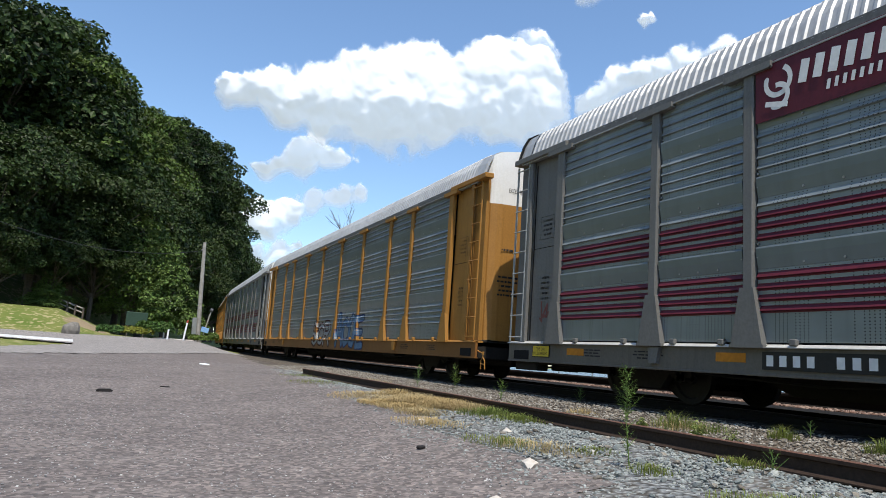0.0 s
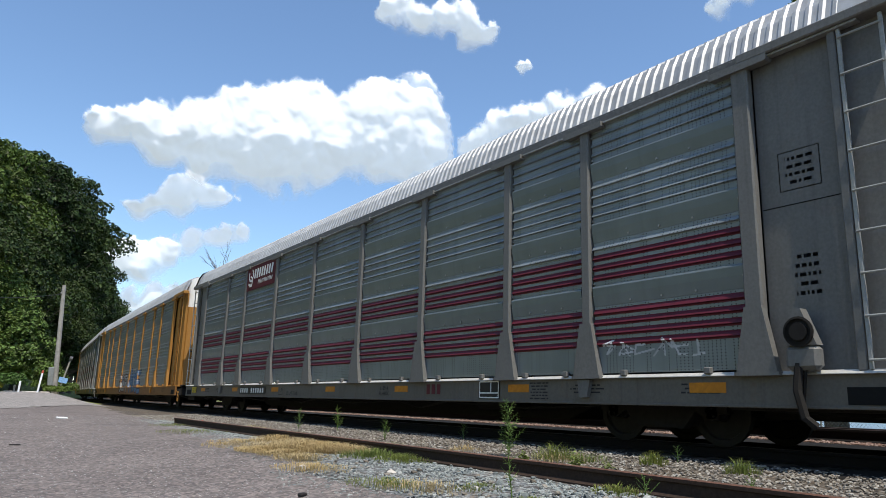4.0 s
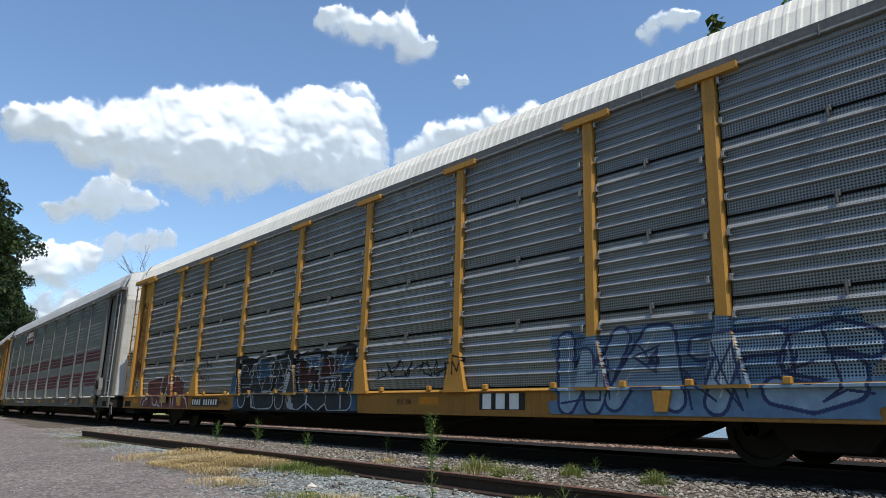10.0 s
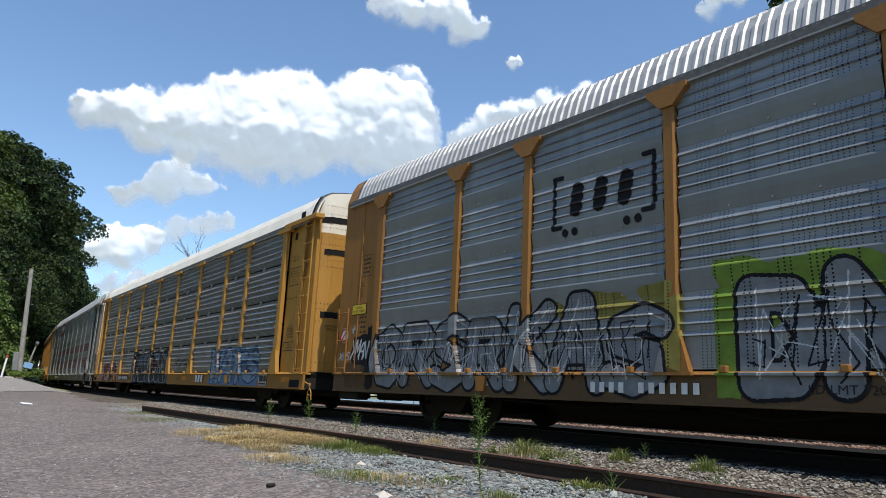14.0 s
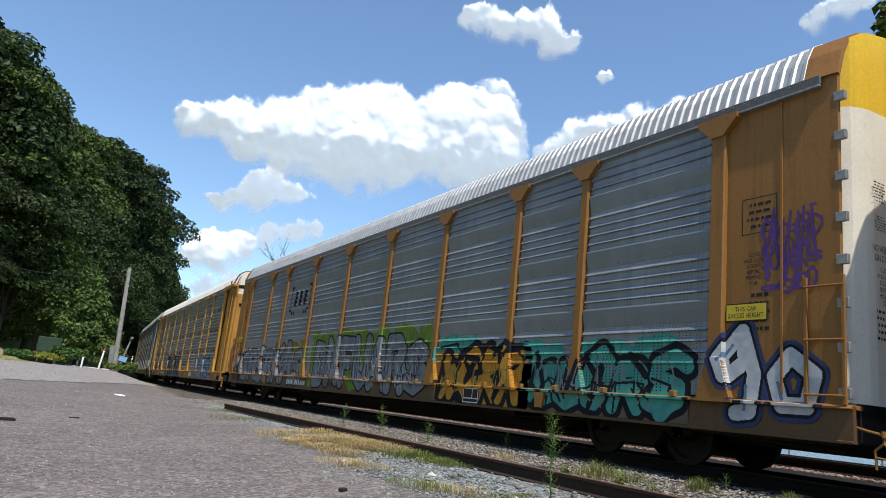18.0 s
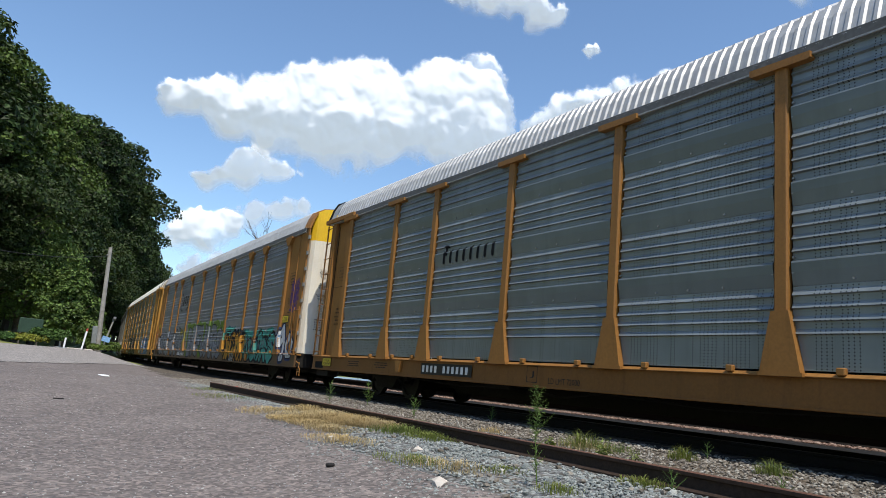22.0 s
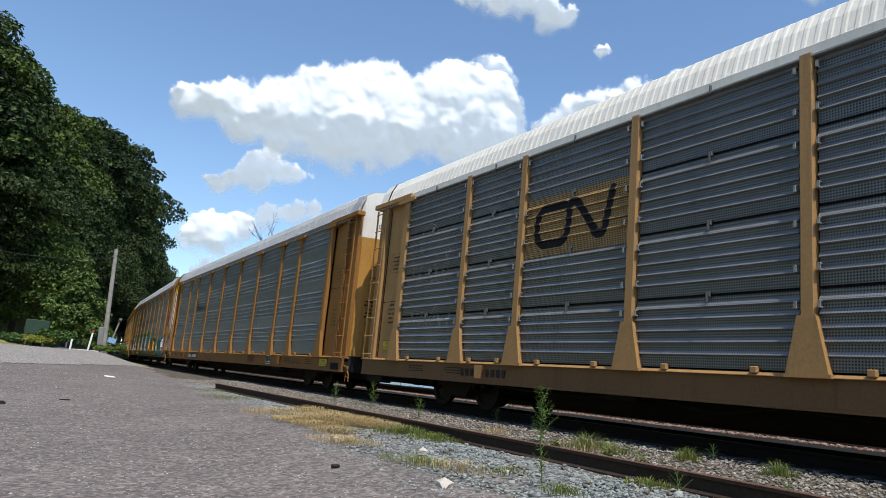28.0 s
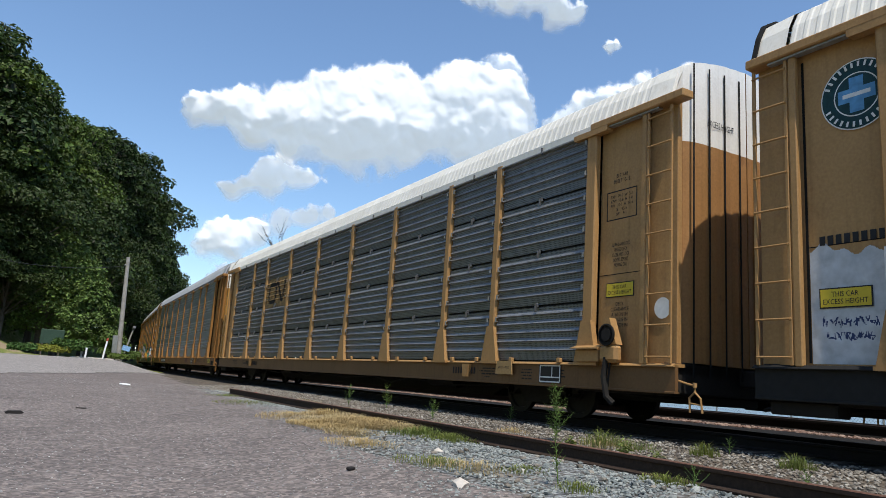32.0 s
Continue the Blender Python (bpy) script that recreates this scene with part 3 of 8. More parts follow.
FOREST = [tree_data(31, 20, 6.5, LEAF_DARK, 21000, 0.32, low=0.34), tree_data(32, 22, 6.0, LEAF_MID, 20000, 0.31), tree_data(33, 18, 7.0, LEAF_DARK, 21000, 0.32, low=0.32),
          tree_data(34, 20, 5.5, LEAF_MID, 19000, 0.29), tree_data(35, 15, 5.5, LEAF_LIGHT, 16000, 0.25)]


def tree(kind, x, y, z, height, label, base_h, turn=0.0, wide=1.0, group="hillside trees"):
    t = thing("tree", label, "tree", group=group)
    k = height / base_h
    t.matrix_basis = Matrix.LocRotScale((x, y, z), Euler((0, 0, turn)), (k * wide, k * wide, k))
    part("trunk", kind[0], t)
    part("crown", kind[1], t)
    return t


rng = random.Random(77)
BASES = (20, 22, 18, 20, 15)
# (bearing x over y, distance, top height over distance)
for bx, y, top, kind in [(-0.21, 78, 0.40, 0), (-0.165, 74, 0.41, 2), (-0.125, 80, 0.425, 0), (-0.10, 78, 0.422, 1), (-0.09, 84, 0.35, 2), (-0.15, 66, 0.26, 2), (-0.1, 70, 0.27, 0), (-0.055, 74, 0.25, 2),
                         (-0.02, 92, 0.338, 3), (0.01, 104, 0.322, 1), (0.035, 112, 0.312, 0), (0.058, 122, 0.302, 0), (0.075, 130, 0.285, 2), (0.0, 84, 0.20, 3), (0.03, 90, 0.215, 2), (0.06, 100, 0.19, 0), (0.012, 76, 0.18, 4),
                         (0.085, 150, 0.265, 0), (0.094, 165, 0.238, 2), (0.103, 180, 0.205, 0), (0.11, 195, 0.175, 2), (0.127, 205, 0.145, 0), (0.09, 120, 0.20, 0), (0.103, 140, 0.185, 2), (0.113, 160, 0.15, 0), (0.12, 182, 0.125, 2),
                         (0.092, 112, 0.14, 0), (0.105, 135, 0.11, 2), (0.115, 160, 0.085, 0), (0.122, 185, 0.07, 2), (-0.03, 72, 0.16, 2), (-0.19, 70, 0.2, 2), (-0.24, 82, 0.36, 0), (-0.28, 78, 0.33, 2), (-0.075, 67, 0.15, 0), (-0.135, 64, 0.15, 2), (0.121, 214, 0.165, 0), (0.129, 222, 0.138, 2), (0.13, 226, 0.11, 0)]:
    x = bx * y
    zt = 0.43 + top * y * 0.95
    g = ground_z(x, y)
    h = zt - g
    base = g
    if h > 26:
        base, h = zt - 26, 26.0
    lab = ("tall broadleaf tree with dark green summer foliage", "tall broadleaf tree with mid green foliage", "dense dark green broadleaf tree on the hillside", "broadleaf tree with mid green foliage on the hillside", "smaller tree with light green leaves")[kind]
    tree(FOREST[kind], x, y, base, h, lab, BASES[kind], rng.uniform(0, 6.28), 1.05)

# ---------------------------------------------------------------- the autorack cars
# A car stands with its middle over (0, 0), its wheels on z = 0 and its leading end at y = +13.68; the lot sees its side at x = -1.6.
HALF, SIDE = 13.68, 1.6
WIDE, NARROW, LAST = 2.85, 1.95, 2.80
BAYS = [LAST, NARROW, WIDE, WIDE, WIDE, WIDE, WIDE, NARROW, LAST]
POSTS = [-sum(BAYS) / 2 + sum(BAYS[:i]) for i in range(10)]
SILL0, SILL1, EAVE = 0.53, 0.91, 5.05
TIERS = [0.955 + i * 1.005 for i in range(5)]
ROOF = [(-1.63, 5.00), (-1.60, 5.10), (-1.52, 5.36), (-1.40, 5.58), (-1.18, 5.71), (-0.62, 5.81), (0.0, 5.85)]


def roof_z(x):
    x = -abs(x)
    for (a, za), (b, zb) in zip(ROOF, ROOF[1:]):
        if a <= x <= b:
            return za + (zb - za) * (x - a) / (b - a)
    return ROOF[-1][1] if x > -0.5 else ROOF[0][1]


def panel_profile(kind):
    """(outward, height, slot) up one tier of side sheet: ribs stand proud, and all but the lowest tier begin with a smooth skirt (slot 9) that leans out."""
    out = [(0.0, 0.0, 0)]
    if kind.startswith("ribbed"):
        if kind == "ribbed":
            out += [(0.004, 0.012, 9), (0.034, 0.17, 9), (0.046, 0.285, 9), (0.040, 0.305, 9), (0.0, 0.325, 9)]
        for i, z in enumerate([0.385 + 0.155 * i for i in range(4)]):
            z += 0.03
            out += [(0.0, z - 0.02, 0), (0.0, z, 1 + i), (0.036, z + 0.012, 1 + i), (0.035, z + 0.015, 1 + i), (0.014, z + 0.055, 1 + i), (0.0, z + 0.074, 1 + i), (0.0, z + 0.084, 1 + i)]
        out.append((0.0, 1.003, 0))
    else:
        for i in range(5):
            z = 0.135 + 0.163 * i
            z += 0.028
            out += [(0.0, z, 0), (0.037, z + 0.014, 1 + i), (0.036, z + 0.018, 1 + i), (0.013, z + 0.058, 1 + i), (0.0, z + 0.076, 1 + i)]
        out.append((0.0, 0.962, 0))
    return out


def panel_mesh(kind, length, skin, tints, solid):
    """One tier of side sheet, `tints` naming a paint for some of its ribs and `solid` the sheet of the skirts, or of
    ribs with sunlight put into their colour.
    """

    def make():
        m = Mesh()
        prof = panel_profile(kind)
        mats = list(dict.fromkeys([skin, solid] + list(tints.values())))
        for a, b in zip(prof, prof[1:]):
            slot = mats.index(tints[b[2]]) if b[2] in tints else mats.index(solid) if b[2] == 9 or (kind == "perforated" and b[2]) else 0
            m.add([(-a[0], 0, a[1]), (-a[0], length, a[1]), (-b[0], length, b[1]), (-b[0], 0, b[1])], [(0, 1, 2, 3)], slot)
        top, bot = prof[-1][1], prof[0][1]
        for y, order in ((0.0, 1), (length, -1)):
            m.add([(-p[0], y, p[1]) for p in prof] + [(0.05, y, top), (0.05, y, bot)], [tuple(range(len(prof) + 2))[::order]])
        m.add([(0.05, 0, bot), (0.05, length, bot), (0.05, length, top), (0.05, 0, top)], [(3, 2, 1, 0)])
        m.add([(0, 0, top), (0, length, top), (0.05, length, top), (0.05, 0, top)], [(0, 1, 2, 3)])
        m.add([(0, 0, bot), (0, length, bot), (0.05, length, bot), (0.05, 0, bot)], [(3, 2, 1, 0)])
        if kind == "perforated":          # added dark strip stands in for the unlit inside behind the slot between two tiers
            m.box(0.03, 0.05, 0, length, top - 0.01, 1.035, len(mats))
            mats.append(DARK)
        return m.data("side_panel", *mats, fix=False)

    return cached(("panel", kind, length, skin.name, tuple(sorted((a, b.name) for a, b in tints.items()))), make)


def post_mesh(mat, wide):
    def make():
        m = Mesh()
        w = wide / 2
        m.prism([(-w, 0.03), (-w, -0.055), (-w + 0.02, -0.075), (w - 0.02, -0.075), (w, -0.055), (w, 0.03)][::-1], "z", SILL1, EAVE - 0.12)
        m.v = [(y, x, z) for x, y, z in m.v]
        return m.data("post", mat)
    return cached(("post", mat.name, wide), make)


def post_head_mesh(mat, flared):
    def make():
        m = Mesh()
        if flared:
            m.prism([(-0.11, 4.60), (0.11, 4.60), (0.33, 4.83), (0.33, 4.90), (-0.33, 4.90), (-0.33, 4.83)], "x", -0.11, 0.02)
        else:
            m.prism([(-0.40, 4.81), (0.40, 4.81), (0.42, 4.83), (0.42, 4.91), (-0.42, 4.91), (-0.42, 4.83)], "x", -0.118, 0.02)
        return m.data("post_head", mat)
    return cached(("head", mat.name, flared), make)


def gusset_mesh(mat, tall):
    def make():
        m = Mesh()
        m.prism([(-0.27, SILL1 - 0.02), (0.27, SILL1 - 0.02), (0.115, SILL1 + tall), (-0.115, SILL1 + tall)], "x", -0.10, 0.0)
        m.prism([(-0.29, SILL1 - 0.035), (0.29, SILL1 - 0.035), (0.29, SILL1 + 0.01), (-0.29, SILL1 + 0.01)], "x", -0.108, 0.0)
        return m.data("gusset", mat)
    return cached(("gusset", mat.name, tall), make)


def roof_mesh(mat):
    """The corrugated roof, its ribs across the car."""

    def make():
        m = Mesh()
        full = ROOF + [(-x, z) for x, z in reversed(ROOF[:-1])]
        pitch, rows, high = 0.17, [], 0.009 if mat is ROOF_W else 0.028
        n = int((2 * HALF - 0.9) / pitch)
        for i in range(n):
            y = -n * pitch / 2 + i * pitch
            for dy, h in ((0.0, 0.0), (0.024, high), (0.068, high), (0.092, 0.0)):
                row = []
                for x, z in full:
                    L = math.hypot(x, (z - 4.6) * 1.6)
                    row.append((x * (1 + h / L), y + dy, z + h * (z - 4.6) * 1.6 / L if abs(x) < 1.62 else z))
                rows.append(row)
        m.strip(rows)
        return m.data("roof", mat, fix=False)

    return cached(("roof", mat.name), make)


def end_cap_mesh(mat, dark, length):
    """The hood between roof sheet and end doors: a plain skin following the roof."""

    def make():
        m = Mesh()
        full = ROOF + [(-x, z) for x, z in reversed(ROOF[:-1])]
        rows = [[(x * s, y, 4.6 + (z - 4.6) * s) for x, z in full] for y, s in ((HALF - 0.55, 1.012), (HALF - 0.55 + length, 1.0), (HALF - 0.55 + length, 0.96))]
        m.strip(rows)
        return m.data("roof_end", mat, fix=True)

    return cached(("cap", mat.name, length), make)


def end_door_mesh(low, top, split, ribs):
    """Half of the two-leaf end door, curved at its outer edge, with a painted top."""

    def make():
        m = Mesh()
        plan = [(-1.50, HALF - 0.42), (-1.46, HALF - 0.22), (-1.36, HALF - 0.09), (-1.2, HALF - 0.02)]
        n = 10
        for i in range(1, n + 1):
            x = -1.2 + (1.2 - 0.012) * i / n
            d = 0.012 if ribs and i % 2 and i < n else 0.0
            plan.append((x, HALF + 0.03 * math.sin(i / n * math.pi / 2) - d))
        levels = [0.96, 1.6, 2.6, 3.6, split, split + 0.001, 5.2, 9.0]
        rows = [[(x, y, min(z, roof_z(x) - 0.03)) for x, y in plan] for z in levels]
        for a, b, s in [(r, r + 1, 0 if levels[r + 1] <= split else 1) for r in range(len(levels) - 1)]:
            m.strip([rows[a], rows[b]], s)
        back = [[(x, y - 0.06, z) for x, y, z in r] for r in rows]
        m.strip([rows[-1], back[-1]], 1)
        m.strip([[r[-1] for r in rows], [r[-1] for r in back]], 0)
        m.strip([[r[0] for r in back], [r[0] for r in rows]], 0)
        return m.data("end_door", low, top, smooth=False)

    return cached(("door", low.name, top.name, split, ribs), make)


def wheelset_mesh():
    def make():
        m = Mesh()
        prof = [(0.0, -0.09), (0.10, -0.09), (0.12, -0.03), (0.34, -0.045), (0.36, -0.075), (0.418, -0.07), (0.422, 0.03), (0.447, 0.045), (0.447, 0.065), (0.36, 0.065), (0.34, 0.02), (0.12, 0.03), (0.10, 0.07), (0.0, 0.07)]
        for sgn in (-1, 1):
            m.lathe([(r, d * sgn * -1 * -1) for r, d in prof], (sgn * 0.76, 0, 0), "x", 28, 0) if sgn < 0 else m.lathe([(r, -d) for r, d in prof], (0.76, 0, 0), "x", 28, 0)
        m.tube((-0.9, 0, 0), (0.9, 0, 0), 0.085, 12, 1)
        for sgn in (-1, 1):                 # bearing caps with three bolts
            m.tube((sgn * 0.9, 0, 0), (sgn * 1.06, 0, 0), 0.10, 14, 1)
            for i in range(3):
                a = i * math.tau / 3
                m.tube((sgn * 1.06, 0.06 * math.cos(a), 0.06 * math.sin(a)), (sgn * 1.085, 0.06 * math.cos(a), 0.06 * math.sin(a)), 0.018, 6, 1)
        return m.data("wheelset", WHEEL, BLACK)
    return cached("wheelset", make)


def side_frame_mesh():
    def make():
        m = Mesh()
        top = [(-1.12, 0.52), (-0.95, 0.60), (-0.62, 0.62), (-0.35, 0.72), (0.35, 0.72), (0.62, 0.62), (0.95, 0.60), (1.12, 0.52), (1.12, 0.42), (0.98, 0.40),
               (0.98, 0.34), (0.78, 0.34), (0.62, 0.44), (0.42, 0.20), (-0.42, 0.20), (-0.62, 0.44), (-0.78, 0.34), (-0.98, 0.34), (-0.98, 0.40), (-1.12, 0.42)]
        m.prism(top, "x", -0.07, 0.07)
        for i in range(5):
            y = -0.24 + i * 0.12
            m.tube((-0.02, y, 0.28), (-0.02, y, 0.52), 0.05, 10)
        m.box(-0.10, 0.10, -0.32, 0.32, 0.53, 0.60, 0, 0.01)
        return m.data("side_frame", GRIME)
    return cached("frame", make)


WHEELS = []


def truck(car, y):
    t = part("truck", cached("bolster", lambda: Mesh().box(-0.95, 0.95, -0.24, 0.24, 0.22, 0.60, 0, 0.03).data("bolster", GRIME)), car, pose(0, y, 0))
    for d in (-0.42, 0.42):
        part("brake_beam", cached("brake_beam", lambda: Mesh().box(-0.85, 0.85, -0.1, 0.1, 0.24, 0.46, 0, 0.02).tube((-0.9, 0.1, 0.5), (0.9, 0.1, 0.5), 0.03, 8).data("brake_beam", GRIME)), t, pose(0, d, 0))
    for sgn in (-1, 1):
        part("side_frame", side_frame_mesh(), t, pose(sgn * 0.99, 0, 0))
        WHEELS.append(part("wheelset", wheelset_mesh(), t, pose(0, sgn * 0.87, 0.42)))
    return t


def ladder(car, mat, x, y, z0, z1, flip):
    w = 0.46
    stiles = Mesh()
    for d in (-w / 2, w / 2):
        stiles.box(-0.035, 0.0, d - 0.022, d + 0.022, z0 - 0.1, z1 + 0.12, 0, 0.006)
    lad = part("ladder", cached(("stiles", mat.name, z0, z1), lambda: stiles.data("ladder", mat)), car, pose(x, y, 0, 0, 0, flip))
    def rung():
        m = Mesh().tube((-0.05, -w / 2, 0), (-0.05, w / 2, 0), 0.014, 7)
        for d in (-w / 2, w / 2):
            m.tube((0, d, 0), (-0.05, d, 0), 0.016, 6)
        return m.data("rung", mat)
    me = cached(("rung", mat.name), rung)
    n = int((z1 - z0) / 0.43) + 1
    for i in range(n):
        part("rung", me, lad, pose(0, 0, z0 + i * (z1 - z0) / (n - 1)))
    return lad


def sill_mesh(mat, top):
    def make():
        m = Mesh()
        # a channel: web, top flange proud, bottom lip
        m.prism([(-SIDE, SILL0), (-SIDE, SILL1), (-SIDE + 0.06, SILL1), (-SIDE + 0.06, SILL0)], "y", -HALF, HALF)
        m.prism([(-SIDE - 0.052, SILL1 - 0.030), (-SIDE - 0.052, SILL1 - 0.022), (-SIDE - 0.012, SILL1 + 0.018), (-SIDE + 0.2, SILL1 + 0.018), (-SIDE + 0.2, SILL1 - 0.030)][::-1], "y", -HALF, HALF, 1)
        m.box(-SIDE - 0.018, -SIDE + 0.10, -HALF, HALF, SILL0 - 0.03, SILL0 + 0.004, 0, 0.006)
        return m.data("side_sill", mat, top)
    return cached(("sill", mat.name, top.name), make)


def stencil(car, x, y, z, w, h, lines, mat, flip=0.0, seed=1, frame_mat=None):
    """Writing too small to read: rows of short bars."""
    rng = random.Random(seed)
    m = Mesh()
    ch = h / lines
    for i in range(lines):
        yy, wid = -w / 2, w * rng.uniform(0.65, 1.0)
        yy = -wid / 2
        while yy < wid / 2:
            l = min(rng.uniform(0.03, 0.12) * w / 0.45, wid / 2 - yy)
            zz = h / 2 - (i + 0.5) * ch
            m.add([(0, yy, zz - ch * 0.21), (0, yy + l, zz - ch * 0.21), (0, yy + l, zz + ch * 0.21), (0, yy, zz + ch * 0.21)], [(3, 2, 1, 0)])
            yy += l + 0.025
    if frame_mat:
        f = 0.012
        for a, b, c, d in ((-w / 2 - 0.05, w / 2 + 0.05, h / 2 + 0.04, h / 2 + 0.04 + f), (-w / 2 - 0.05, w / 2 + 0.05, -h / 2 - 0.04 - f, -h / 2 - 0.04),
                           (-w / 2 - 0.05, -w / 2 - 0.05 + f, -h / 2 - 0.04, h / 2 + 0.04), (w / 2 + 0.05 - f, w / 2 + 0.05, -h / 2 - 0.04, h / 2 + 0.04)):
            m.add([(0, a, c), (0, b, c), (0, b, d), (0, a, d)], [(3, 2, 1, 0)])
    ob = part("stencil", m.data("stencil", mat, fix=False), car, pose(x, y, z, 0, 0, flip))
    ob["kind"] = "stuff"
    return ob


INK = plain("black_stencil_ink", (0.02, 0.02, 0.022), 0.7)
CHALK = plain("white_lettering", (0.72, 0.72, 0.70), 0.6, 0, 0.1)
SIGN_Y = plain("yellow_placard", (0.62, 0.46, 0.04), 0.5, 0, 0.1)
RFX = plain("amber_reflector_tape", (0.50, 0.19, 0.015), 0.5, 0, 0.2)


def placard(car, x, y, z, w, h, face, text):
    m = Mesh().box(-0.006, 0.0, -w / 2, w / 2, -h / 2, h / 2, 1).box(-0.009, -0.006, -w / 2 + 0.015, w / 2 - 0.015, -h / 2 + 0.015, h / 2 - 0.015, 0)
    p = part("placard", m.data("placard", face, INK), car, pose(x, y, z), "small placard with a dark border")
    words(p, text, w * 0.84, h * 0.62, INK, -0.012) if text else None
    return p


def words(owner, text, w, h, mat, x):
    """Readable words, as a mesh, fitted into w by h on a face that looks along -x."""
    cu = bpy.data.curves.new("lettering", "FONT")
    cu.body, cu.align_x, cu.align_y, cu.resolution_u = text, "CENTER", "CENTER", 2
    tmp = bpy.data.objects.new("lettering", cu)
    scene.collection.objects.link(tmp)
    bpy.context.view_layer.update()
    me = bpy.data.meshes.new_from_object(tmp.evaluated_get(bpy.context.evaluated_depsgraph_get()))
    bpy.data.objects.remove(tmp)
    co = np.empty(len(me.vertices) * 3)
    me.vertices.foreach_get("co", co)
    co = co.reshape(-1, 3)
    lo, hi = co.min(0), co.max(0)
    k = min(w / (hi[0] - lo[0]), h / (hi[1] - lo[1]))
    c = (lo + hi) / 2
    out = np.stack([np.zeros(len(co)), -(co[:, 0] - c[0]) * w / (hi[0] - lo[0]), (co[:, 1] - c[1]) * h / (hi[1] - lo[1])], 1)
    me.vertices.foreach_set("co", out.ravel())
    me.materials.clear()
    me.materials.append(mat)
    me.update()
    return part("lettering", me, owner, pose(x, 0, 0))


def code_plate(car, y, z, w, h, face, ink, chars, gap_after=4):
    """A reporting mark: one bar for each character on a painted ground."""
    m = Mesh()
    if face:
        m.box(-0.004, 0.0, -w / 2, w / 2, -h / 2, h / 2, 0)
    n = chars + 1
    cw = (w * 0.94) / n
    for i in range(n):
        if i == gap_after:
            continue
        yy = w * 0.47 - i * cw
        m.box(-0.008, -0.004, yy - cw * 0.52, yy, -h * 0.3, h * 0.3, 1)
    return part("reporting_mark", m.data("reporting_mark", face or ink, ink, face or ink), car, pose(-SIDE - 0.016, y, z), "block characters of a reporting mark")


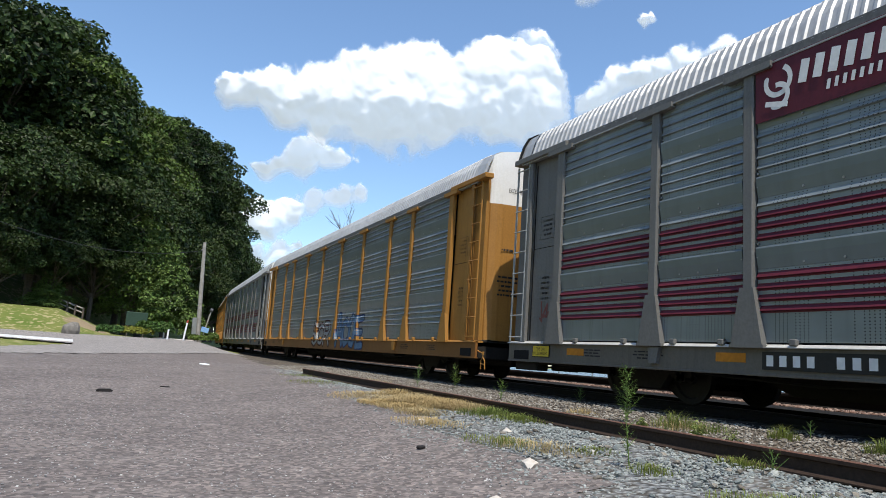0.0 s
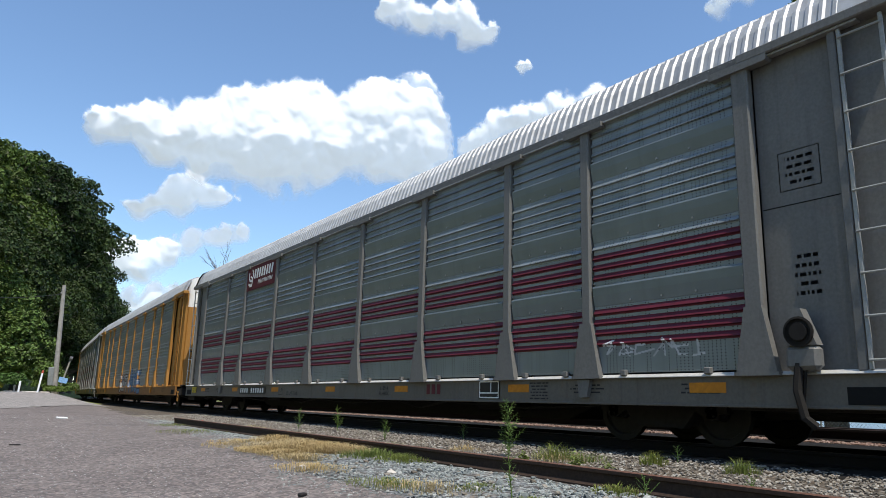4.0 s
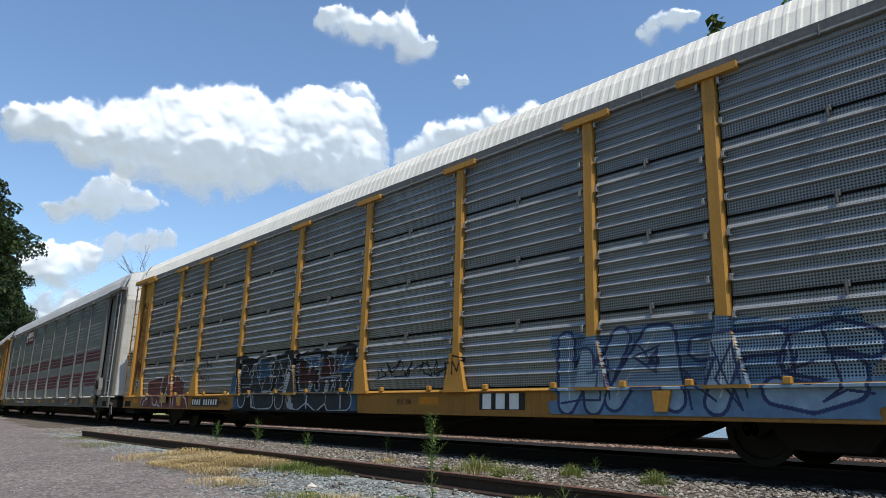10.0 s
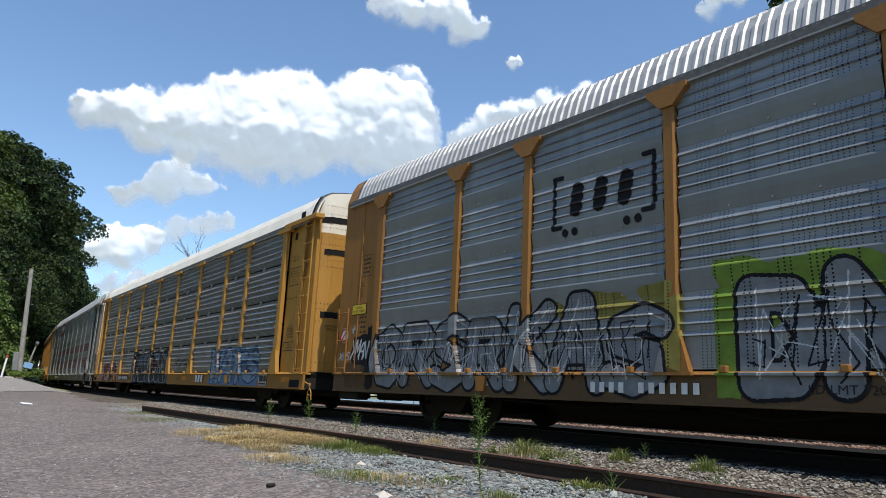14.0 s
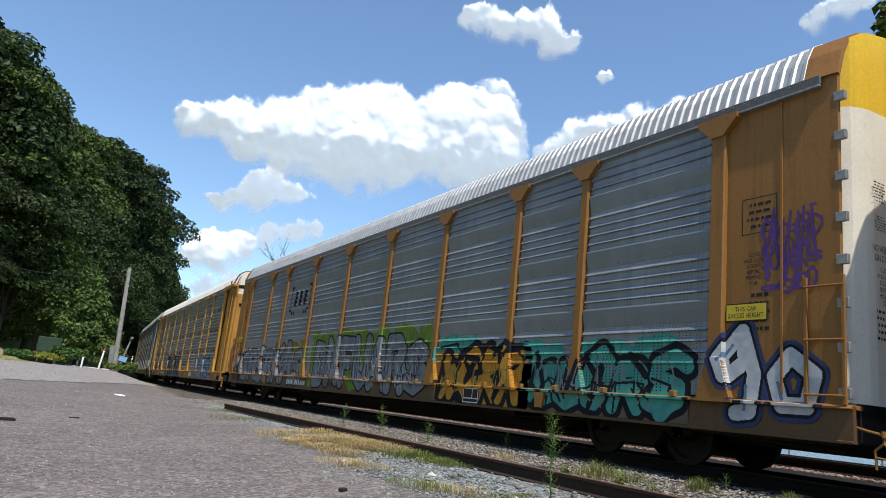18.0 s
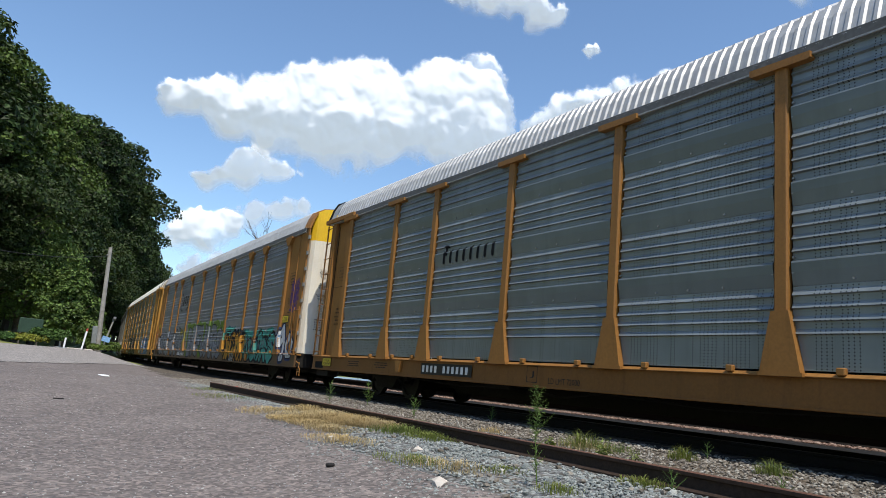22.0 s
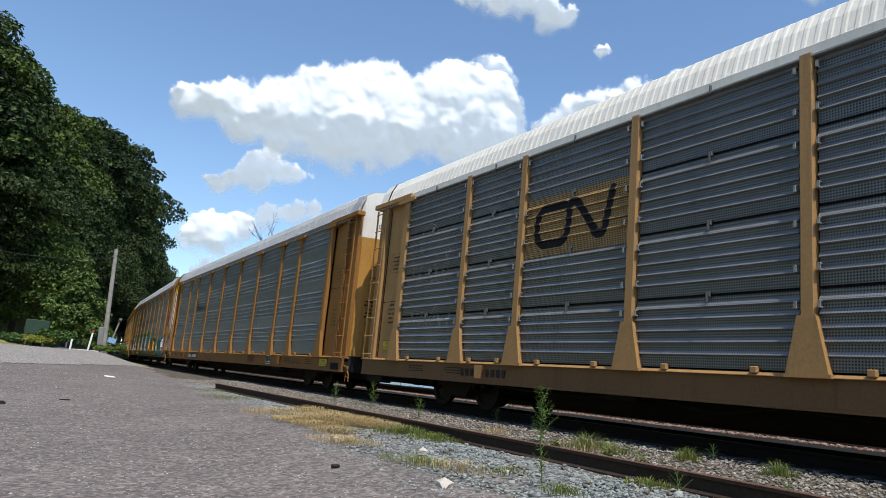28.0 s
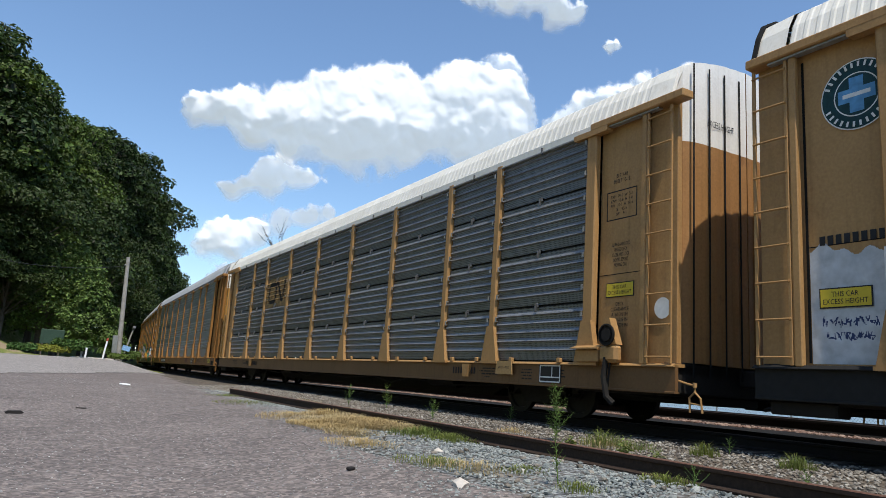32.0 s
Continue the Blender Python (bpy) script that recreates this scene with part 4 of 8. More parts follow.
def autorack(name_label, look_of, front_s):
    """One car, from a dict of its paints and fittings. front_s: how far along the track its leading end stands at the start."""
    o = look_of
    car = thing("autorack_car", name_label, "railway car", group="autorack train")
    body, skin, roofm = o["body"], o["skin"], o["roof"]
    for sgn, turn in ((-1, 0.0), (1, 180.0)):
        near = sgn < 0
        part("side_sill", sill_mesh(o.get("sill", body), o.get("flange", body)), car, pose(0, 0, 0, 0, 0, turn))
        part("fascia", cached(("fascia", o["edge"].name), lambda: Mesh().box(-1.655, -1.545, -HALF + 0.3, HALF - 0.3, 4.90, 5.035, 0, 0.006).data("fascia", o["edge"])), car, pose(0, 0, 0, 0, 0, turn))
        part("drip_strip", cached("drip_strip", lambda: Mesh().box(-1.675, -1.57, -HALF + 0.3, HALF - 0.3, 4.868, 4.897, 0, 0.004).data("drip_strip", EDGECLIP)), car, pose(0, 0, 0, 0, 0, turn))
        for i, y in enumerate(POSTS):
            first = i in (0, 9)
            m = pose(sgn * SIDE, y if near else -y, 0, 0, 0, turn)
            part("post", post_mesh(body, 0.24 if first else 0.185), car, m)
            part("gusset", gusset_mesh(body, o.get("gusset", 0.72)), car, m)
            if o.get("heads", True) or first:
                part("post_head", post_head_mesh(body, o.get("flared", False)), car, m)
        for i, L in enumerate(BAYS):
            for t in range(4):
                tints = o.get("tints", {}).get(t, {})
                y0 = POSTS[i] + 0.122
                if near:
                    m = pose(-SIDE + 0.0, y0, TIERS[t])
                else:
                    m = pose(SIDE, -y0, TIERS[t], 0, 0, 180)
                kind = "ribbed_low" if o["panels"] == "ribbed" and t == 0 else o["panels"]
                part("side_panel", panel_mesh(kind, round(L - 0.244, 3), skin, tints, o.get("solid", skin)), car, m)
            if o["panels"] == "perforated" and near:
                for t in range(4):
                    br = cached(("hook", skin.name), lambda: Mesh().box(-0.05, 0, -0.03, 0.03, -0.04, 0.04, 0, 0.01).box(-0.085, -0.04, -0.012, 0.012, -0.12, 0.02, 0, 0.005).data("bracket", o["clip"]))
                    part("bracket", br, car, pose(-SIDE, POSTS[i] + L / 2, TIERS[t] + 0.99))
            if o["panels"] == "perforated" and near:
                hook = cached("edge_clip", lambda: Mesh().box(-0.06, 0.0, -0.02, 0.02, 0.028, 0.045, 0, 0.004).box(-0.06, 0.0, -0.02, 0.02, -0.045, -0.028, 0, 0.004).box(-0.06, -0.045, -0.02, 0.02, -0.03, 0.03, 0, 0.004).data("edge_clip", EDGECLIP))
                for t in range(4):
                    for yy in (POSTS[i] + 0.15, POSTS[i] + L - 0.15):
                        for zz in (0.22, 0.78):
                            part("edge_clip", hook, car, pose(-SIDE - 0.02, yy, TIERS[t] + zz))
            if o["panels"] == "ribbed" and near:
                bolt = cached("bolt", lambda: Mesh().tube((0, 0, 0), (-0.022, 0, 0), 0.017, 6).data("bolt", EDGECLIP))
                for yy in (POSTS[i] + 0.135, POSTS[i] + L - 0.135):
                    for q in range(8):
                        part("bolt", bolt, car, pose(-SIDE - (0.0 if q % 2 == 0 else 0.012), yy, TIERS[q // 2] + (0.36, 0.17)[q % 2]))
                for t in (1, 2, 3):
                    for yy in (0.3, 0.5, 0.7):
                        part("bolt", bolt, car, pose(-SIDE - 0.004, POSTS[i] + L * yy, TIERS[t] + 0.05))
            # sill clips under each bay
            clip = cached(("clip", body.name), lambda: Mesh().box(-0.075, 0.0, -0.05, 0.05, 0, 0.085, 0, 0.01).data("clip", body))
            for q in (0.25, 0.75):
                if near:
                    part("clip", clip, car, pose(-SIDE, POSTS[i] + L * q, SILL1))
        # end zones
        for end in (-1, 1):
            turn2 = 0.0 if near else 180.0
            ym = end * (POSTS[9] + HALF) / 2
            w = HALF - POSTS[9]
            if o.get("flush") :
                me = cached(("flushend", body.name), lambda: Mesh().box(0.0, 0.05, -w / 2 + 0.1, w / 2 - 0.05, SILL1, 5.02, 0, 0.012)
                            .box(-0.02, 0.0, -0.06, -0.03, SILL1 + 0.1, 4.95).data("end_panel", body))
                part("end_panel", me, car, pose(sgn * SIDE, ym, 0, 0, 0, turn2))
                lad_hi = 2.3
            else:
                way = end if near else -end

                def recess():
                    m = Mesh()
                    for x0, a, b in ((0.085, -0.80, 0.30), (0.092, 0.30, 0.85)):
                        lo, hi = sorted((a * way, b * way))
                        m.box(x0, 0.19, lo, hi, SILL1, 4.95, 0, 0.008)
                    return m.data("end_panel", o.get("door", body))
                part("end_panel", cached(("recess", o.get("door", body).name, way), recess), car, pose(sgn * SIDE, ym, 0, 0, 0, turn2))
                seam = cached(("seam", way), lambda: Mesh().box(0.082, 0.0855, min(-0.78 * way, 0.22 * way), max(-0.78 * way, 0.22 * way), -0.006, 0.006).data("panel_seam", DARK))
                part("panel_seam", seam, car, pose(sgn * SIDE, ym, o.get("seam", 2.92), 0, 0, turn2))
                gap = cached(("gap", end), lambda: Mesh().box(-0.005, 0.0, -0.016, 0.016, SILL1 + 0.05, 4.80).data("door_gap", DARK))
                part("door_gap", gap, car, pose(sgn * (SIDE - 0.081), end * (HALF - 0.70), 0, 0, 0, turn2))
                def rib():
                    return Mesh().box(-0.06, 0.02, -0.05, 0.05, SILL1, 4.96, 0, 0.012).data("corner_post", body)
                part("corner_post", cached(("corner", body.name), rib), car, pose(sgn * (SIDE - 0.02), end * (HALF - 0.62), 0, 0, 0, turn2))
                def beam():
                    return Mesh().box(-0.12, 0.12, -w / 2 - 0.22, w / 2, 4.90, 5.03, 0, 0.015).data("top_beam", body)
                part("top_beam", cached(("beam", body.name), beam), car, pose(sgn * SIDE, ym, 0, 0, 0, turn2))
                lad_hi = 4.75
            ladder(car, o.get("ladder", body), sgn * (SIDE + 0.01), end * (HALF - 0.30), 1.02, lad_hi, turn2)
    # roof, ends
    part("roof", roof_mesh(roofm), car)
    for end in (0.0, 180.0):
        part("roof_end", end_cap_mesh(o.get("cap", roofm), o["edge"], o.get("cap_len", 0.46)), car, pose(0, 0, 0, 0, 0, end))
        if o.get("rim") and end == 0.0:
            full = [(x * 1.012, 4.6 + (z - 4.6) * 1.012) for x, z in ROOF + [(-x, z) for x, z in reversed(ROOF[:-1])]]
            rim = Mesh().strip([[(x, HALF - 0.13, z) for x, z in full], [(x * 1.012, HALF - 0.13, z + 0.025) for x, z in full], [(x * 1.012, HALF - 0.06, z + 0.025) for x, z in full], [(x * 0.97, HALF - 0.06, z - 0.03) for x, z in full]])
            part("roof_rim", cached("roof_rim", lambda: rim.data("roof_rim", DARK)), car, pose(0, 0, 0, 0, 0, end), "black weather strip")
        me = end_door_mesh(o.get("end_low", body), o["end_top"], o.get("split", 4.35), o.get("end_ribs", False))
        part("end_door", me, car, pose(0, 0, 0, 0, 0, end))
        mirror = cached(("mir", me.name), lambda: flipped(me))
        part("end_door", mirror, car, pose(0, 0, 0, 0, 0, end))
        # coupler
        cp = Mesh().box(-0.13, 0.13, HALF - 0.4, HALF + 0.28, 0.66, 0.92, 0, 0.03).box(-0.2, 0.16, HALF + 0.28, HALF + 0.72, 0.62, 0.96, 0, 0.06).box(-1.52, 1.52, HALF - 0.3, HALF - 0.05, 0.50, 0.955, 0, 0.02)
        part("coupler", cached("coupler", lambda: cp.data("coupler", GRIME)), car, pose(0, 0, 0, 0, 0, end))
        hose = Mesh().path([(-0.5, HALF - 0.1, 0.75), (-0.55, HALF + 0.15, 0.62), (-0.55, HALF + 0.4, 0.42), (-0.5, HALF + 0.65, 0.36)], 0.03, 7)
        part("air_hose", cached("hose", lambda: hose.data("air_hose", BLACK)), car, pose(0, 0, 0, 0, 0, end))
        cut = Mesh().path([(1.52, HALF - 0.05, 0.70), (1.53, HALF + 0.12, 0.66), (1.53, HALF + 0.28, 0.63)], 0.016, 6)
        for foot, knee in ((0.20, 0.19), (0.41, 0.38)):
            cut.path([(1.53, HALF + foot, 0.26), (1.53, HALF + knee, 0.46), (1.53, HALF + 0.285, 0.54), (1.53, HALF + 0.285, 0.63)], 0.015, 6)
        cut.path([(1.53, HALF + 0.195, 0.39), (1.53, HALF + 0.39, 0.37)], 0.012, 6).tube((1.53, HALF + 0.285, 0.60), (1.53, HALF + 0.285, 0.67), 0.028, 8)
        part("cut_lever", cached(("cut", body.name), lambda: cut.data("cut_lever", body)), car, pose(0, 0, 0, 0, 0, end))
    # underframe: deck, centre sill, cross-bearers, pipes
    deck = Mesh().box(-1.54, 1.54, -HALF + 0.05, HALF - 0.05, 0.80, 0.90).box(-0.3, 0.3, -HALF + 0.4, HALF - 0.4, 0.52, 0.80, 0, 0.02)
    deck.prism([(-8.2, 0.55), (-7.4, 0.24), (7.4, 0.24), (8.2, 0.55)], "x", -0.42, 0.42)
    for i in range(13):
        y = -9.0 + i * 1.5
        if abs(abs(y) - 9.9) > 1.2:
            deck.prism([(-1.5, 0.80), (-1.5, 0.62), (-0.3, 0.46), (0.3, 0.46), (1.5, 0.62), (1.5, 0.80)], "y", y - 0.04, y + 0.04)
    part("underframe", cached("deck", lambda: deck.data("underframe", GRIME)), car)
    for end in (0.0, 180.0):
        part("end_sill", cached("end_sill", lambda: Mesh().box(-1.45, 1.45, 11.3, 13.45, 0.47, 0.80, 0, 0.03).box(-1.5, -1.2, 12.7, 13.55, 0.33, 0.5, 0, 0.02).box(-0.5, 0.5, 11.2, 13.5, 0.36, 0.5, 0, 0.02).data("end_sill", GRIME)), car, pose(0, 0, 0, 0, 0, end))
    pipes = Mesh()
    pts = [(-0.95 + 0.05 * math.sin(i * 2.1), -13.2 + i * 1.1, 0.50 - 0.09 * (i % 3 == 0) - 0.05 * (i % 2)) for i in range(25)]
    pipes.path(pts, 0.022, 6)
    part("brake_pipe", cached("pipes", lambda: pipes.data("brake_pipe", BLACK)), car)
    part("air_reservoir", cached("reservoir", lambda: Mesh().tube((-0.8, -6.6, 0.55), (-0.8, -5.4, 0.55), 0.2, 14).data("air_reservoir", BLACK)), car)
    part("valve_box", cached("valve_box", lambda: Mesh().box(-1.1, -0.6, 4.6, 5.4, 0.42, 0.78, 0, 0.03).data("valve_box", BLACK)), car)
    truck(car, 9.9)
    truck(car, -9.9)
    fittings(car, o)
    CARS.append((car, front_s))
    return car


def flipped(me):
    n = me.copy()
    co = np.empty(len(n.vertices) * 3)
    n.vertices.foreach_get("co", co)
    co[0::3] *= -1
    n.vertices.foreach_set("co", co)
    n.flip_normals()
    return n


CARS = []
DARK = plain("dark_gap", (0.006, 0.006, 0.006), 0.9)


def fittings(car, o):
    """Sill markings, reflectors, jacking pads and end-zone stencils, on the near side."""
    for y in () if o.get("bare_sill") else [HALF - d for d in o.get("tape", (1.68, 6.48, 11.28, 16.08, 20.88, 25.68))]:
        me = cached("reflector", lambda: Mesh().box(-0.003, 0.0, -0.27, 0.27, -0.065, 0.065).data("reflector", RFX))
        part("reflector", me, car, pose(-SIDE - 0.002, y, 0.74))
    for i, q in enumerate((-11.0, -9.0, 9.2, 10.8)):
        stencil(car, -SIDE - 0.003, q, 0.73, 0.75, 0.16, 3, o.get("ink", INK), 0, i + 3)
    for end in (-1, 1):
        xx = -SIDE + (0.085 if not o.get("flush") else -0.003)
        yy = end * (POSTS[9] + 0.62)
        if o.get("sill") is not BLACK and not (end < 0 and o.get("worded")):
            stencil(car, xx, yy, 2.05, 0.34, 0.55, 5, o.get("ink", INK), 0, 11)
            stencil(car, xx, yy, 3.35, 0.42, 0.40, 4, o.get("ink", INK), 0, 12, True)
        jack = cached(("jack", o["body"].name), lambda: Mesh().prism([(-0.13, 0.86), (0.13, 0.86), (0.10, 0.60), (-0.06, 0.60)], "x", -0.07, 0.0).data("jacking_pad", o["body"]))
        part("jacking_pad", jack, car, pose(-SIDE, end * o.get("pads", 8.2), 0))
        if o.get("sill") is None or o.get("steps"):
            hole = cached("step_opening", lambda: Mesh().box(-0.004, 0.0, -0.30, 0.30, 0.55, 0.74).data("step_opening", DARK))
            part("step_opening", hole, car, pose(-SIDE, end * (HALF - 0.52), 0))
    o["extra"](car) if "extra" in o else None

# ---------------------------------------------------------------- the train's cars
YEL = paint("yellow_paint", YELLOW)
ORANGE = paint("orange_yellow_paint", (0.285, 0.132, 0.033))
AMBER = paint("amber_paint", (0.34, 0.162, 0.034))
TAN = paint("faded_tan_yellow_paint", (0.39, 0.22, 0.085), 0.6, 0.3)
GREYP = paint("grey_paint", (0.150, 0.147, 0.138), 0.6, 0.12)
GREYSILL = paint("dirty_warm_grey_sill_paint", (0.122, 0.112, 0.096), 0.6, 0.3)
WHITE = paint("white_paint", (0.78, 0.76, 0.72), 0.75, 0.15)
PALEGREY = paint("pale_grey_paint", (0.50, 0.49, 0.46), 0.75, 0.12)
LADDERG = paint("grey_ladder_paint", (0.30, 0.31, 0.30), 0.7, 0.1)
CREAM = paint("cream_paint", (0.80, 0.74, 0.62), 0.8, 0.15)
BRIGHTY = paint("bright_yellow_paint", (0.78, 0.48, 0.02), 0.7, 0.1)
ROOF_W = paint("white_roof_paint", (0.80, 0.77, 0.70), 0.7, 0.12)
ROOF_G = plain("galvanised_roof", (0.40, 0.405, 0.41), 0.5, 0.3, 0.18, 5)
EDGE = plain("dark_grey_roof_edge", (0.12, 0.12, 0.12), 0.7)
MAROON = paint("maroon_paint", (0.095, 0.011, 0.022), 0.6, 0.05)
STEEL = sheet("galvanised_ribbed_sheet", (0.212, 0.24, 0.248), (0.062, 0.040, 0.0088))
BLUESTEEL = sheet("blue_grey_ribbed_sheet", (0.262, 0.285, 0.313), (0.062, 0.040, 0.0088))
PERF_D = sheet("darker_perforated_sheet", (0.168, 0.173, 0.177), (0.036, 0.036, 0.0112))
STEEL_S = sheet("galvanised_smooth_sheet", (0.172, 0.20, 0.208), None)
BLUESTEEL_S = sheet("blue_grey_smooth_sheet", (0.222, 0.24, 0.263), None)
PERF = sheet("dark_perforated_sheet", (0.225, 0.234, 0.242), (0.036, 0.036, 0.0112))
# Paler copies of the perforated sheets for the ribs: sunlight put into the colour
PERF_R = sheet("worn_perforated_rib", (0.30, 0.312, 0.32), (0.036, 0.036, 0.0068))
PERF_DR = sheet("darker_worn_perforated_rib", (0.222, 0.228, 0.232), (0.036, 0.036, 0.0068))
CLIP = plain("galvanised_bracket", (0.12, 0.12, 0.12), 0.5, 0.5)

# Sill paints, darker than the paint of the car bodies
YELLOWSILL = paint("dirty_yellow_sill_paint", (0.30, 0.142, 0.03), 0.55, 0.35)
ORANGESILL = paint("dirty_orange_sill_paint", (0.205, 0.088, 0.022), 0.6, 0.35)
BROWNSILL = paint("dirty_brown_sill_paint", (0.115, 0.068, 0.032), 0.6, 0.4)

RUSTEND = paint("rust_streaked_tan_paint", (0.33, 0.165, 0.058), 0.65, 0.6)
RUSTSILL = paint("rusty_tan_sill_paint", (0.16, 0.085, 0.036), 0.55, 0.4)

LOOKS = {
    "yellow": dict(bare_sill=True, sill=ORANGESILL, steps=True, body=AMBER, skin=STEEL, solid=STEEL_S, roof=ROOF_G, edge=EDGE, panels="ribbed", end_top=WHITE),
    # the grey cars' sill flange is paler: its sunlit edge put into the colour
    "grey": dict(body=GREYP, sill=GREYSILL, flange=PALEGREY, steps=True, tape=(2.47, 6.2, 9.88, 13.69, 17.2, 21.08, 24.8), pads=9.0, skin=STEEL, solid=STEEL_S, roof=ROOF_G, edge=EDGE, panels="ribbed", end_top=WHITE, end_low=PALEGREY, split=4.60, ladder=LADDERG,
                 tints={0: {1: MAROON, 2: MAROON, 3: MAROON, 4: MAROON}, 1: {1: MAROON, 2: MAROON, 3: MAROON}}, gusset=0.8, rim=True),
    "perf": dict(tape=(1.34, 5.0, 10.15, 13.56, 17.2, 21.0, 26.29), worded=True, sill=YELLOWSILL, steps=True, body=YEL, skin=PERF, solid=PERF_R, roof=ROOF_W, edge=EDGE, panels="perforated", end_top=CREAM, clip=CLIP, gusset=0.62, split=4.60),
    "flush": dict(bare_sill=True, body=ORANGE, skin=BLUESTEEL, solid=BLUESTEEL_S, roof=ROOF_G, edge=EDGE, panels="ribbed", flush=True, flared=True, cap=ORANGE, end_top=BRIGHTY, end_low=CREAM, split=4.62, gusset=0.55, sill=BROWNSILL),
    "orange": dict(bare_sill=True, sill=ORANGESILL, steps=True, body=ORANGE, skin=STEEL, solid=STEEL_S, roof=ROOF_G, edge=EDGE, panels="ribbed", end_top=WHITE, gusset=0.75, end_low=YEL, rim=True),
    "tan": dict(worded=True, seam=2.36, heads=False, body=TAN, skin=PERF_D, solid=PERF_DR, roof=ROOF_W, edge=ROOF_W, panels="perforated", end_top=WHITE, clip=CLIP, gusset=0.7, end_ribs=True, end_low=RUSTEND, sill=RUSTSILL, bare_sill=True),
}
LOOKS["tan_dark"] = dict(LOOKS["tan"], sill=BLACK, flange=BLACK, rim=True)
FRONTS = [(13.64 + 86.2, "yellow", "yellow autorack car far down the train"), (13.64 + 57.5, "grey", "grey autorack car with pale ladders, down the train"), (13.64 + 28.75, "yellow", "yellow-framed autorack car with grey ribbed sides"),
          (13.64, "grey", "grey autorack car with maroon striped ribs"), (-15.11, "perf", "yellow autorack car with dark perforated sides and white roof"),
          (-43.84, "flush", "orange-yellow autorack car with blue-grey sides and graffiti"), (-72.36, "orange", "orange-yellow autorack car with grey ribbed sides"),
          (-100.72, "tan", "tan autorack car with dark perforated sides and white roof"), (-129.36, "tan_dark", "tan autorack car with a black sill and a round blue emblem")]
for s, which, lab in FRONTS:
    autorack(lab, LOOKS[which], s)

# ---------------------------------------------------------------- painted pieces on the car sides
def spray_paint(name, col, holes):
    """Sprayed paint on the side sheets: thin in clouds, with the sheet's holes through it."""
    k = Nodes("spray_" + name, 0.72, 0.0, 0.15)
    c = k.coord()
    sep = k.n("SeparateXYZ")
    k.link(c, sep.inputs[0])
    n = k.noise(c, 6.0, 5)
    a = k.mix(k.ramp(n, [(0.3, (0, 0, 0)), (0.7, (1, 1, 1))]), tuple(v * 0.8 for v in col), tuple(v * 1.18 for v in col))
    a = k.mix(k.ramp(k.noise(c, 1.4, 5, 0.65), [(0.5, (0, 0, 0)), (0.8, (0.55, 0.55, 0.55))]), a, tuple(v * 0.45 + 0.03 for v in col))
    step_y, step_z, size = holes
    r2 = 0.0
    for axis_no, step in ((1, step_y), (2, step_z)):
        f = k.math("MULTIPLY", k.math("SUBTRACT", k.math("FRACT", k.math("MULTIPLY", sep.outputs[axis_no], 1 / step)), 0.5), step)
        r2 = k.math("ADD", k.math("MULTIPLY", f, f), r2)
    hole = k.math("MULTIPLY", k.math("LESS_THAN", r2, size * size), k.math("GREATER_THAN", sep.outputs[2], SILL1 + 0.05))
    hole = k.math("MULTIPLY", hole, k.math("LESS_THAN", k.math("ABSOLUTE", sep.outputs[1]), POSTS[9] - 0.1))
    if step_y > 0.05:
        col_no = k.n("TexWhiteNoise")
        col_no.noise_dimensions = "1D"
        k.link(k.math("FLOOR", k.math("MULTIPLY", sep.outputs[1], 1 / step_y)), col_no.inputs["W"])
        hole = k.math("MULTIPLY", hole, k.math("GREATER_THAN", col_no.outputs["Value"], 0.45))
    k.base(k.mix(hole, a, (0.012, 0.012, 0.013)))
    k.bump(n, 0.05, 0.004)
    return k.m


SPRAY_COLS = dict(
    black=(0.012, 0.012, 0.015), silver=(0.195, 0.207, 0.22), white=(0.48, 0.49, 0.50), green=(0.15, 0.23, 0.04), orange=(0.50, 0.24, 0.03), teal=(0.07, 0.30, 0.25),
    navy=(0.035, 0.05, 0.12), sky=(0.12, 0.20, 0.30), umber=(0.05, 0.022, 0.018), red=(0.18, 0.07, 0.06), doodle=(0.27, 0.12, 0.03), wine=(0.12, 0.018, 0.02), purple=(0.10, 0.05, 0.18), dusk=(0.034, 0.041, 0.046), olive=(0.22, 0.19, 0.05), brown=(0.10, 0.06, 0.03), khaki=(0.13, 0.10, 0.065), gold=(0.37, 0.235, 0.10), night=(0.011, 0.012, 0.013), steelblue=(0.045, 0.10, 0.17), dried=(0.060, 0.020, 0.017), pale=(0.34, 0.36, 0.37), frost=(0.22, 0.31, 0.40))
SPRAY = {(n, kind): spray_paint(n + "_on_" + kind, c, h) for n, c in SPRAY_COLS.items() for kind, h in (("ribbed", (0.075, 0.046, 0.012)), ("perforated", (0.036, 0.036, 0.0115)))}
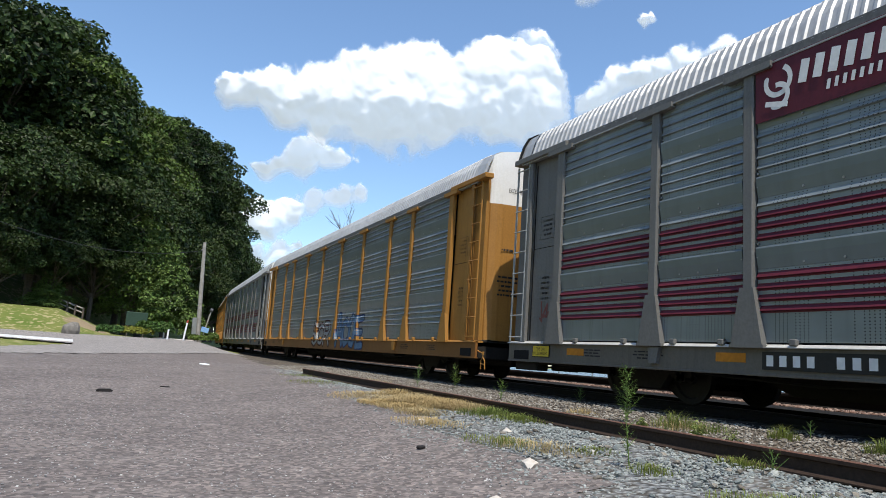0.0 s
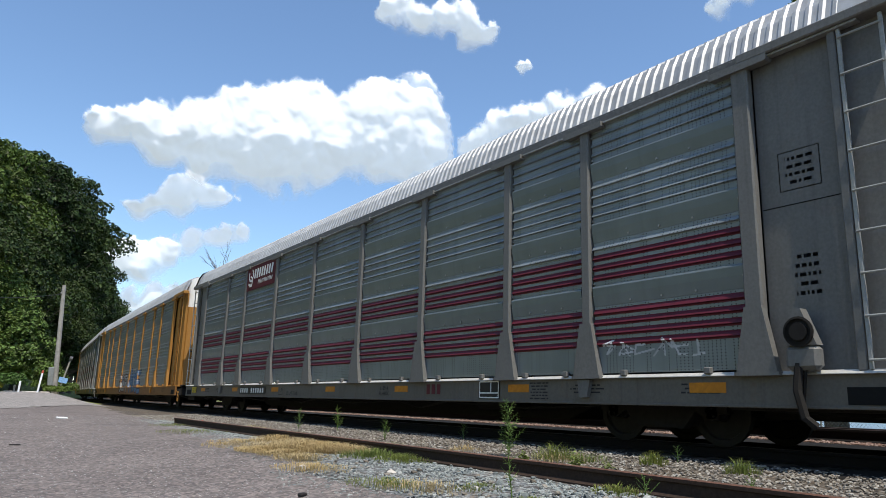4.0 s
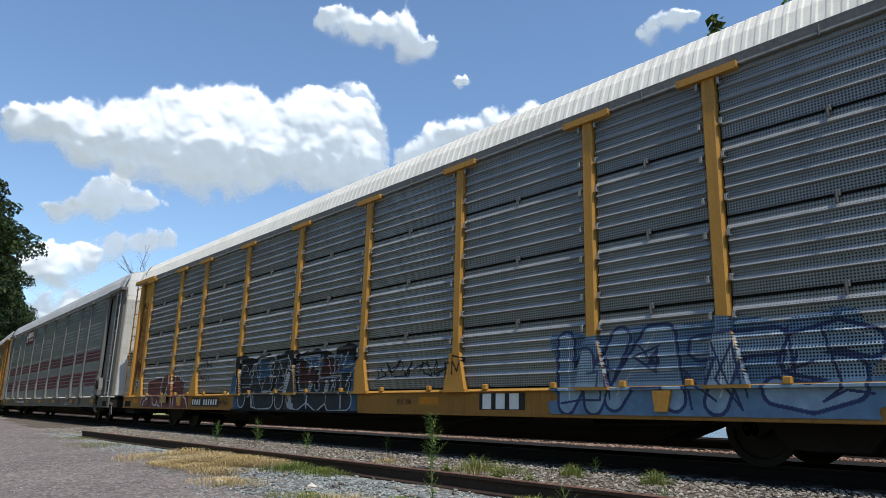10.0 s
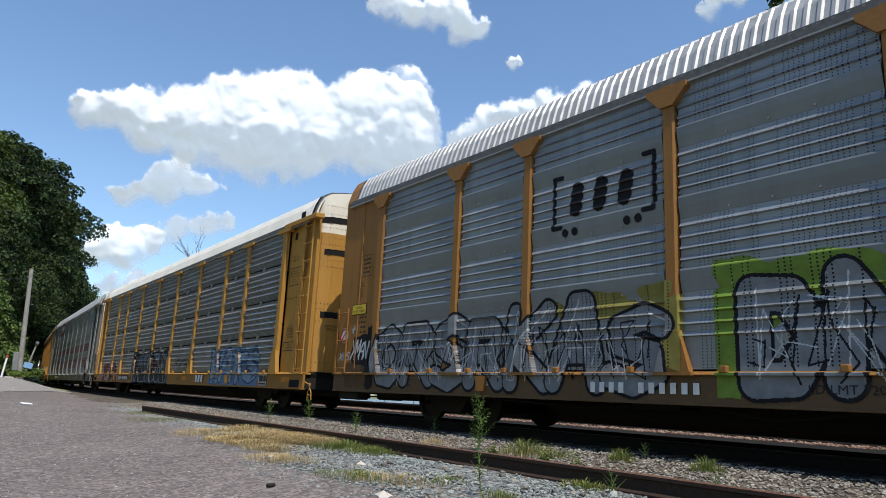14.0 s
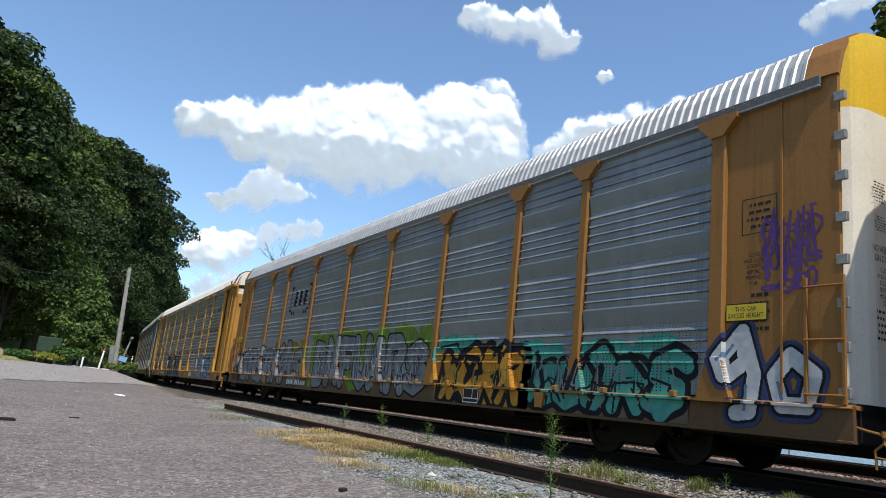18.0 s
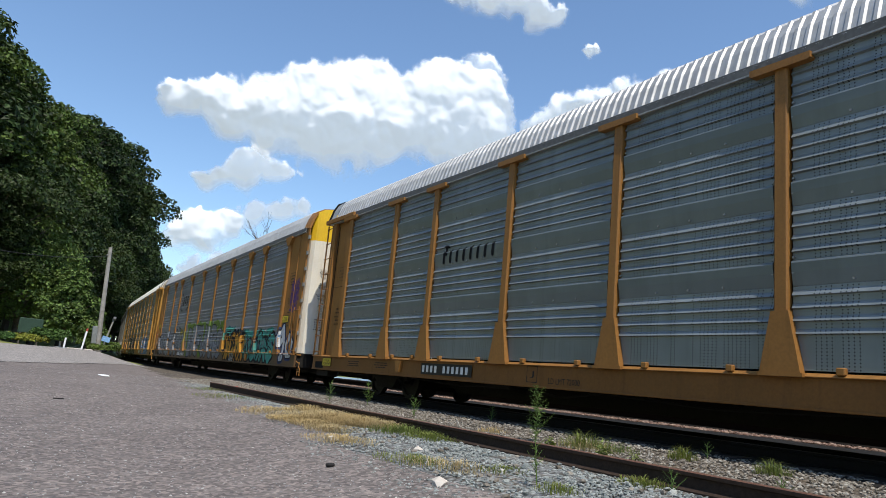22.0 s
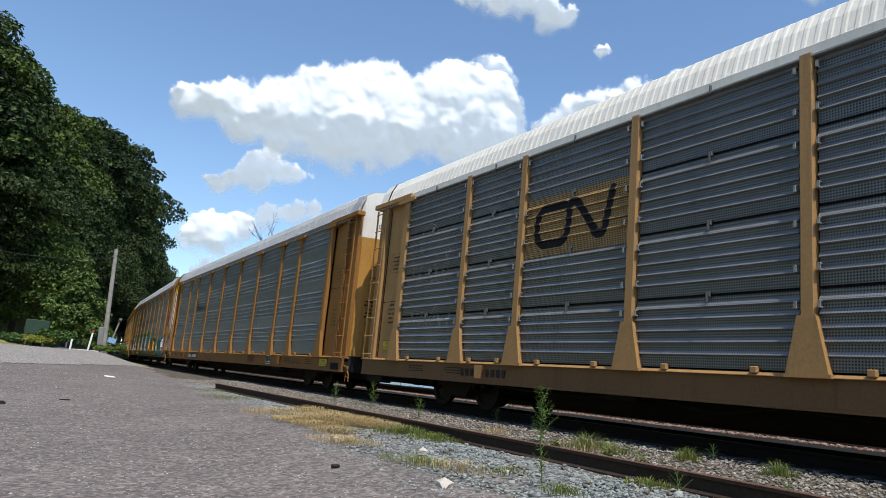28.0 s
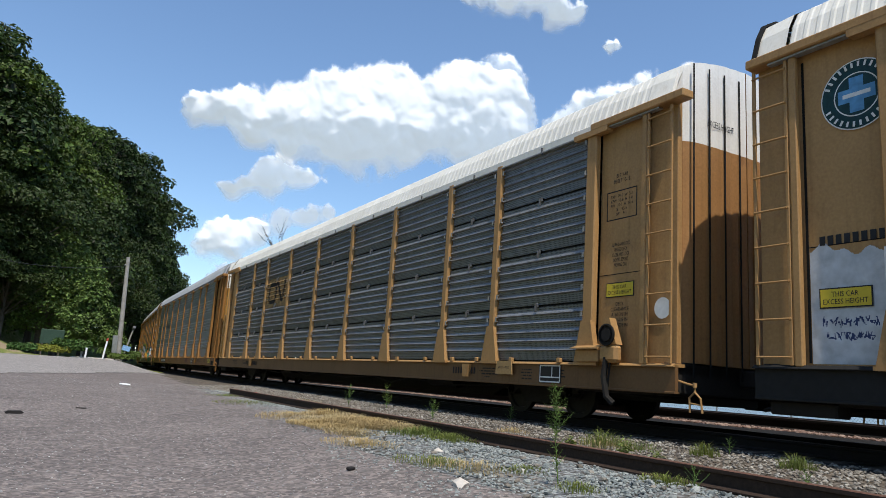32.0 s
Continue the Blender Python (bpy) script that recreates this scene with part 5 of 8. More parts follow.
GLYPHS = {
    "O": [[(.5, 1), (.1, .8), (0, .4), (.2, .05), (.6, 0), (.95, .3), (.95, .75), (.5, 1)]],
    "R": [[(.05, 0), (.05, 1), (.65, 1), (.9, .78), (.65, .52), (.15, .5)], [(.45, .5), (.95, 0)]],
    "S": [[(.95, .85), (.6, 1), (.15, .85), (.15, .62), (.85, .42), (.9, .18), (.5, 0), (.05, .12)]],
    "A": [[(0, 0), (.42, 1), (.62, 1), (1, 0)], [(.2, .38), (.8, .38)]],
    "Y": [[(0, 1), (.5, .5), (1, 1)], [(.5, .5), (.4, 0)]],
    "D": [[(.05, 0), (.05, 1), (.6, .95), (.95, .5), (.6, .03), (.05, 0)]],
    "N": [[(.02, 0), (.08, 1), (.9, .05), (.95, 1)]],
    "F": [[(.1, 0), (.1, 1), (.95, .95)], [(.1, .52), (.7, .5)]],
    "U": [[(.05, 1), (.08, .2), (.5, 0), (.9, .2), (.95, 1)]],
    "K": [[(.08, 0), (.08, 1)], [(.9, 1), (.15, .5), (.95, 0)]],
    "W": [[(0, 1), (.25, 0), (.5, .7), (.75, 0), (1, 1)]],
    "T": [[(0, .95), (1, 1)], [(.5, .97), (.45, 0)]],
    "E": [[(.95, 1), (.1, .95), (.1, 0), (.95, .03)], [(.1, .5), (.8, .5)]],
    "X": [[(0, 1), (1, 0)], [(1, 1), (0, 0)]],
    "M": [[(0, 0), (.1, 1), (.5, .4), (.9, 1), (1, 0)]],
    "C": [[(.95, .8), (.55, 1), (.1, .8), (.05, .3), (.4, 0), (.95, .15)]],
}


def side_offset(d, z, kind, gusset):
    """How far the car's side stands out at d metres from the leading end and height z."""
    zz = (z - TIERS[0]) % 1.005
    low, prof = panel_profile(kind + "_low" if kind == "ribbed" else kind), panel_profile(kind)
    out = np.where(z < TIERS[1], np.interp(zz, [q[1] for q in low], [q[0] for q in low]), np.interp(zz, [q[1] for q in prof], [q[0] for q in prof]))
    out = np.where(d < HALF - POSTS[9] - 0.1, 0.0, out)
    out = np.where(d > HALF - POSTS[0] + 0.1, 0.0, out)
    for i, y in enumerate(POSTS):
        off = np.abs(d - (HALF - y))
        half = 0.125 if i in (0, 9) else 0.097
        out = np.where(off < half, np.maximum(out, 0.078), out)
        g = 0.27 - (z - SILL1) / gusset * 0.155
        out = np.where((off < g) & (z < SILL1 + gusset), 0.105, out)
    out = np.where(z < SILL1 + 0.005, 0.058, out)
    return np.where(z < SILL1 - 0.037, 0.004, out)


def spray(car, kind, gusset, d0, d1, z0, z1, layers, label, step=0.0105):
    """A painted piece: layers of (strokes or a test, width, colour), laid over the ribs as a skin of small patches."""
    nd, nz = int((d1 - d0) / step), int((z1 - z0) / step)
    dd, zz = np.linspace(d0, d1, nd + 1), np.linspace(z0, z1, nz + 1)
    cd, cz = np.meshgrid((dd[1:] + dd[:-1]) / 2, (zz[1:] + zz[:-1]) / 2, indexing="ij")
    names = list(dict.fromkeys(q[2] for q in layers))
    slot = np.full(cd.shape, -1)
    for what, width, colour in layers:
        if callable(what):
            slot[what(cd, cz)] = names.index(colour)
            continue
        for line in what:
            for (ax, az), (bx, bz) in zip(line, line[1:]):
                lo_d, hi_d, lo_z, hi_z = min(ax, bx) - width, max(ax, bx) + width, min(az, bz) - width, max(az, bz) + width
                i0, i1 = np.searchsorted(dd, (lo_d, hi_d))
                j0, j1 = np.searchsorted(zz, (lo_z, hi_z))
                i0, j0 = max(0, i0 - 1), max(0, j0 - 1)
                sd, sz = cd[i0:i1, j0:j1], cz[i0:i1, j0:j1]
                L = max((bx - ax) ** 2 + (bz - az) ** 2, 1e-9)
                t = np.clip(((sd - ax) * (bx - ax) + (sz - az) * (bz - az)) / L, 0, 1)
                near = (sd - ax - t * (bx - ax)) ** 2 + (sz - az - t * (bz - az)) ** 2 < (width / 2) ** 2
                slot[i0:i1, j0:j1][near] = names.index(colour)
    gd, gz = np.meshgrid(dd, zz, indexing="ij")
    off = side_offset(gd, gz, kind, gusset) + 0.007
    if car is not CAR_D:            # the end zones of the other cars are set back
        off = np.where(gd < 1.68, np.where(gd > 0.60, -0.081, -0.146), off)
    verts = np.stack([-SIDE - off, HALF - gd, gz], -1).reshape(-1, 3)
    i, j = np.nonzero(slot >= 0)
    n = nz + 1
    f = np.stack([i * n + j, i * n + j + 1, (i + 1) * n + j + 1, (i + 1) * n + j], 1)[:, ::-1]
    used, inv = np.unique(f, return_inverse=True)
    me = bpy.data.meshes.new("graffiti")
    me.from_pydata(verts[used].tolist(), [], inv.reshape(-1, 4).tolist())
    me.polygons.foreach_set("material_index", slot[i, j].astype(np.int32))
    for q in names:
        me.materials.append(SPRAY[q, kind])
    me.update()
    return part("graffiti", me, car, None, label)


def letters(text, d0, d1, z0, z1, fat, seed, lean=0.0, swell=0.25):
    """Skeletons of the letters, crowded side by side."""
    r = random.Random(seed)
    w = (d1 - d0) / len(text)
    out = []
    for i, ch in enumerate(text):
        lo, hi = z0 + fat / 2 + r.uniform(0, 0.08), z1 - fat / 2 - r.uniform(0, swell)
        x0, x1 = d0 + i * w + fat * 0.3, d0 + (i + 1) * w - fat * 0.3 + r.uniform(0, 0.12)
        out.append([[(x0 + (x1 - x0) * px + lean * pz, lo + (hi - lo) * pz) for px, pz in line] for line in GLYPHS[ch]])
    return out


def blob(seed, d0, d1, z0, z1, rag=0.5):
    """A test for a ragged sprayed ground."""
    def test(d, z):
        u = (d - d0) / (d1 - d0) * 2 - 1
        v = (z - z0) / (z1 - z0) * 2 - 1
        wob = 0.5 * np.sin(d * 5.1 + seed) + 0.3 * np.sin(z * 9.0 + d * 2.2 + seed * 2) + 0.2 * np.sin(d * 14.0 + z * 11 + seed)
        return np.maximum(np.abs(u) ** 5, np.abs(v) ** 4) + rag * wob < 0.85
    return test


def piece(car, kind, gusset, text, d0, d1, z0, z1, fill, line, seed, label, fat=0.26, rim=0.11, ground=None, shine=None, lean=0.0, swell=0.25, before=(), after=(), rag=0.5):
    ls = letters(text, d0, d1, z0, z1, fat, seed, lean, swell)
    layers = list(before)
    if ground:
        layers += [(blob(seed, d0 - 0.2, d1 + 0.2, z0 - 0.1, z1 + 0.15, rag), 0, ground)]
    for l in ls:
        layers += [(l, fat + rim * 2, line)]
    for l in ls:
        layers += [(l, fat + rim, line), (l, fat, fill)]
        if shine:
            layers += [([[(a + 0.05, b + 0.06) for a, b in q[:2]] for q in l], 0.022, shine)]
    return spray(car, kind, gusset, d0 - 0.35, d1 + 0.35, z0 - 0.02, z1 + 0.3, layers + list(after), label)


def scribble(seed, d0, d1, z0, z1, n):
    r = random.Random(seed)
    out = []
    for i in range(n):
        x = d0 + (d1 - d0) * (i + 0.2) / n
        w = (d1 - d0) / n
        out.append([(x + w * r.uniform(-.2, 1.1), z0 + (z1 - z0) * r.random()) for _ in range(5)])
    return out


BY = [c for c, _ in CARS]
CAR_A, CAR_B, CAR_C, CAR_D, CAR_E, CAR_F, CAR_G = BY[2:9]

piece(CAR_D, "ribbed", 0.55, "ORSRKAS", 1.75, 9.2, 0.57, 2.12, "silver", "black", 5, "silver bubble letters outlined in black", 0.34, 0.05, None, "white", 0.12, 0.3,
      before=[(blob(14, 7.2, 9.3, 1.72, 2.1, 1.3), 0, "olive"), (blob(6, 8.7, 9.75, 1.0, 1.9, 1.2), 0, "olive")],
      after=[(scribble(71, 1.9, 9.0, 0.75, 1.75, 26), 0.022, "black"), (scribble(72, 2.0, 8.8, 0.65, 1.6, 22), 0.016, "white")])
piece(CAR_D, "ribbed", 0.55, "DNFUARS", 10.35, 17.6, 0.57, 2.15, "silver", "black", 9, "tall silver block letters outlined in black on green", 0.40, 0.048, None, "white", before=[(blob(9, 9.85, 17.7, 1.4, 2.28, 1.1), 0, "green"), (blob(3, 9.6, 10.3, 0.6, 2.0, 0.7), 0, "green"), (blob(5, 13.0, 13.9, 0.6, 2.1, 0.8), 0, "green")], after=[(scribble(73, 10.4, 17.4, 0.75, 1.85, 22), 0.024, "black"), (scribble(74, 10.5, 17.2, 0.7, 1.8, 20), 0.016, "white")])
piece(CAR_D, "ribbed", 0.55, "WOKR", 18.15, 21.2, 0.57, 1.78, "orange", "black", 13, "orange and black wildstyle letters with teal edges", 0.27, 0.13, None, None, 0.35, 0.3,
      before=[(lambda d, z: (d > 17.9) & (d < 21.5) & (z < 0.92), 0, "khaki"), (blob(4, 17.95, 19.6, 1.0, 1.95, 0.8), 0, "teal"), (blob(9, 19.6, 21.4, 0.8, 1.75, 0.9), 0, "teal"), (blob(6, 18.1, 21.2, 0.55, 1.6, 0.6), 0, "orange")],
      after=[([[(18.2, 0.62), (18.5, 1.0), (18.35, 1.3)], [(19.3, 1.5), (19.75, 1.45), (19.9, 1.2), (19.5, 1.15), (19.3, 1.4)], [(20.4, 0.7), (20.7, 1.1), (20.5, 1.5)], [(18.9, 0.9), (19.2, 0.65)]], 0.13, "black"),
             ([[(18.25, 1.72), (18.9, 1.78), (19.1, 1.6)], [(19.9, 1.75), (20.6, 1.55), (21.1, 1.62), (21.35, 1.4)]], 0.06, "black"), (scribble(84, 18.3, 21.0, 0.65, 1.3, 8), 0.03, "olive")])
piece(CAR_D, "ribbed", 0.55, "SUORS", 21.45, 24.9, 0.57, 1.72, "teal", "black", 17, "teal letters outlined in black over a grey-brown ground", 0.25, 0.10, None, None, 0.2, 0.4,
      before=[(lambda d, z: (d > 21.2) & (d < 25.1) & (z < 0.93), 0, "khaki"), (blob(2, 21.3, 22.4, 0.7, 1.75, 0.8), 0, "teal"), (blob(5, 22.8, 24.9, 0.9, 1.78, 0.7), 0, "teal"), (blob(12, 21.4, 24.8, 0.85, 1.2, 0.8), 0, "dusk")],
      after=[([[(21.7, 1.55), (21.9, 1.0), (21.7, 0.7)], [(23.0, 1.45), (23.3, 1.1), (23.1, 0.7)], [(24.0, 1.5), (24.3, 1.2)]], 0.12, "black"), (scribble(85, 21.6, 24.8, 0.65, 1.55, 12), 0.028, "silver"), (scribble(86, 21.6, 24.8, 0.62, 1.2, 8), 0.04, "black"),
             ([[(24.5, 0.8), (24.55, 0.95), (24.75, 0.8), (24.6, 0.66), (24.5, 0.8)]], 0.26, "teal")])
TAG = [[(25.95, 1.8), (25.62, 1.45), (25.72, 1.22), (25.98, 1.4), (25.95, 1.8), (26.12, 1.25), (26.05, 0.78), (25.85, 0.75)], [(26.62, 1.48), (26.4, 1.22), (26.5, 0.88), (26.82, 0.88), (26.92, 1.25), (26.62, 1.48)]]
spray(CAR_D, "ribbed", 0.55, 25.3, 27.3, 0.55, 3.6, [
    (TAG, 0.38, "navy"), (TAG, 0.28, "black"), (TAG, 0.20, "white"), ([[(25.62, 1.42), (25.8, 1.62)], [(26.0, 1.1), (25.98, 0.8)], [(26.45, 1.15), (26.5, 0.95)], [(26.8, 1.05), (26.82, 1.25)]], 0.045, "sky"),
    (sum(letters("OSCRSO", 26.2, 26.95, 2.95, 3.4, 0.04, 3), []), 0.035, "purple"), (sum(letters("SOCUKS", 26.2, 26.95, 2.55, 2.98, 0.04, 4), []), 0.035, "purple"), (sum(letters("CSOSDO", 26.2, 26.95, 2.25, 2.58, 0.04, 5), []), 0.035, "purple"), (scribble(81, 26.2, 26.95, 2.3, 3.4, 9), 0.03, "purple")], "white and navy throw-up with purple scrawl above")
spray(CAR_D, "ribbed", 0.55, 0.1, 1.75, 0.55, 2.2, [
    (blob(7, 0.5, 1.7, 0.6, 1.15, 0.5), 0, "brown"), (blob(11, 0.75, 1.62, 1.1, 1.75, 0.9), 0, "black"), (blob(2, 1.45, 1.8, 0.6, 1.9, 0.9), 0, "black"), (sum(letters("XMANS", 0.72, 1.6, 1.18, 1.68, 0.05, 4, 0.1, 0.1), []), 0.045, "white"),
    (sum(letters("XMANS", 0.18, 0.6, 1.15, 1.42, 0.03, 5, 0.05, 0.05), []), 0.025, "white"), ([[(0.72, 1.9), (0.9, 1.9)], [(0.81, 1.81), (0.81, 1.99)], [(0.75, 1.84), (0.87, 1.96)]], 0.03, "white")], "white scrawl over black cloud and brown drips")

spray(CAR_C, "perforated", 0.62, 1.7, 6.4, 0.53, 1.75, [
    (lambda d, z: (d > 1.88) & (d < 6.08) & (z < 0.90) & (z > 0.545 + 0.1 * (d < 2.0)), 0, "red"), (lambda d, z: (d > 2.48) & (d < 3.72) & (z > 0.9) & (z < 1.38 + 0.08 * (d - 2.5)), 0, "red"),
    (lambda d, z: (d > 4.66) & (d < 5.64) & (z > 0.9) & (z < np.where(d < 5.25, 1.49, 1.35)), 0, "red"), (lambda d, z: ((d - 4.2) / 0.45) ** 2 + ((z - 0.95) / 0.66) ** 2 < 1, 0, "red"),
    (blob(5, 3.9, 4.6, 0.6, 1.2, 0.7), 0, "brown"), ([[(2.62, 0.84), (2.75, 0.7), (2.62, 0.6)], [(5.3, 0.86), (5.5, 0.84)], [(4.72, 0.88), (4.76, 0.72)], [(3.45, 0.72), (3.5, 0.84)]], 0.06, "black"),
    ([[(2.62, 0.92), (2.46, 1.02), (2.44, 1.28), (2.54, 1.40), (3.1, 1.45), (3.68, 1.50), (3.74, 1.40)], [(3.70, 0.95), (3.70, 1.15), (3.82, 1.42), (4.05, 1.57), (4.32, 1.62), (4.52, 1.52), (4.62, 1.30)],
      [(4.62, 1.26), (4.80, 1.28), (4.90, 1.46), (5.10, 1.52), (5.26, 1.42), (5.52, 1.37), (5.66, 1.28), (5.69, 0.95)], [(1.88, 0.66), (1.92, 0.80), (2.1, 0.89), (2.4, 0.90), (2.52, 0.82), (2.34, 0.80), (2.16, 0.70), (2.1, 0.57)],
      [(2.95, 0.90), (3.05, 0.66), (3.2, 0.60), (3.4, 0.62), (3.44, 0.76), (3.54, 0.62), (3.75, 0.57)], [(3.66, 0.92), (3.86, 0.72), (3.98, 0.57)], [(4.28, 0.92), (4.46, 0.98), (4.52, 1.2)], [(4.52, 0.94), (4.66, 0.78), (4.68, 0.57)], [(4.86, 0.90), (4.86, 0.57)],
      [(5.16, 0.90), (5.20, 0.72), (5.32, 0.86), (5.62, 0.88), (5.86, 0.80), (5.98, 0.66), (6.02, 0.56)]], 0.052, "white"),
    ([[(5.69, 0.95), (5.71, 1.32)], [(5.0, 1.58), (5.3, 1.48)], [(1.8, 0.62), (1.86, 0.84), (2.05, 0.93)], [(6.05, 0.62), (5.95, 0.82)]], 0.022, "black")],
    "faded red bubble letters outlined in white")
piece(CAR_C, "perforated", 0.62, "METSUE", 9.55, 14.6, 0.54, 1.80, "dusk", "pale", 27, "dark blue-black letters with thin pale outlines", 0.36, 0.035, None, None, 0.0, 0.25,
      before=[(lambda d, z: (d > 9.05) & (d < 15.0) & (z < 0.92 + 0.02 * np.sin(d * 7)), 0, "night"), (blob(6, 9.3, 15.0, 0.9, 1.86, 0.7), 0, "night"),
              (lambda d, z: (np.abs(d - 15.02) < 0.3) & (z < 1.42 + 0.12 * np.sin(d * 9)), 0, "steelblue"), (lambda d, z: (np.abs(d - 12.2) < 0.27) & (z < 1.5), 0, "dusk"), (lambda d, z: (np.abs(d - 9.35) < 0.2) & (z < 1.35 + 0.1 * np.sin(d * 11)), 0, "steelblue")],
      after=[(blob(12, 12.5, 13.3, 1.1, 1.62, 0.8), 0, "dried"), (blob(5, 13.5, 14.4, 1.15, 1.6, 0.9), 0, "dried"), (blob(3, 12.9, 13.6, 1.45, 1.74, 0.8), 0, "steelblue"), (blob(8, 14.2, 14.8, 1.3, 1.66, 0.8), 0, "steelblue"), (blob(2, 10.5, 11.2, 1.2, 1.7, 0.9), 0, "steelblue"),
             (scribble(91, 9.6, 14.8, 0.95, 1.75, 9), 0.035, "pale"), ([[(12.5, 1.7), (13.4, 1.72), (13.45, 1.05)], [(12.55, 1.25), (12.6, 0.98), (13.0, 0.97)], [(13.5, 1.22), (14.3, 1.25), (14.35, 0.6)], [(14.05, 1.7), (14.05, 1.3)], [(12.95, 0.6), (12.97, 0.9)], [(10.25, 0.6), (10.3, 0.95)]], 0.05, "pale"),
             ([[(12.25, 1.30), (12.10, 0.95), (12.2, 0.75)], [(13.05, 1.0), (13.1, 1.1)], [(13.75, 0.98), (13.8, 1.1)], [(12.15, 0.65), (12.3, 0.62)]], 0.15, "pale")], rag=0.9)
part("sprayed_lip", Mesh().box(-0.0215, 0.0, -2.98, 2.98, -0.034, 0.008).data("sprayed_lip", SPRAY["night", "ribbed"]), CAR_C, pose(-SIDE, HALF - 12.03, SILL0))
spray(CAR_C, "perforated", 0.62, 15.5, 18.3, 1.05, 1.65, [(scribble(44, 15.6, 18.1, 1.15, 1.5, 9), 0.025, "black")], "thin black scrawl")
piece(CAR_C, "perforated", 0.62, "WATS", 20.0, 24.2, 0.57, 1.72, "frost", "navy", 31, "pale blue letters with navy outlines", 0.26, 0.045, None, "white", 0.25, 0.25,
      before=[(blob(31, 19.9, 24.4, 0.5, 0.98, 0.5), 0, "sky"), (blob(33, 20.1, 24.4, 0.85, 1.70, 0.7), 0, "sky")],
      after=[(scribble(95, 20.2, 24.2, 0.62, 1.55, 7), 0.03, "navy")])
piece(CAR_A, "ribbed", 0.72, "ACOE", 15.2, 18.6, 0.57, 1.95, "sky", "navy", 37, "pale blue letters", 0.2, 0.05, None, "white")
piece(CAR_A, "ribbed", 0.72, "SOR", 11.4, 14.2, 0.60, 1.75, "pale", "dried", 41, "pale letters with dark red outlines", 0.12, 0.07, None, None, 0.2, 0.3)
spray(CAR_C, "perforated", 0.62, 0.55, 1.7, 1.0, 4.2, [
    (blob(3, 0.7, 1.5, 1.3, 4.0, 0.5), 0, "doodle"), ([[(0.85, 3.2), (0.9, 3.6), (1.3, 3.5), (1.25, 3.1), (0.85, 3.2)], [(0.85, 2.2), (0.8, 2.6), (1.1, 2.9), (1.35, 2.6), (1.25, 2.2), (0.85, 2.2)], [(0.9, 1.7), (1.2, 1.75), (1.3, 1.5), (1.0, 1.4)], [(0.8, 2.95), (1.4, 3.0)]], 0.035, "brown"), (sum(letters("KEAS", 0.72, 1.5, 3.95, 4.35, 0.04, 4), []), 0.05, "wine"), ([[(0.75, 1.6), (0.8, 2.1), (1.0, 2.0), (1.05, 1.6)], [(1.15, 2.3), (1.42, 2.35), (1.45, 2.9)]], 0.09, "umber"), (blob(9, 0.85, 1.4, 1.75, 2.05, 0.7), 0, "wine")], "orange-brown and wine red doodle of drips")
spray(CAR_C, "perforated", 0.62, 6.5, 7.9, 1.1, 2.1, [(scribble(54, 6.7, 7.6, 1.6, 1.9, 6), 0.02, "black"), (scribble(55, 6.8, 7.5, 1.25, 1.5, 5), 0.02, "black")], "thin black scrawl beside red letters")
spray(CAR_C, "perforated", 0.62, 7.2, 9.0, 0.56, 0.9, [(scribble(56, 7.3, 8.9, 0.6, 0.85, 9), 0.02, "black")], "black scrawl on the sill")
spray(CAR_B, "ribbed", 0.8, 22.8, 25.2, 1.05, 1.5, [(scribble(14, 23.0, 24.8, 1.15, 1.45, 6), 0.03, "white")], "white scrawl")
spray(CAR_B, "ribbed", 0.8, 0.75, 1.7, 1.2, 2.2, [(scribble(15, 0.85, 1.5, 1.35, 1.75, 3), 0.05, "red")], "red scrawl")
spray(CAR_G, "ribbed", 0.7, 0.02, 3.5, 0.95, 2.9, [
    (lambda d, z: (z < 2.15 + 0.25 * np.sin(d * 1.4)) & (d < 0.62), 0, "wine"), (lambda d, z: (z < 2.12 + 0.2 * np.sin(d * 1.7) + 0.05 * np.sin(d * 9) + 0.03 * np.sin(d * 23)) & (d > 0.72), 0, "white"), (scribble(19, 0.85, 1.5, 1.38, 1.5, 14), 0.013, "navy"), (scribble(29, 0.9, 1.45, 1.22, 1.32, 14), 0.013, "navy")], "white and dark red sprayed ground with scrawl")

# ---------------------------------------------------------------- marks and emblems on the cars


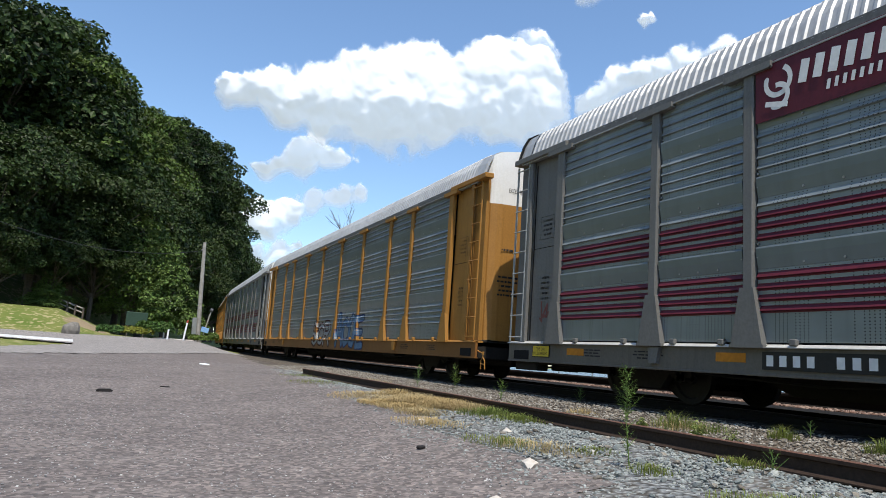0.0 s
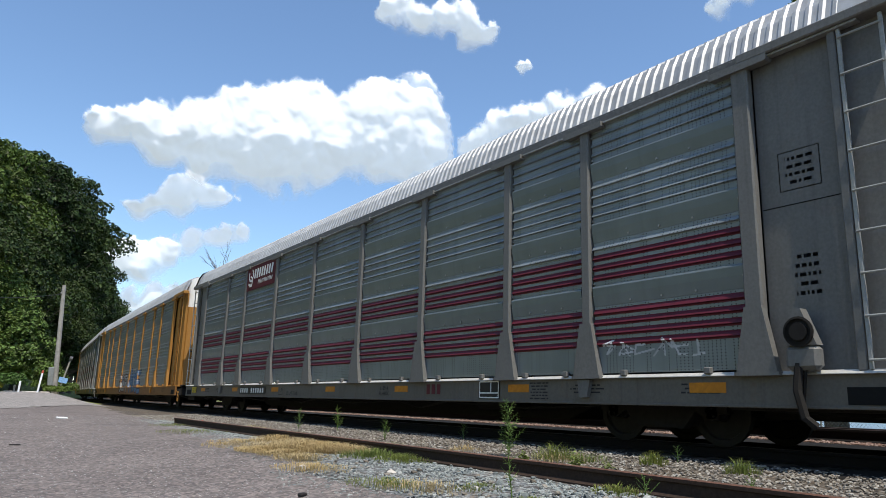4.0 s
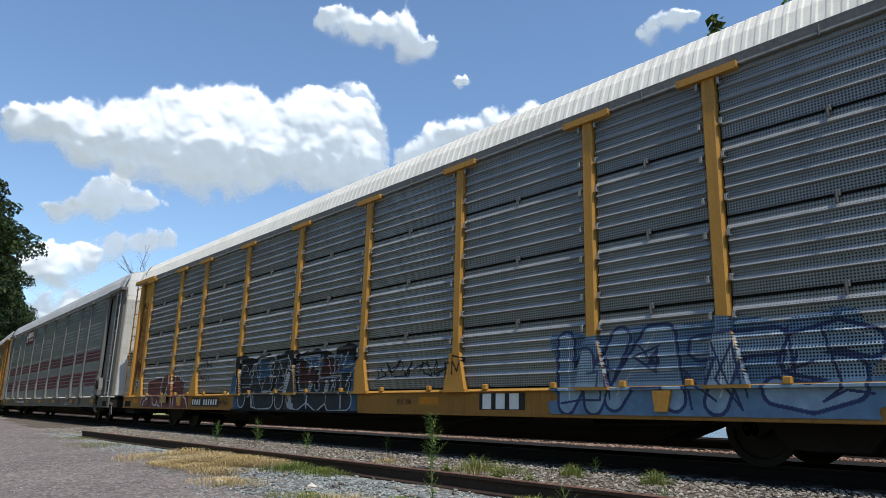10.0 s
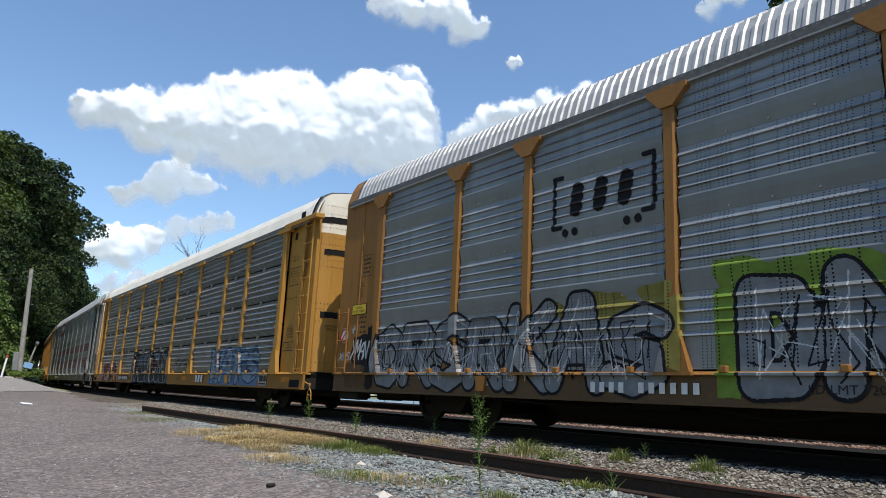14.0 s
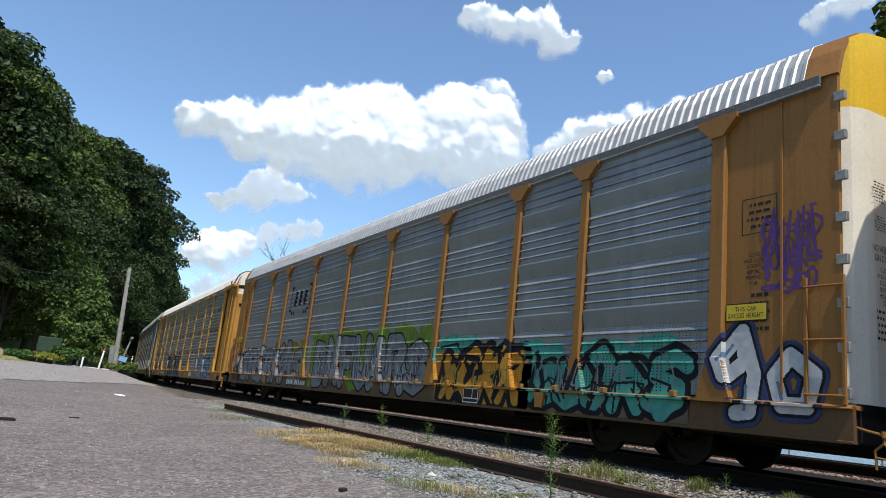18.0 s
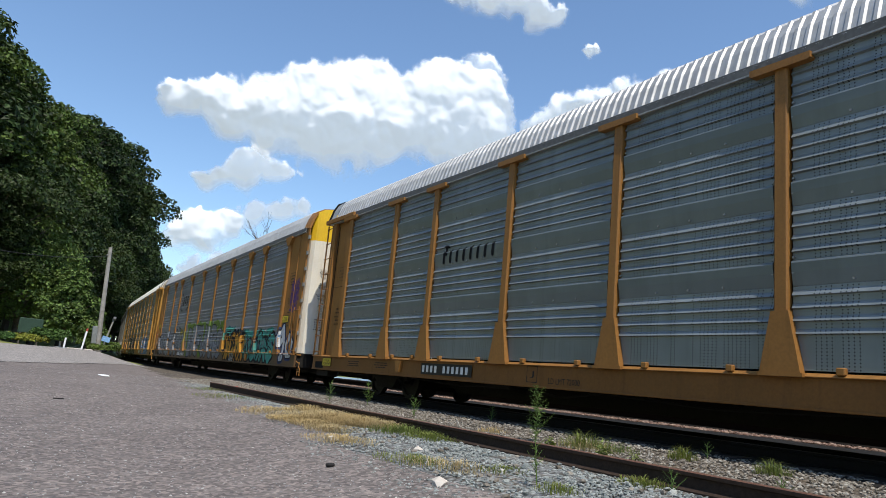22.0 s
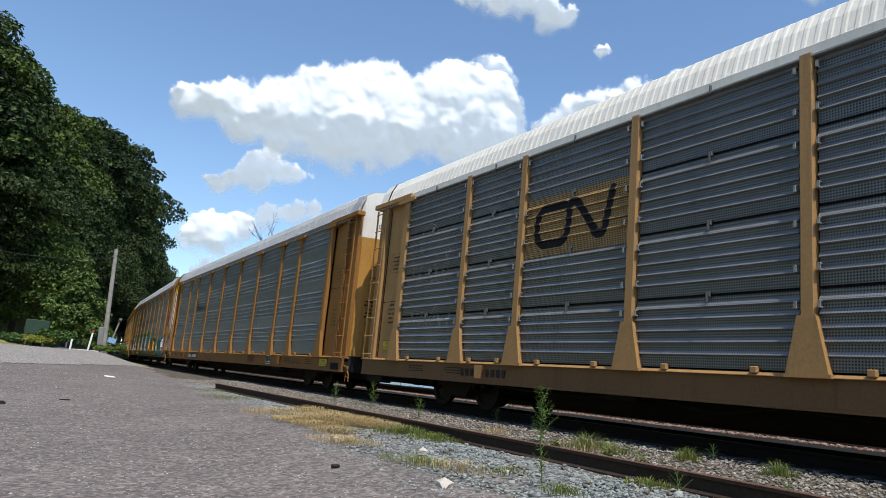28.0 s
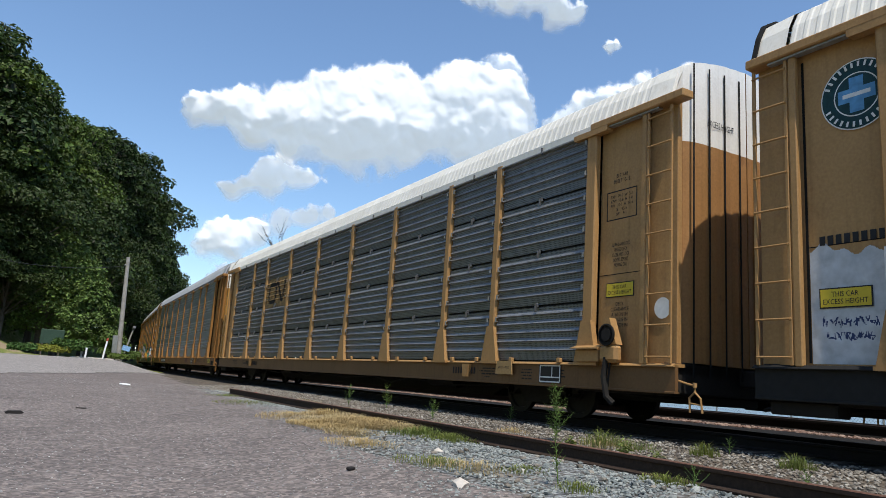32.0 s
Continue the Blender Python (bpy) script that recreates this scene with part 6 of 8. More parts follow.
def flat_mark(car, d, z, w, h, layers, label, x=-SIDE - 0.06, back=None):
    """A flat painted mark: strokes on a field w by h."""
    m = Mesh()
    mats = []
    if back:
        m.box(-0.004, 0.002, -w / 2, w / 2, -h / 2, h / 2, 0)
        mats.append(back)
    depth = 0.004
    for lines, width, mat in layers:
        if width == "disc":
            mats.append(mat) if mat not in mats else None
            depth += 0.002
            m.add([(-depth, -lines * math.cos(k * math.tau / 40), lines * math.sin(k * math.tau / 40)) for k in range(40)], [tuple(range(40))], mats.index(mat))
            continue
        if mat not in mats:
            mats.append(mat)
        s = mats.index(mat)
        depth += 0.0015
        for line in lines:
            for (a, b), (c, e) in zip(line, line[1:]):
                v = Vector((c - a, e - b))
                if v.length < 1e-6:
                    continue
                nrm = Vector((-v.y, v.x)).normalized() * width / 2
                t = v.normalized() * width * (0.3 if len(line) < 3 else 0.04)
                q = [(a - t.x + nrm.x, b - t.y + nrm.y), (c + t.x + nrm.x, e + t.y + nrm.y), (c + t.x - nrm.x, e + t.y - nrm.y), (a - t.x - nrm.x, b - t.y - nrm.y)]
                depth += 0.0003
                m.add([(-depth, -u, g) for u, g in q], [(0, 1, 2, 3)], s)
                if 2 < len(line) and width > 0.06 and abs(math.hypot(c - a, e - b)) > 0.3 * width:      # round joints
                    m.add([(-depth - 0.00015, -(a + width / 2 * math.cos(k * math.tau / 12)), b + width / 2 * math.sin(k * math.tau / 12)) for k in range(12)], [tuple(range(12))], s)
    return part("emblem", m.data("emblem", *mats, fix=False), car, pose(x, HALF - d, z), label)


def arc(cx, cy, r, a0, a1, n=18):
    return [(cx + r * math.cos(radians(a0 + (a1 - a0) * i / n)), cy + r * math.sin(radians(a0 + (a1 - a0) * i / n))) for i in range(n + 1)]


def bars(x0, x1, y0, y1, n, slant=0.0, seed=1):
    """A row of bars, one for each letter."""
    w = (x1 - x0) / n
    return [[(x0 + (i + 0.42) * w, y0), (x0 + (i + 0.42) * w + slant, y1)] for i in range(n)]


GOLD = paint("gold_panel_paint", (0.37, 0.235, 0.10), 0.7, 0.15)
TEALP = plain("dark_teal_paint", (0.010, 0.045, 0.052), 0.7)
BLUEP = plain("emblem_blue", (0.10, 0.28, 0.50), 0.5)
# maroon banner on the grey car
flat_mark(CAR_B, (6.57 + 9.4) / 2, 4.48, 2.6, 0.86, [([arc(-0.92, 0.1, 0.2, -200, 60), arc(-0.92, -0.12, 0.16, -120, 100), [(-1.1, -0.2), (-0.78, -0.28)]], 0.075, CHALK),
                                                   (bars(-0.62, 1.15, -0.02, 0.22, 8, 0.05), 0.13, CHALK), (bars(-0.2, 1.15, -0.26, -0.16, 12, 0.02), 0.05, CHALK)], "maroon banner with a white crest and lettering bars", -SIDE - 0.058, MAROON)
# marks painted over the ribs, after the line (d, z)
def on_side(d, z, lines):
    return [[(d + u, z + v) for u, v in line] for line in lines]


def letter_bars(heights, x0, x1, y0, slant):
    """A row of upright strokes of given heights, one for each letter."""
    w = (x1 - x0) / len(heights)
    return [[(x0 + (i + 0.42) * w, y0), (x0 + (i + 0.42) * w + slant * h, y0 + h)] for i, h in enumerate(heights)]


spray(CAR_D, "ribbed", 0.55, 7.0, 9.3, 2.95, 4.2, [
    (on_side(8.15, 3.62, [[(-0.8, 0.42), (-0.98, 0.42), (-0.98, -0.42), (-0.8, -0.42)], [(0.8, 0.42), (0.98, 0.42), (0.98, -0.42), (0.8, -0.42)]]), 0.07, "black"),
    (on_side(8.15, 3.62, letter_bars((0.30, 0.30, 0.30), -0.72, 0.72, -0.15, 0.15)), 0.25, "black"),
    (on_side(8.15, 3.62, [[(-0.72, -0.52), (-0.72, -0.519)], [(-0.52, -0.52), (-0.52, -0.519)], [(0.50, -0.52), (0.50, -0.519)], [(0.70, -0.52), (0.70, -0.519)]]), 0.13, "black")], "black bracketed mark")
spray(CAR_E, "ribbed", 0.75, 6.7, 9.35, 2.8, 3.6, [(on_side(8.0, 3.05, letter_bars((0.34, 0.22, 0.22, 0.22, 0.22, 0.22, 0.22, 0.22), -1.05, 1.05, 0.0, 0.25)), 0.085, "black"),
    (on_side(8.0, 3.05, [[(-0.90, 0.34), (-0.76, 0.34)], [(-0.92, 0.17), (-0.80, 0.17)]]), 0.06, "black")], "black slanted lettering strokes")
RIBBON = [[(-0.24, 0.33), (-0.75, 0.33)] + arc(-0.75, 0.08, 0.25, 90, 180, 8) + arc(-0.75, -0.1, 0.25, 180, 270, 8) + arc(-0.4, -0.1, 0.25, 270, 350, 8) + [(-0.12, 0.2)] + arc(0.0, 0.22, 0.13, 180, 40, 8) + [(0.52, -0.22)] + arc(0.63, -0.18, 0.14, 220, 350, 8) + [(0.92, 0.42)]]
spray(CAR_F, "perforated", 0.7, 6.62, 9.38, 2.80, 4.05, [(lambda d, z: (d > 6.68) & (d < 9.30) & (z > 2.85) & (z < 3.99), 0, "gold"), (on_side(8.0, 3.42, RIBBON), 0.15, "black")], "gold panel with a black ribbon mark")
# round emblem
flat_mark(CAR_G, 1.38, 4.15, 0.1, 0.1, [(0.44, "disc", CHALK), (0.425, "disc", TEALP), (0.275, "disc", CHALK), (0.26, "disc", TEALP), ([[(0, 0.17), (0, -0.17)], [(-0.17, 0), (0.17, 0)]], 0.17, BLUEP), ([[(-0.15, 0.0), (0.15, 0.0)]], 0.05, CHALK),
                                        ([[(0.35 * math.cos(a), 0.35 * math.sin(a)), (0.40 * math.cos(a), 0.40 * math.sin(a))] for a in [i * math.tau / 30 for i in range(30) if i not in (0, 14, 15, 16, 29)]], 0.028, CHALK)], "round dark teal emblem with a blue cross", -SIDE + 0.075)

flat_mark(CAR_G, 1.25, 2.42, 0.9, 0.2, [(bars(-0.4, 0.4, -0.035, 0.035, 8), 0.07, INK)], "row of black letter bars", -SIDE + 0.08)
flat_mark(CAR_C, 1.62, 1.27, 0.1, 0.1, [(0.20, "disc", INK), (0.175, "disc", CHALK), (0.15, "disc", INK), ([[(-0.09, 0.05), (-0.02, 0.06), (-0.02, 0.0), (-0.09, -0.07), (-0.01, -0.07)], [(0.06, 0.07), (0.01, -0.02), (0.10, -0.02)], [(0.07, 0.03), (0.07, -0.08)]], 0.022, CHALK)], "round black sticker with a white ring", -SIDE - 0.112)
DARKP = plain("black_plate", (0.015, 0.016, 0.017), 0.5)
for car, d, chars, face, ink, w in ((CAR_B, 7.95, 10, DARKP, CHALK, 2.38), (CAR_C, 7.35, 10, DARKP, CHALK, 1.9), (CAR_D, 8.9, 10, None, CHALK, 2.0), (CAR_E, 7.5, 10, DARKP, CHALK, 2.0), (CAR_F, 5.6, 8, None, INK, 1.7)):
    code_plate(car, HALF - d, 0.71, w, 0.24, face, ink, chars)
for car, d, ink in ((CAR_C, 19.0, CHALK), (CAR_E, 18.4, MAROON), (CAR_B, 18.48, MAROON)):
    wide = 0.28 if car is CAR_B else 0.45
    flat_mark(car, d, 0.73, 1.0, 0.26, [(bars(-wide, wide, -0.06, 0.06, 3), 0.2 * wide / 0.45, ink)], "blocky mark on the sill", -SIDE - 0.004, DARKP if ink is CHALK else None)
for car, d in ((CAR_C, 24.75), (CAR_D, 19.6), (CAR_E, 20.6), (CAR_F, 24.58), (CAR_B, 20.28)):
    flat_mark(car, d, 0.72, 0.6, 0.32, [([[(-0.27, 0.14), (0.27, 0.14), (0.27, -0.14), (-0.27, -0.14), (-0.27, 0.14)], [(0.06, 0.14), (0.06, -0.06)], [(-0.27, -0.06), (0.27, -0.06)]], 0.022, CHALK)], "black inspection panel with white lines", -SIDE - 0.011, DARKP)
for car, d, z, x in ((CAR_E, 26.0, 0.73, -SIDE - 0.012), (CAR_E, 1.1, 0.73, -SIDE - 0.012), (CAR_F, 26.15, 2.10, -SIDE + 0.08), (CAR_B, 1.3, 0.73, -SIDE - 0.012), (CAR_G, 1.15, 1.72, -SIDE + 0.07), (CAR_D, 1.0, 2.35, -SIDE - 0.012), (CAR_D, 26.0, 2.05, -SIDE - 0.012), (CAR_F, 1.25, 1.25, -SIDE + 0.08)):
    placard(car, x, HALF - d, z, 0.62, 0.24, SIGN_Y, "THIS CAR\nEXCESS HEIGHT")
for car, d in ((CAR_C, 4.2), (CAR_F, 23.28)):
    jk = part("jack_plate", Mesh().prism([(-0.24, 0.93), (0.24, 0.93), (0.27, 0.68), (-0.27, 0.68)], "x", -0.09, -0.07).data("jack_plate", GOLD), car, pose(-SIDE, HALF - d, 0))
    words(jk, "JACK HERE", 0.36, 0.06, INK, -0.095).matrix_basis = pose(-0.095, 0, 0.80)

for z, h, n in ((3.55, 0.35, 7), (3.15, 0.25, 6), (1.9, 0.5, 5)):
    s = stencil(CAR_D, -1.0, -HALF - 0.036, z, 0.28, h * 0.8, n, INK, 90, int(z * 10))
for car in (CAR_A, CAR_B, CAR_E):
    for z, h in ((3.2, 0.12), (2.3, 0.55)):
        stencil(car, -0.85, -HALF - 0.036, z, 0.6, h, 1 if h < 0.2 else 5, INK, 90, int(z * 9))
# openings and hardware on the ends
SLOT = plain("dark_opening", (0.008, 0.008, 0.008), 0.9)


def end_y(x):
    """Where the curved trailing end stands at x."""
    x = abs(x)
    if x > 1.2:
        return -float(np.interp(x, [1.2, 1.36, 1.46, 1.50], [HALF - 0.02, HALF - 0.09, HALF - 0.22, HALF - 0.42]))
    return -HALF - 0.03 * math.sin((1.2 - x) / 1.188 * math.pi / 2)


def end_gash(x0, x1, z0, z1, high, seed):
    """A dark opening with torn lips across the curved end."""
    r = random.Random(seed)
    low, up = [], []
    for i in range(25):
        q = i / 24
        x = x0 + (x1 - x0) * q
        z = z0 + (z1 - z0) * q
        low.append((x, end_y(x) - 0.009, z - high / 2 + r.uniform(-0.012, 0.012)))
        up.append((x, end_y(x) - 0.009, z + high / 2 + r.uniform(-0.012, 0.012)))
    lip = Mesh().strip([up, low])
    lip.path([(x, y - 0.004, z) for x, y, z in up], 0.006, 5, 1)
    return part("end_slot", lip.data("end_slot", SLOT, CLIP), CAR_C)


for i, (x0, x1, z0, z1, high) in enumerate(((-1.47, -0.62, 4.93, 4.98, 0.16), (-1.28, -0.32, 4.08, 4.12, 0.15), (-1.26, -0.30, 2.42, 2.45, 0.16), (0.72, 1.36, 4.96, 4.93, 0.14), (0.30, 1.22, 4.12, 4.08, 0.14), (0.28, 1.2, 2.45, 2.42, 0.14))):
    end_gash(x0, x1, z0, z1, high, i)
rivet = Mesh()
for z in (5.35, 5.13, 4.75, 4.48, 4.30, 3.88, 3.70, 2.72, 2.58, 2.26, 1.2):
    for i in range(34):
        x = -1.44 + i * 0.087
        if z < roof_z(x) - 0.12 and abs(x) > 0.04:
            rivet.tube((x, end_y(x), z), (x, end_y(x) - 0.011, z), 0.013, 5, 0, 0.008)
for x in (-0.09, 0.09):
    for i in range(42):
        rivet.tube((x, end_y(x), 1.1 + i * 0.108), (x, end_y(x) - 0.011, 1.1 + i * 0.108), 0.013, 5, 0, 0.008)
part("rivets", rivet.data("rivets", CLIP), CAR_C, None, "rows of small rivets")["kind"] = "stuff"
for x in (-0.34, 0.30):
    grip = Mesh().path([(x - 0.24, end_y(x) - 0.01, 5.34), (x - 0.22, end_y(x) - 0.035, 5.16), (x + 0.14, end_y(x) - 0.035, 5.06), (x + 0.20, end_y(x) - 0.035, 5.26), (x + 0.24, end_y(x) - 0.01, 5.32), (x - 0.24, end_y(x) - 0.012, 5.36)], 0.012, 6)
    part("grab_loop", grip.data("grab_loop", CLIP), CAR_C)
part("lock_slot", Mesh().box(-0.035, 0.035, -0.012, 0.0, -0.24, 0.24).box(-0.06, 0.06, -0.02, 0.0, 0.24, 0.27).box(-0.06, 0.06, -0.02, 0.0, -0.27, -0.24).data("lock_slot", SLOT), CAR_C, pose(0.05, -HALF - 0.032, 3.52))
part("lock_slot", Mesh().box(-0.03, 0.03, -0.012, 0.0, -0.22, 0.22).box(-0.05, 0.05, -0.03, 0.0, -0.42, -0.26, 0, 0.01).data("lock_slot", SLOT), CAR_C, pose(0.05, -HALF - 0.032, 2.12))
hood = [(x, z) for x, z in ROOF if x < -1.0]
gap = Mesh().strip([[(x * 1.016, y, 4.6 + (z - 4.6) * 1.016) for x, z in hood] for y in (-HALF + 0.11, -HALF + 0.2 + 0.06)])
part("hood_gap", gap.data("hood_gap", SLOT), CAR_C, None, "dark gap behind the hood's edge")
part("hood_gap", Mesh().box(-1.655, -1.64, -HALF + 0.62, -HALF + 0.86, 5.03, 5.22).data("hood_gap", SLOT), CAR_C)
part("roof_flap", Mesh().prism([(-0.3, -0.02), (0.22, 0.1), (0.22, 0.12), (-0.3, 0.0)], "y", -0.2, 0.14).box(-0.04, 0.04, -0.03, 0.03, -0.28, 0.0).data("roof_flap", EDGE), CAR_C, pose(0.35, -HALF + 0.14, 5.93), "bent dark roof flap")
rimline = [(x * 1.004, -HALF + 0.08, 4.6 + (z - 4.6) * 1.004) for x, z in ROOF + [(-x, z) for x, z in reversed(ROOF[:-1])]]
part("roof_rim", Mesh().path(rimline, 0.016, 5).data("roof_rim", EDGE), CAR_C, None, "dark worn edge of the hood")
a_sign = part("height_warning", Mesh().box(-0.002, 0, -0.02, 0.02, -0.01, 0.01).data("plate", CHALK), CAR_C, pose(0.46, -HALF - 0.032, 4.80, 0, 0, 90))
words(a_sign, "EXCESS HEIGHT", 0.72, 0.12, INK, -0.006)
for car in (CAR_A, CAR_B, CAR_D, CAR_E):
    bar = cached("lock_bar", lambda: Mesh().tube((0, 0, 0.9), (0, 0, 4.9), 0.014, 8).box(-0.04, 0.04, -0.03, 0.02, 2.25, 2.4, 0, 0.01).data("lock_bar", CLIP))
    for x in (-0.12, 0.12):
        part("lock_bar", bar, car, pose(x, -HALF - 0.06, 0))
for i in range(8):
    hinge = cached("hinge", lambda: Mesh().box(-0.03, 0.03, -0.07, 0.07, -0.06, 0.06, 0, 0.006).data("hinge", EDGECLIP))
    part("hinge", hinge, CAR_D, pose(-SIDE + 0.02, -HALF + 0.09, 1.05 + i * 0.52))
# dark grooves between the folding leaves of the ribbed ends
for car in (CAR_F, CAR_G):
    for i in range(8):
        gr = cached("groove", lambda: Mesh().box(-0.015, 0.015, -0.008, 0.0, 0.75, 5.62).data("groove", SLOT))
        part("groove", gr, car, pose(-1.26 + i * 0.36, -HALF - 0.034, 0))
# brake wheel and chain housing on the end zones
def brake_housing(mat):
    m = Mesh().box(-0.18, -0.02, -0.2, 0.2, 0.92, 1.2, 0, 0.05).prism([(-0.18, 1.2), (0.18, 1.2), (0.1, 1.62), (-0.02, 1.62)], "x", -0.16, -0.02)
    m.path([(-0.14, 0.05, 1.0), (-0.16, 0.08, 0.7), (-0.15, 0.02, 0.4), (-0.1, -0.08, 0.3)], 0.05, 7, 1)
    m.lathe([(0.0, -0.02), (0.10, -0.02), (0.11, 0.01), (0.17, 0.015), (0.175, -0.015), (0.15, -0.02)], (-0.19, 0, 1.35), "x", 18, 1)
    return m.tube((-0.1, 0, 0.95), (-0.1, 0.05, 0.55), 0.018, 6, 1).data("brake_housing", mat, GRIME)
for car, mat in ((CAR_F, TAN), (CAR_B, GREYP)):
    part("brake_housing", brake_housing(mat), car, pose(-SIDE, -POSTS[9] - 0.6, 0))
# a folded step beside the last post, letter bars and small print on the sill of the tan car
part("step_box", Mesh().box(-0.16, -0.02, -0.26, 0.26, 0.93, 1.12, 0, 0.012).prism([(-0.24, 1.13), (-0.24, 1.15), (-0.02, 1.22), (-0.02, 1.20)], "y", -0.32, 0.32).data("step_box", TAN), CAR_F, pose(-SIDE, -POSTS[9] - 0.12, 0))
flat_mark(CAR_F, 21.75, 0.73, 1.0, 0.2, [(bars(-0.46, 0.46, -0.05, 0.05, 9), 0.055, INK)], "row of black letter bars on the sill", -SIDE - 0.006)
flat_mark(CAR_F, 27.05, 1.75, 0.3, 0.3, [(0.16, "disc", CHALK)], "worn round white sticker", -SIDE + 0.075)
for dd, ww in ((23.9, 0.42), (22.6, 0.3)):
    stencil(CAR_F, -SIDE - 0.006, HALF - dd, 0.70, ww, 0.22, 4, INK, 0, int(dd * 10))


def lettered(car, text, d, z, w, h, mat, x=-SIDE - 0.006, end=None):
    """Readable stencilled words on a side, or on the trailing end at a distance `end` from the middle."""
    ob = words(car, text, w, h, mat, x)
    ob.matrix_basis = pose(x, HALF - d, z) if end is None else pose(end, -HALF - 0.004 - 0.03 * math.sin((min(0.0, end + w * 0.4) + 1.2) / 1.188 * math.pi / 2), z, 0, 0, 90)
    return ob


for car in (CAR_A, CAR_B, CAR_E, CAR_F):
    lettered(car, "EXCESS HEIGHT", 0, 4.72, 0.62, 0.11, INK, 0, -0.62)
lettered(CAR_B, "L-89-4\nRLH80C", 16.47, 0.70, 0.46, 0.20, INK)
lettered(CAR_E, "SPECIAL NO. 24\nBRAKE BEAM REQUIRED", 23.54, 0.72, 0.95, 0.18, INK)
for car in (CAR_B, CAR_E):
    lettered(car, "LD LMT 72000", 11.2, 0.63, 0.78, 0.10, INK)
    lettered(car, "J", 10.37, 0.72, 0.1, 0.12, INK)
    flat_mark(car, 10.37, 0.73, 0.3, 0.3, [([[(-0.14, 0.14), (0.14, 0.14), (0.14, -0.14), (-0.14, -0.14), (-0.14, 0.14)]], 0.012, INK)], "thin black square painted on the sill", -SIDE - 0.004)
stencil(CAR_B, -SIDE - 0.004, HALF - 21.6, 0.70, 0.5, 0.30, 6, INK, 0, 77)
part("rivets", rivet.data("rivets", CLIP), CAR_B, None, "rows of small rivets")["kind"] = "stuff"
lettered(CAR_D, "NO WELDING\nON DOORS", 0, 2.78, 0.5, 0.2, INK, 0, -0.9)
lettered(CAR_D, "CLOSE\nAND LOCK\nDOORS\nBEFORE\nMOVING\nCAR", 0, 2.38, 0.34, 0.46, INK, 0, -0.9)
lettered(CAR_C, "CLOSE AND LOCK DOORS\nBEFORE MOVING CAR", 0, 2.1, 0.80, 0.15, INK, 0, -0.74)
lettered(CAR_D, "CLOSE\nAND LOCK\nDOORS\nBEFORE\nMOVING\nCAR", 0.98, 2.78, 0.3, 0.44, INK)
lettered(CAR_D, "CLOSE\nAND LOCK\nDOORS\nBEFORE\nMOVING\nCAR", 26.1, 2.62, 0.3, 0.44, INK)
for car, d, zs, words_of in ((CAR_C, 26.1, (4.02, 3.52, 2.02, 1.62), ("BLT. 1-86\nRBLT. 12-07", "EXH  19-0  W  5-1\nEEW  10-8  H  5-8\nEW    9-10  R  10-7\nIL    68-6\nIW    9-1", "DECK\nCLEARANCE\nA 62 3/8 MIN.\nB 61 7/8 MIN.\nC 60 7/8 MIN.", "THIS CAR\nEXCESS HEIGHT")),
                             (CAR_F, 26.15, (3.98, 3.52, 2.68, 1.70), ("BLT 9-98\nREBLT 10-18", "EXH  19-0  W  5-1\nEEW  10-8  H  5-8\nEW   10-1  H  10-6\nIL    93-6\nIW    9-1", "LOWER AND LOCK\nHINGED DECK\nCLOSE AND LOCK\nDOORS BEFORE\nMOVING CAR", "DECK\nCLEARANCE\nA. 60-3/8 IN\nB. 61-7/8 IN\nC. 64-7/8 IN"))):
    for z, text, w, h in zip(zs, words_of, (0.36, 0.50, 0.40, 0.40), (0.16, 0.36, 0.36 if car is CAR_C else 0.40, 0.12 if car is CAR_C else 0.40)):
        lettered(car, text, d, z, w, h, INK, -SIDE + 0.081)
    for z, h in ((zs[1], 0.50),) + (((zs[3], 0.24),) if car is CAR_C else ()):
        box = Mesh()
        for a, b, c, e in ((-0.34, 0.34, h / 2 - 0.018, h / 2), (-0.34, 0.34, -h / 2, -h / 2 + 0.018), (-0.34, -0.322, -h / 2, h / 2), (0.322, 0.34, -h / 2, h / 2)):
            box.box(-0.002, 0.0, a, b, c, e)
        part("stencil_frame", box.data("stencil_frame", INK, fix=False), car, pose(-SIDE + 0.083, HALF - d, z))
part("latch_hole", Mesh().box(-0.003, 0.0, -0.09, 0.09, -0.10, 0.10).data("latch_hole", DARK), CAR_C, pose(-SIDE + 0.084, HALF - 26.0, 4.66))
lettered(CAR_D, "LD LMT 72000", 11.6, 0.73, 0.95, 0.1, INK, -SIDE - 0.018)
lettered(CAR_C, "PLN 10W", 16.5, 0.72, 0.42, 0.1, INK)
# round prohibition sign on the leading end of the blue-grey car
sg = part("warning_sign", Mesh().lathe([(0.0, 0.0), (0.17, 0.0), (0.17, 0.004), (0.0, 0.004)], (0, 0, 0), "x", 28).data("warning_sign", CHALK), CAR_D, pose(-SIDE - 0.012, HALF - 0.4, 1.78), "round white sign with a red ring")
part("ring", Mesh().path([(-0.006, 0.14 * math.cos(i * math.tau / 24), 0.14 * math.sin(i * math.tau / 24)) for i in range(25)], 0.014, 5).tube((-0.006, -0.1, 0.1), (-0.006, 0.1, -0.1), 0.012, 5).data("ring", plain("sign_red", (0.5, 0.03, 0.03), 0.5)), sg)

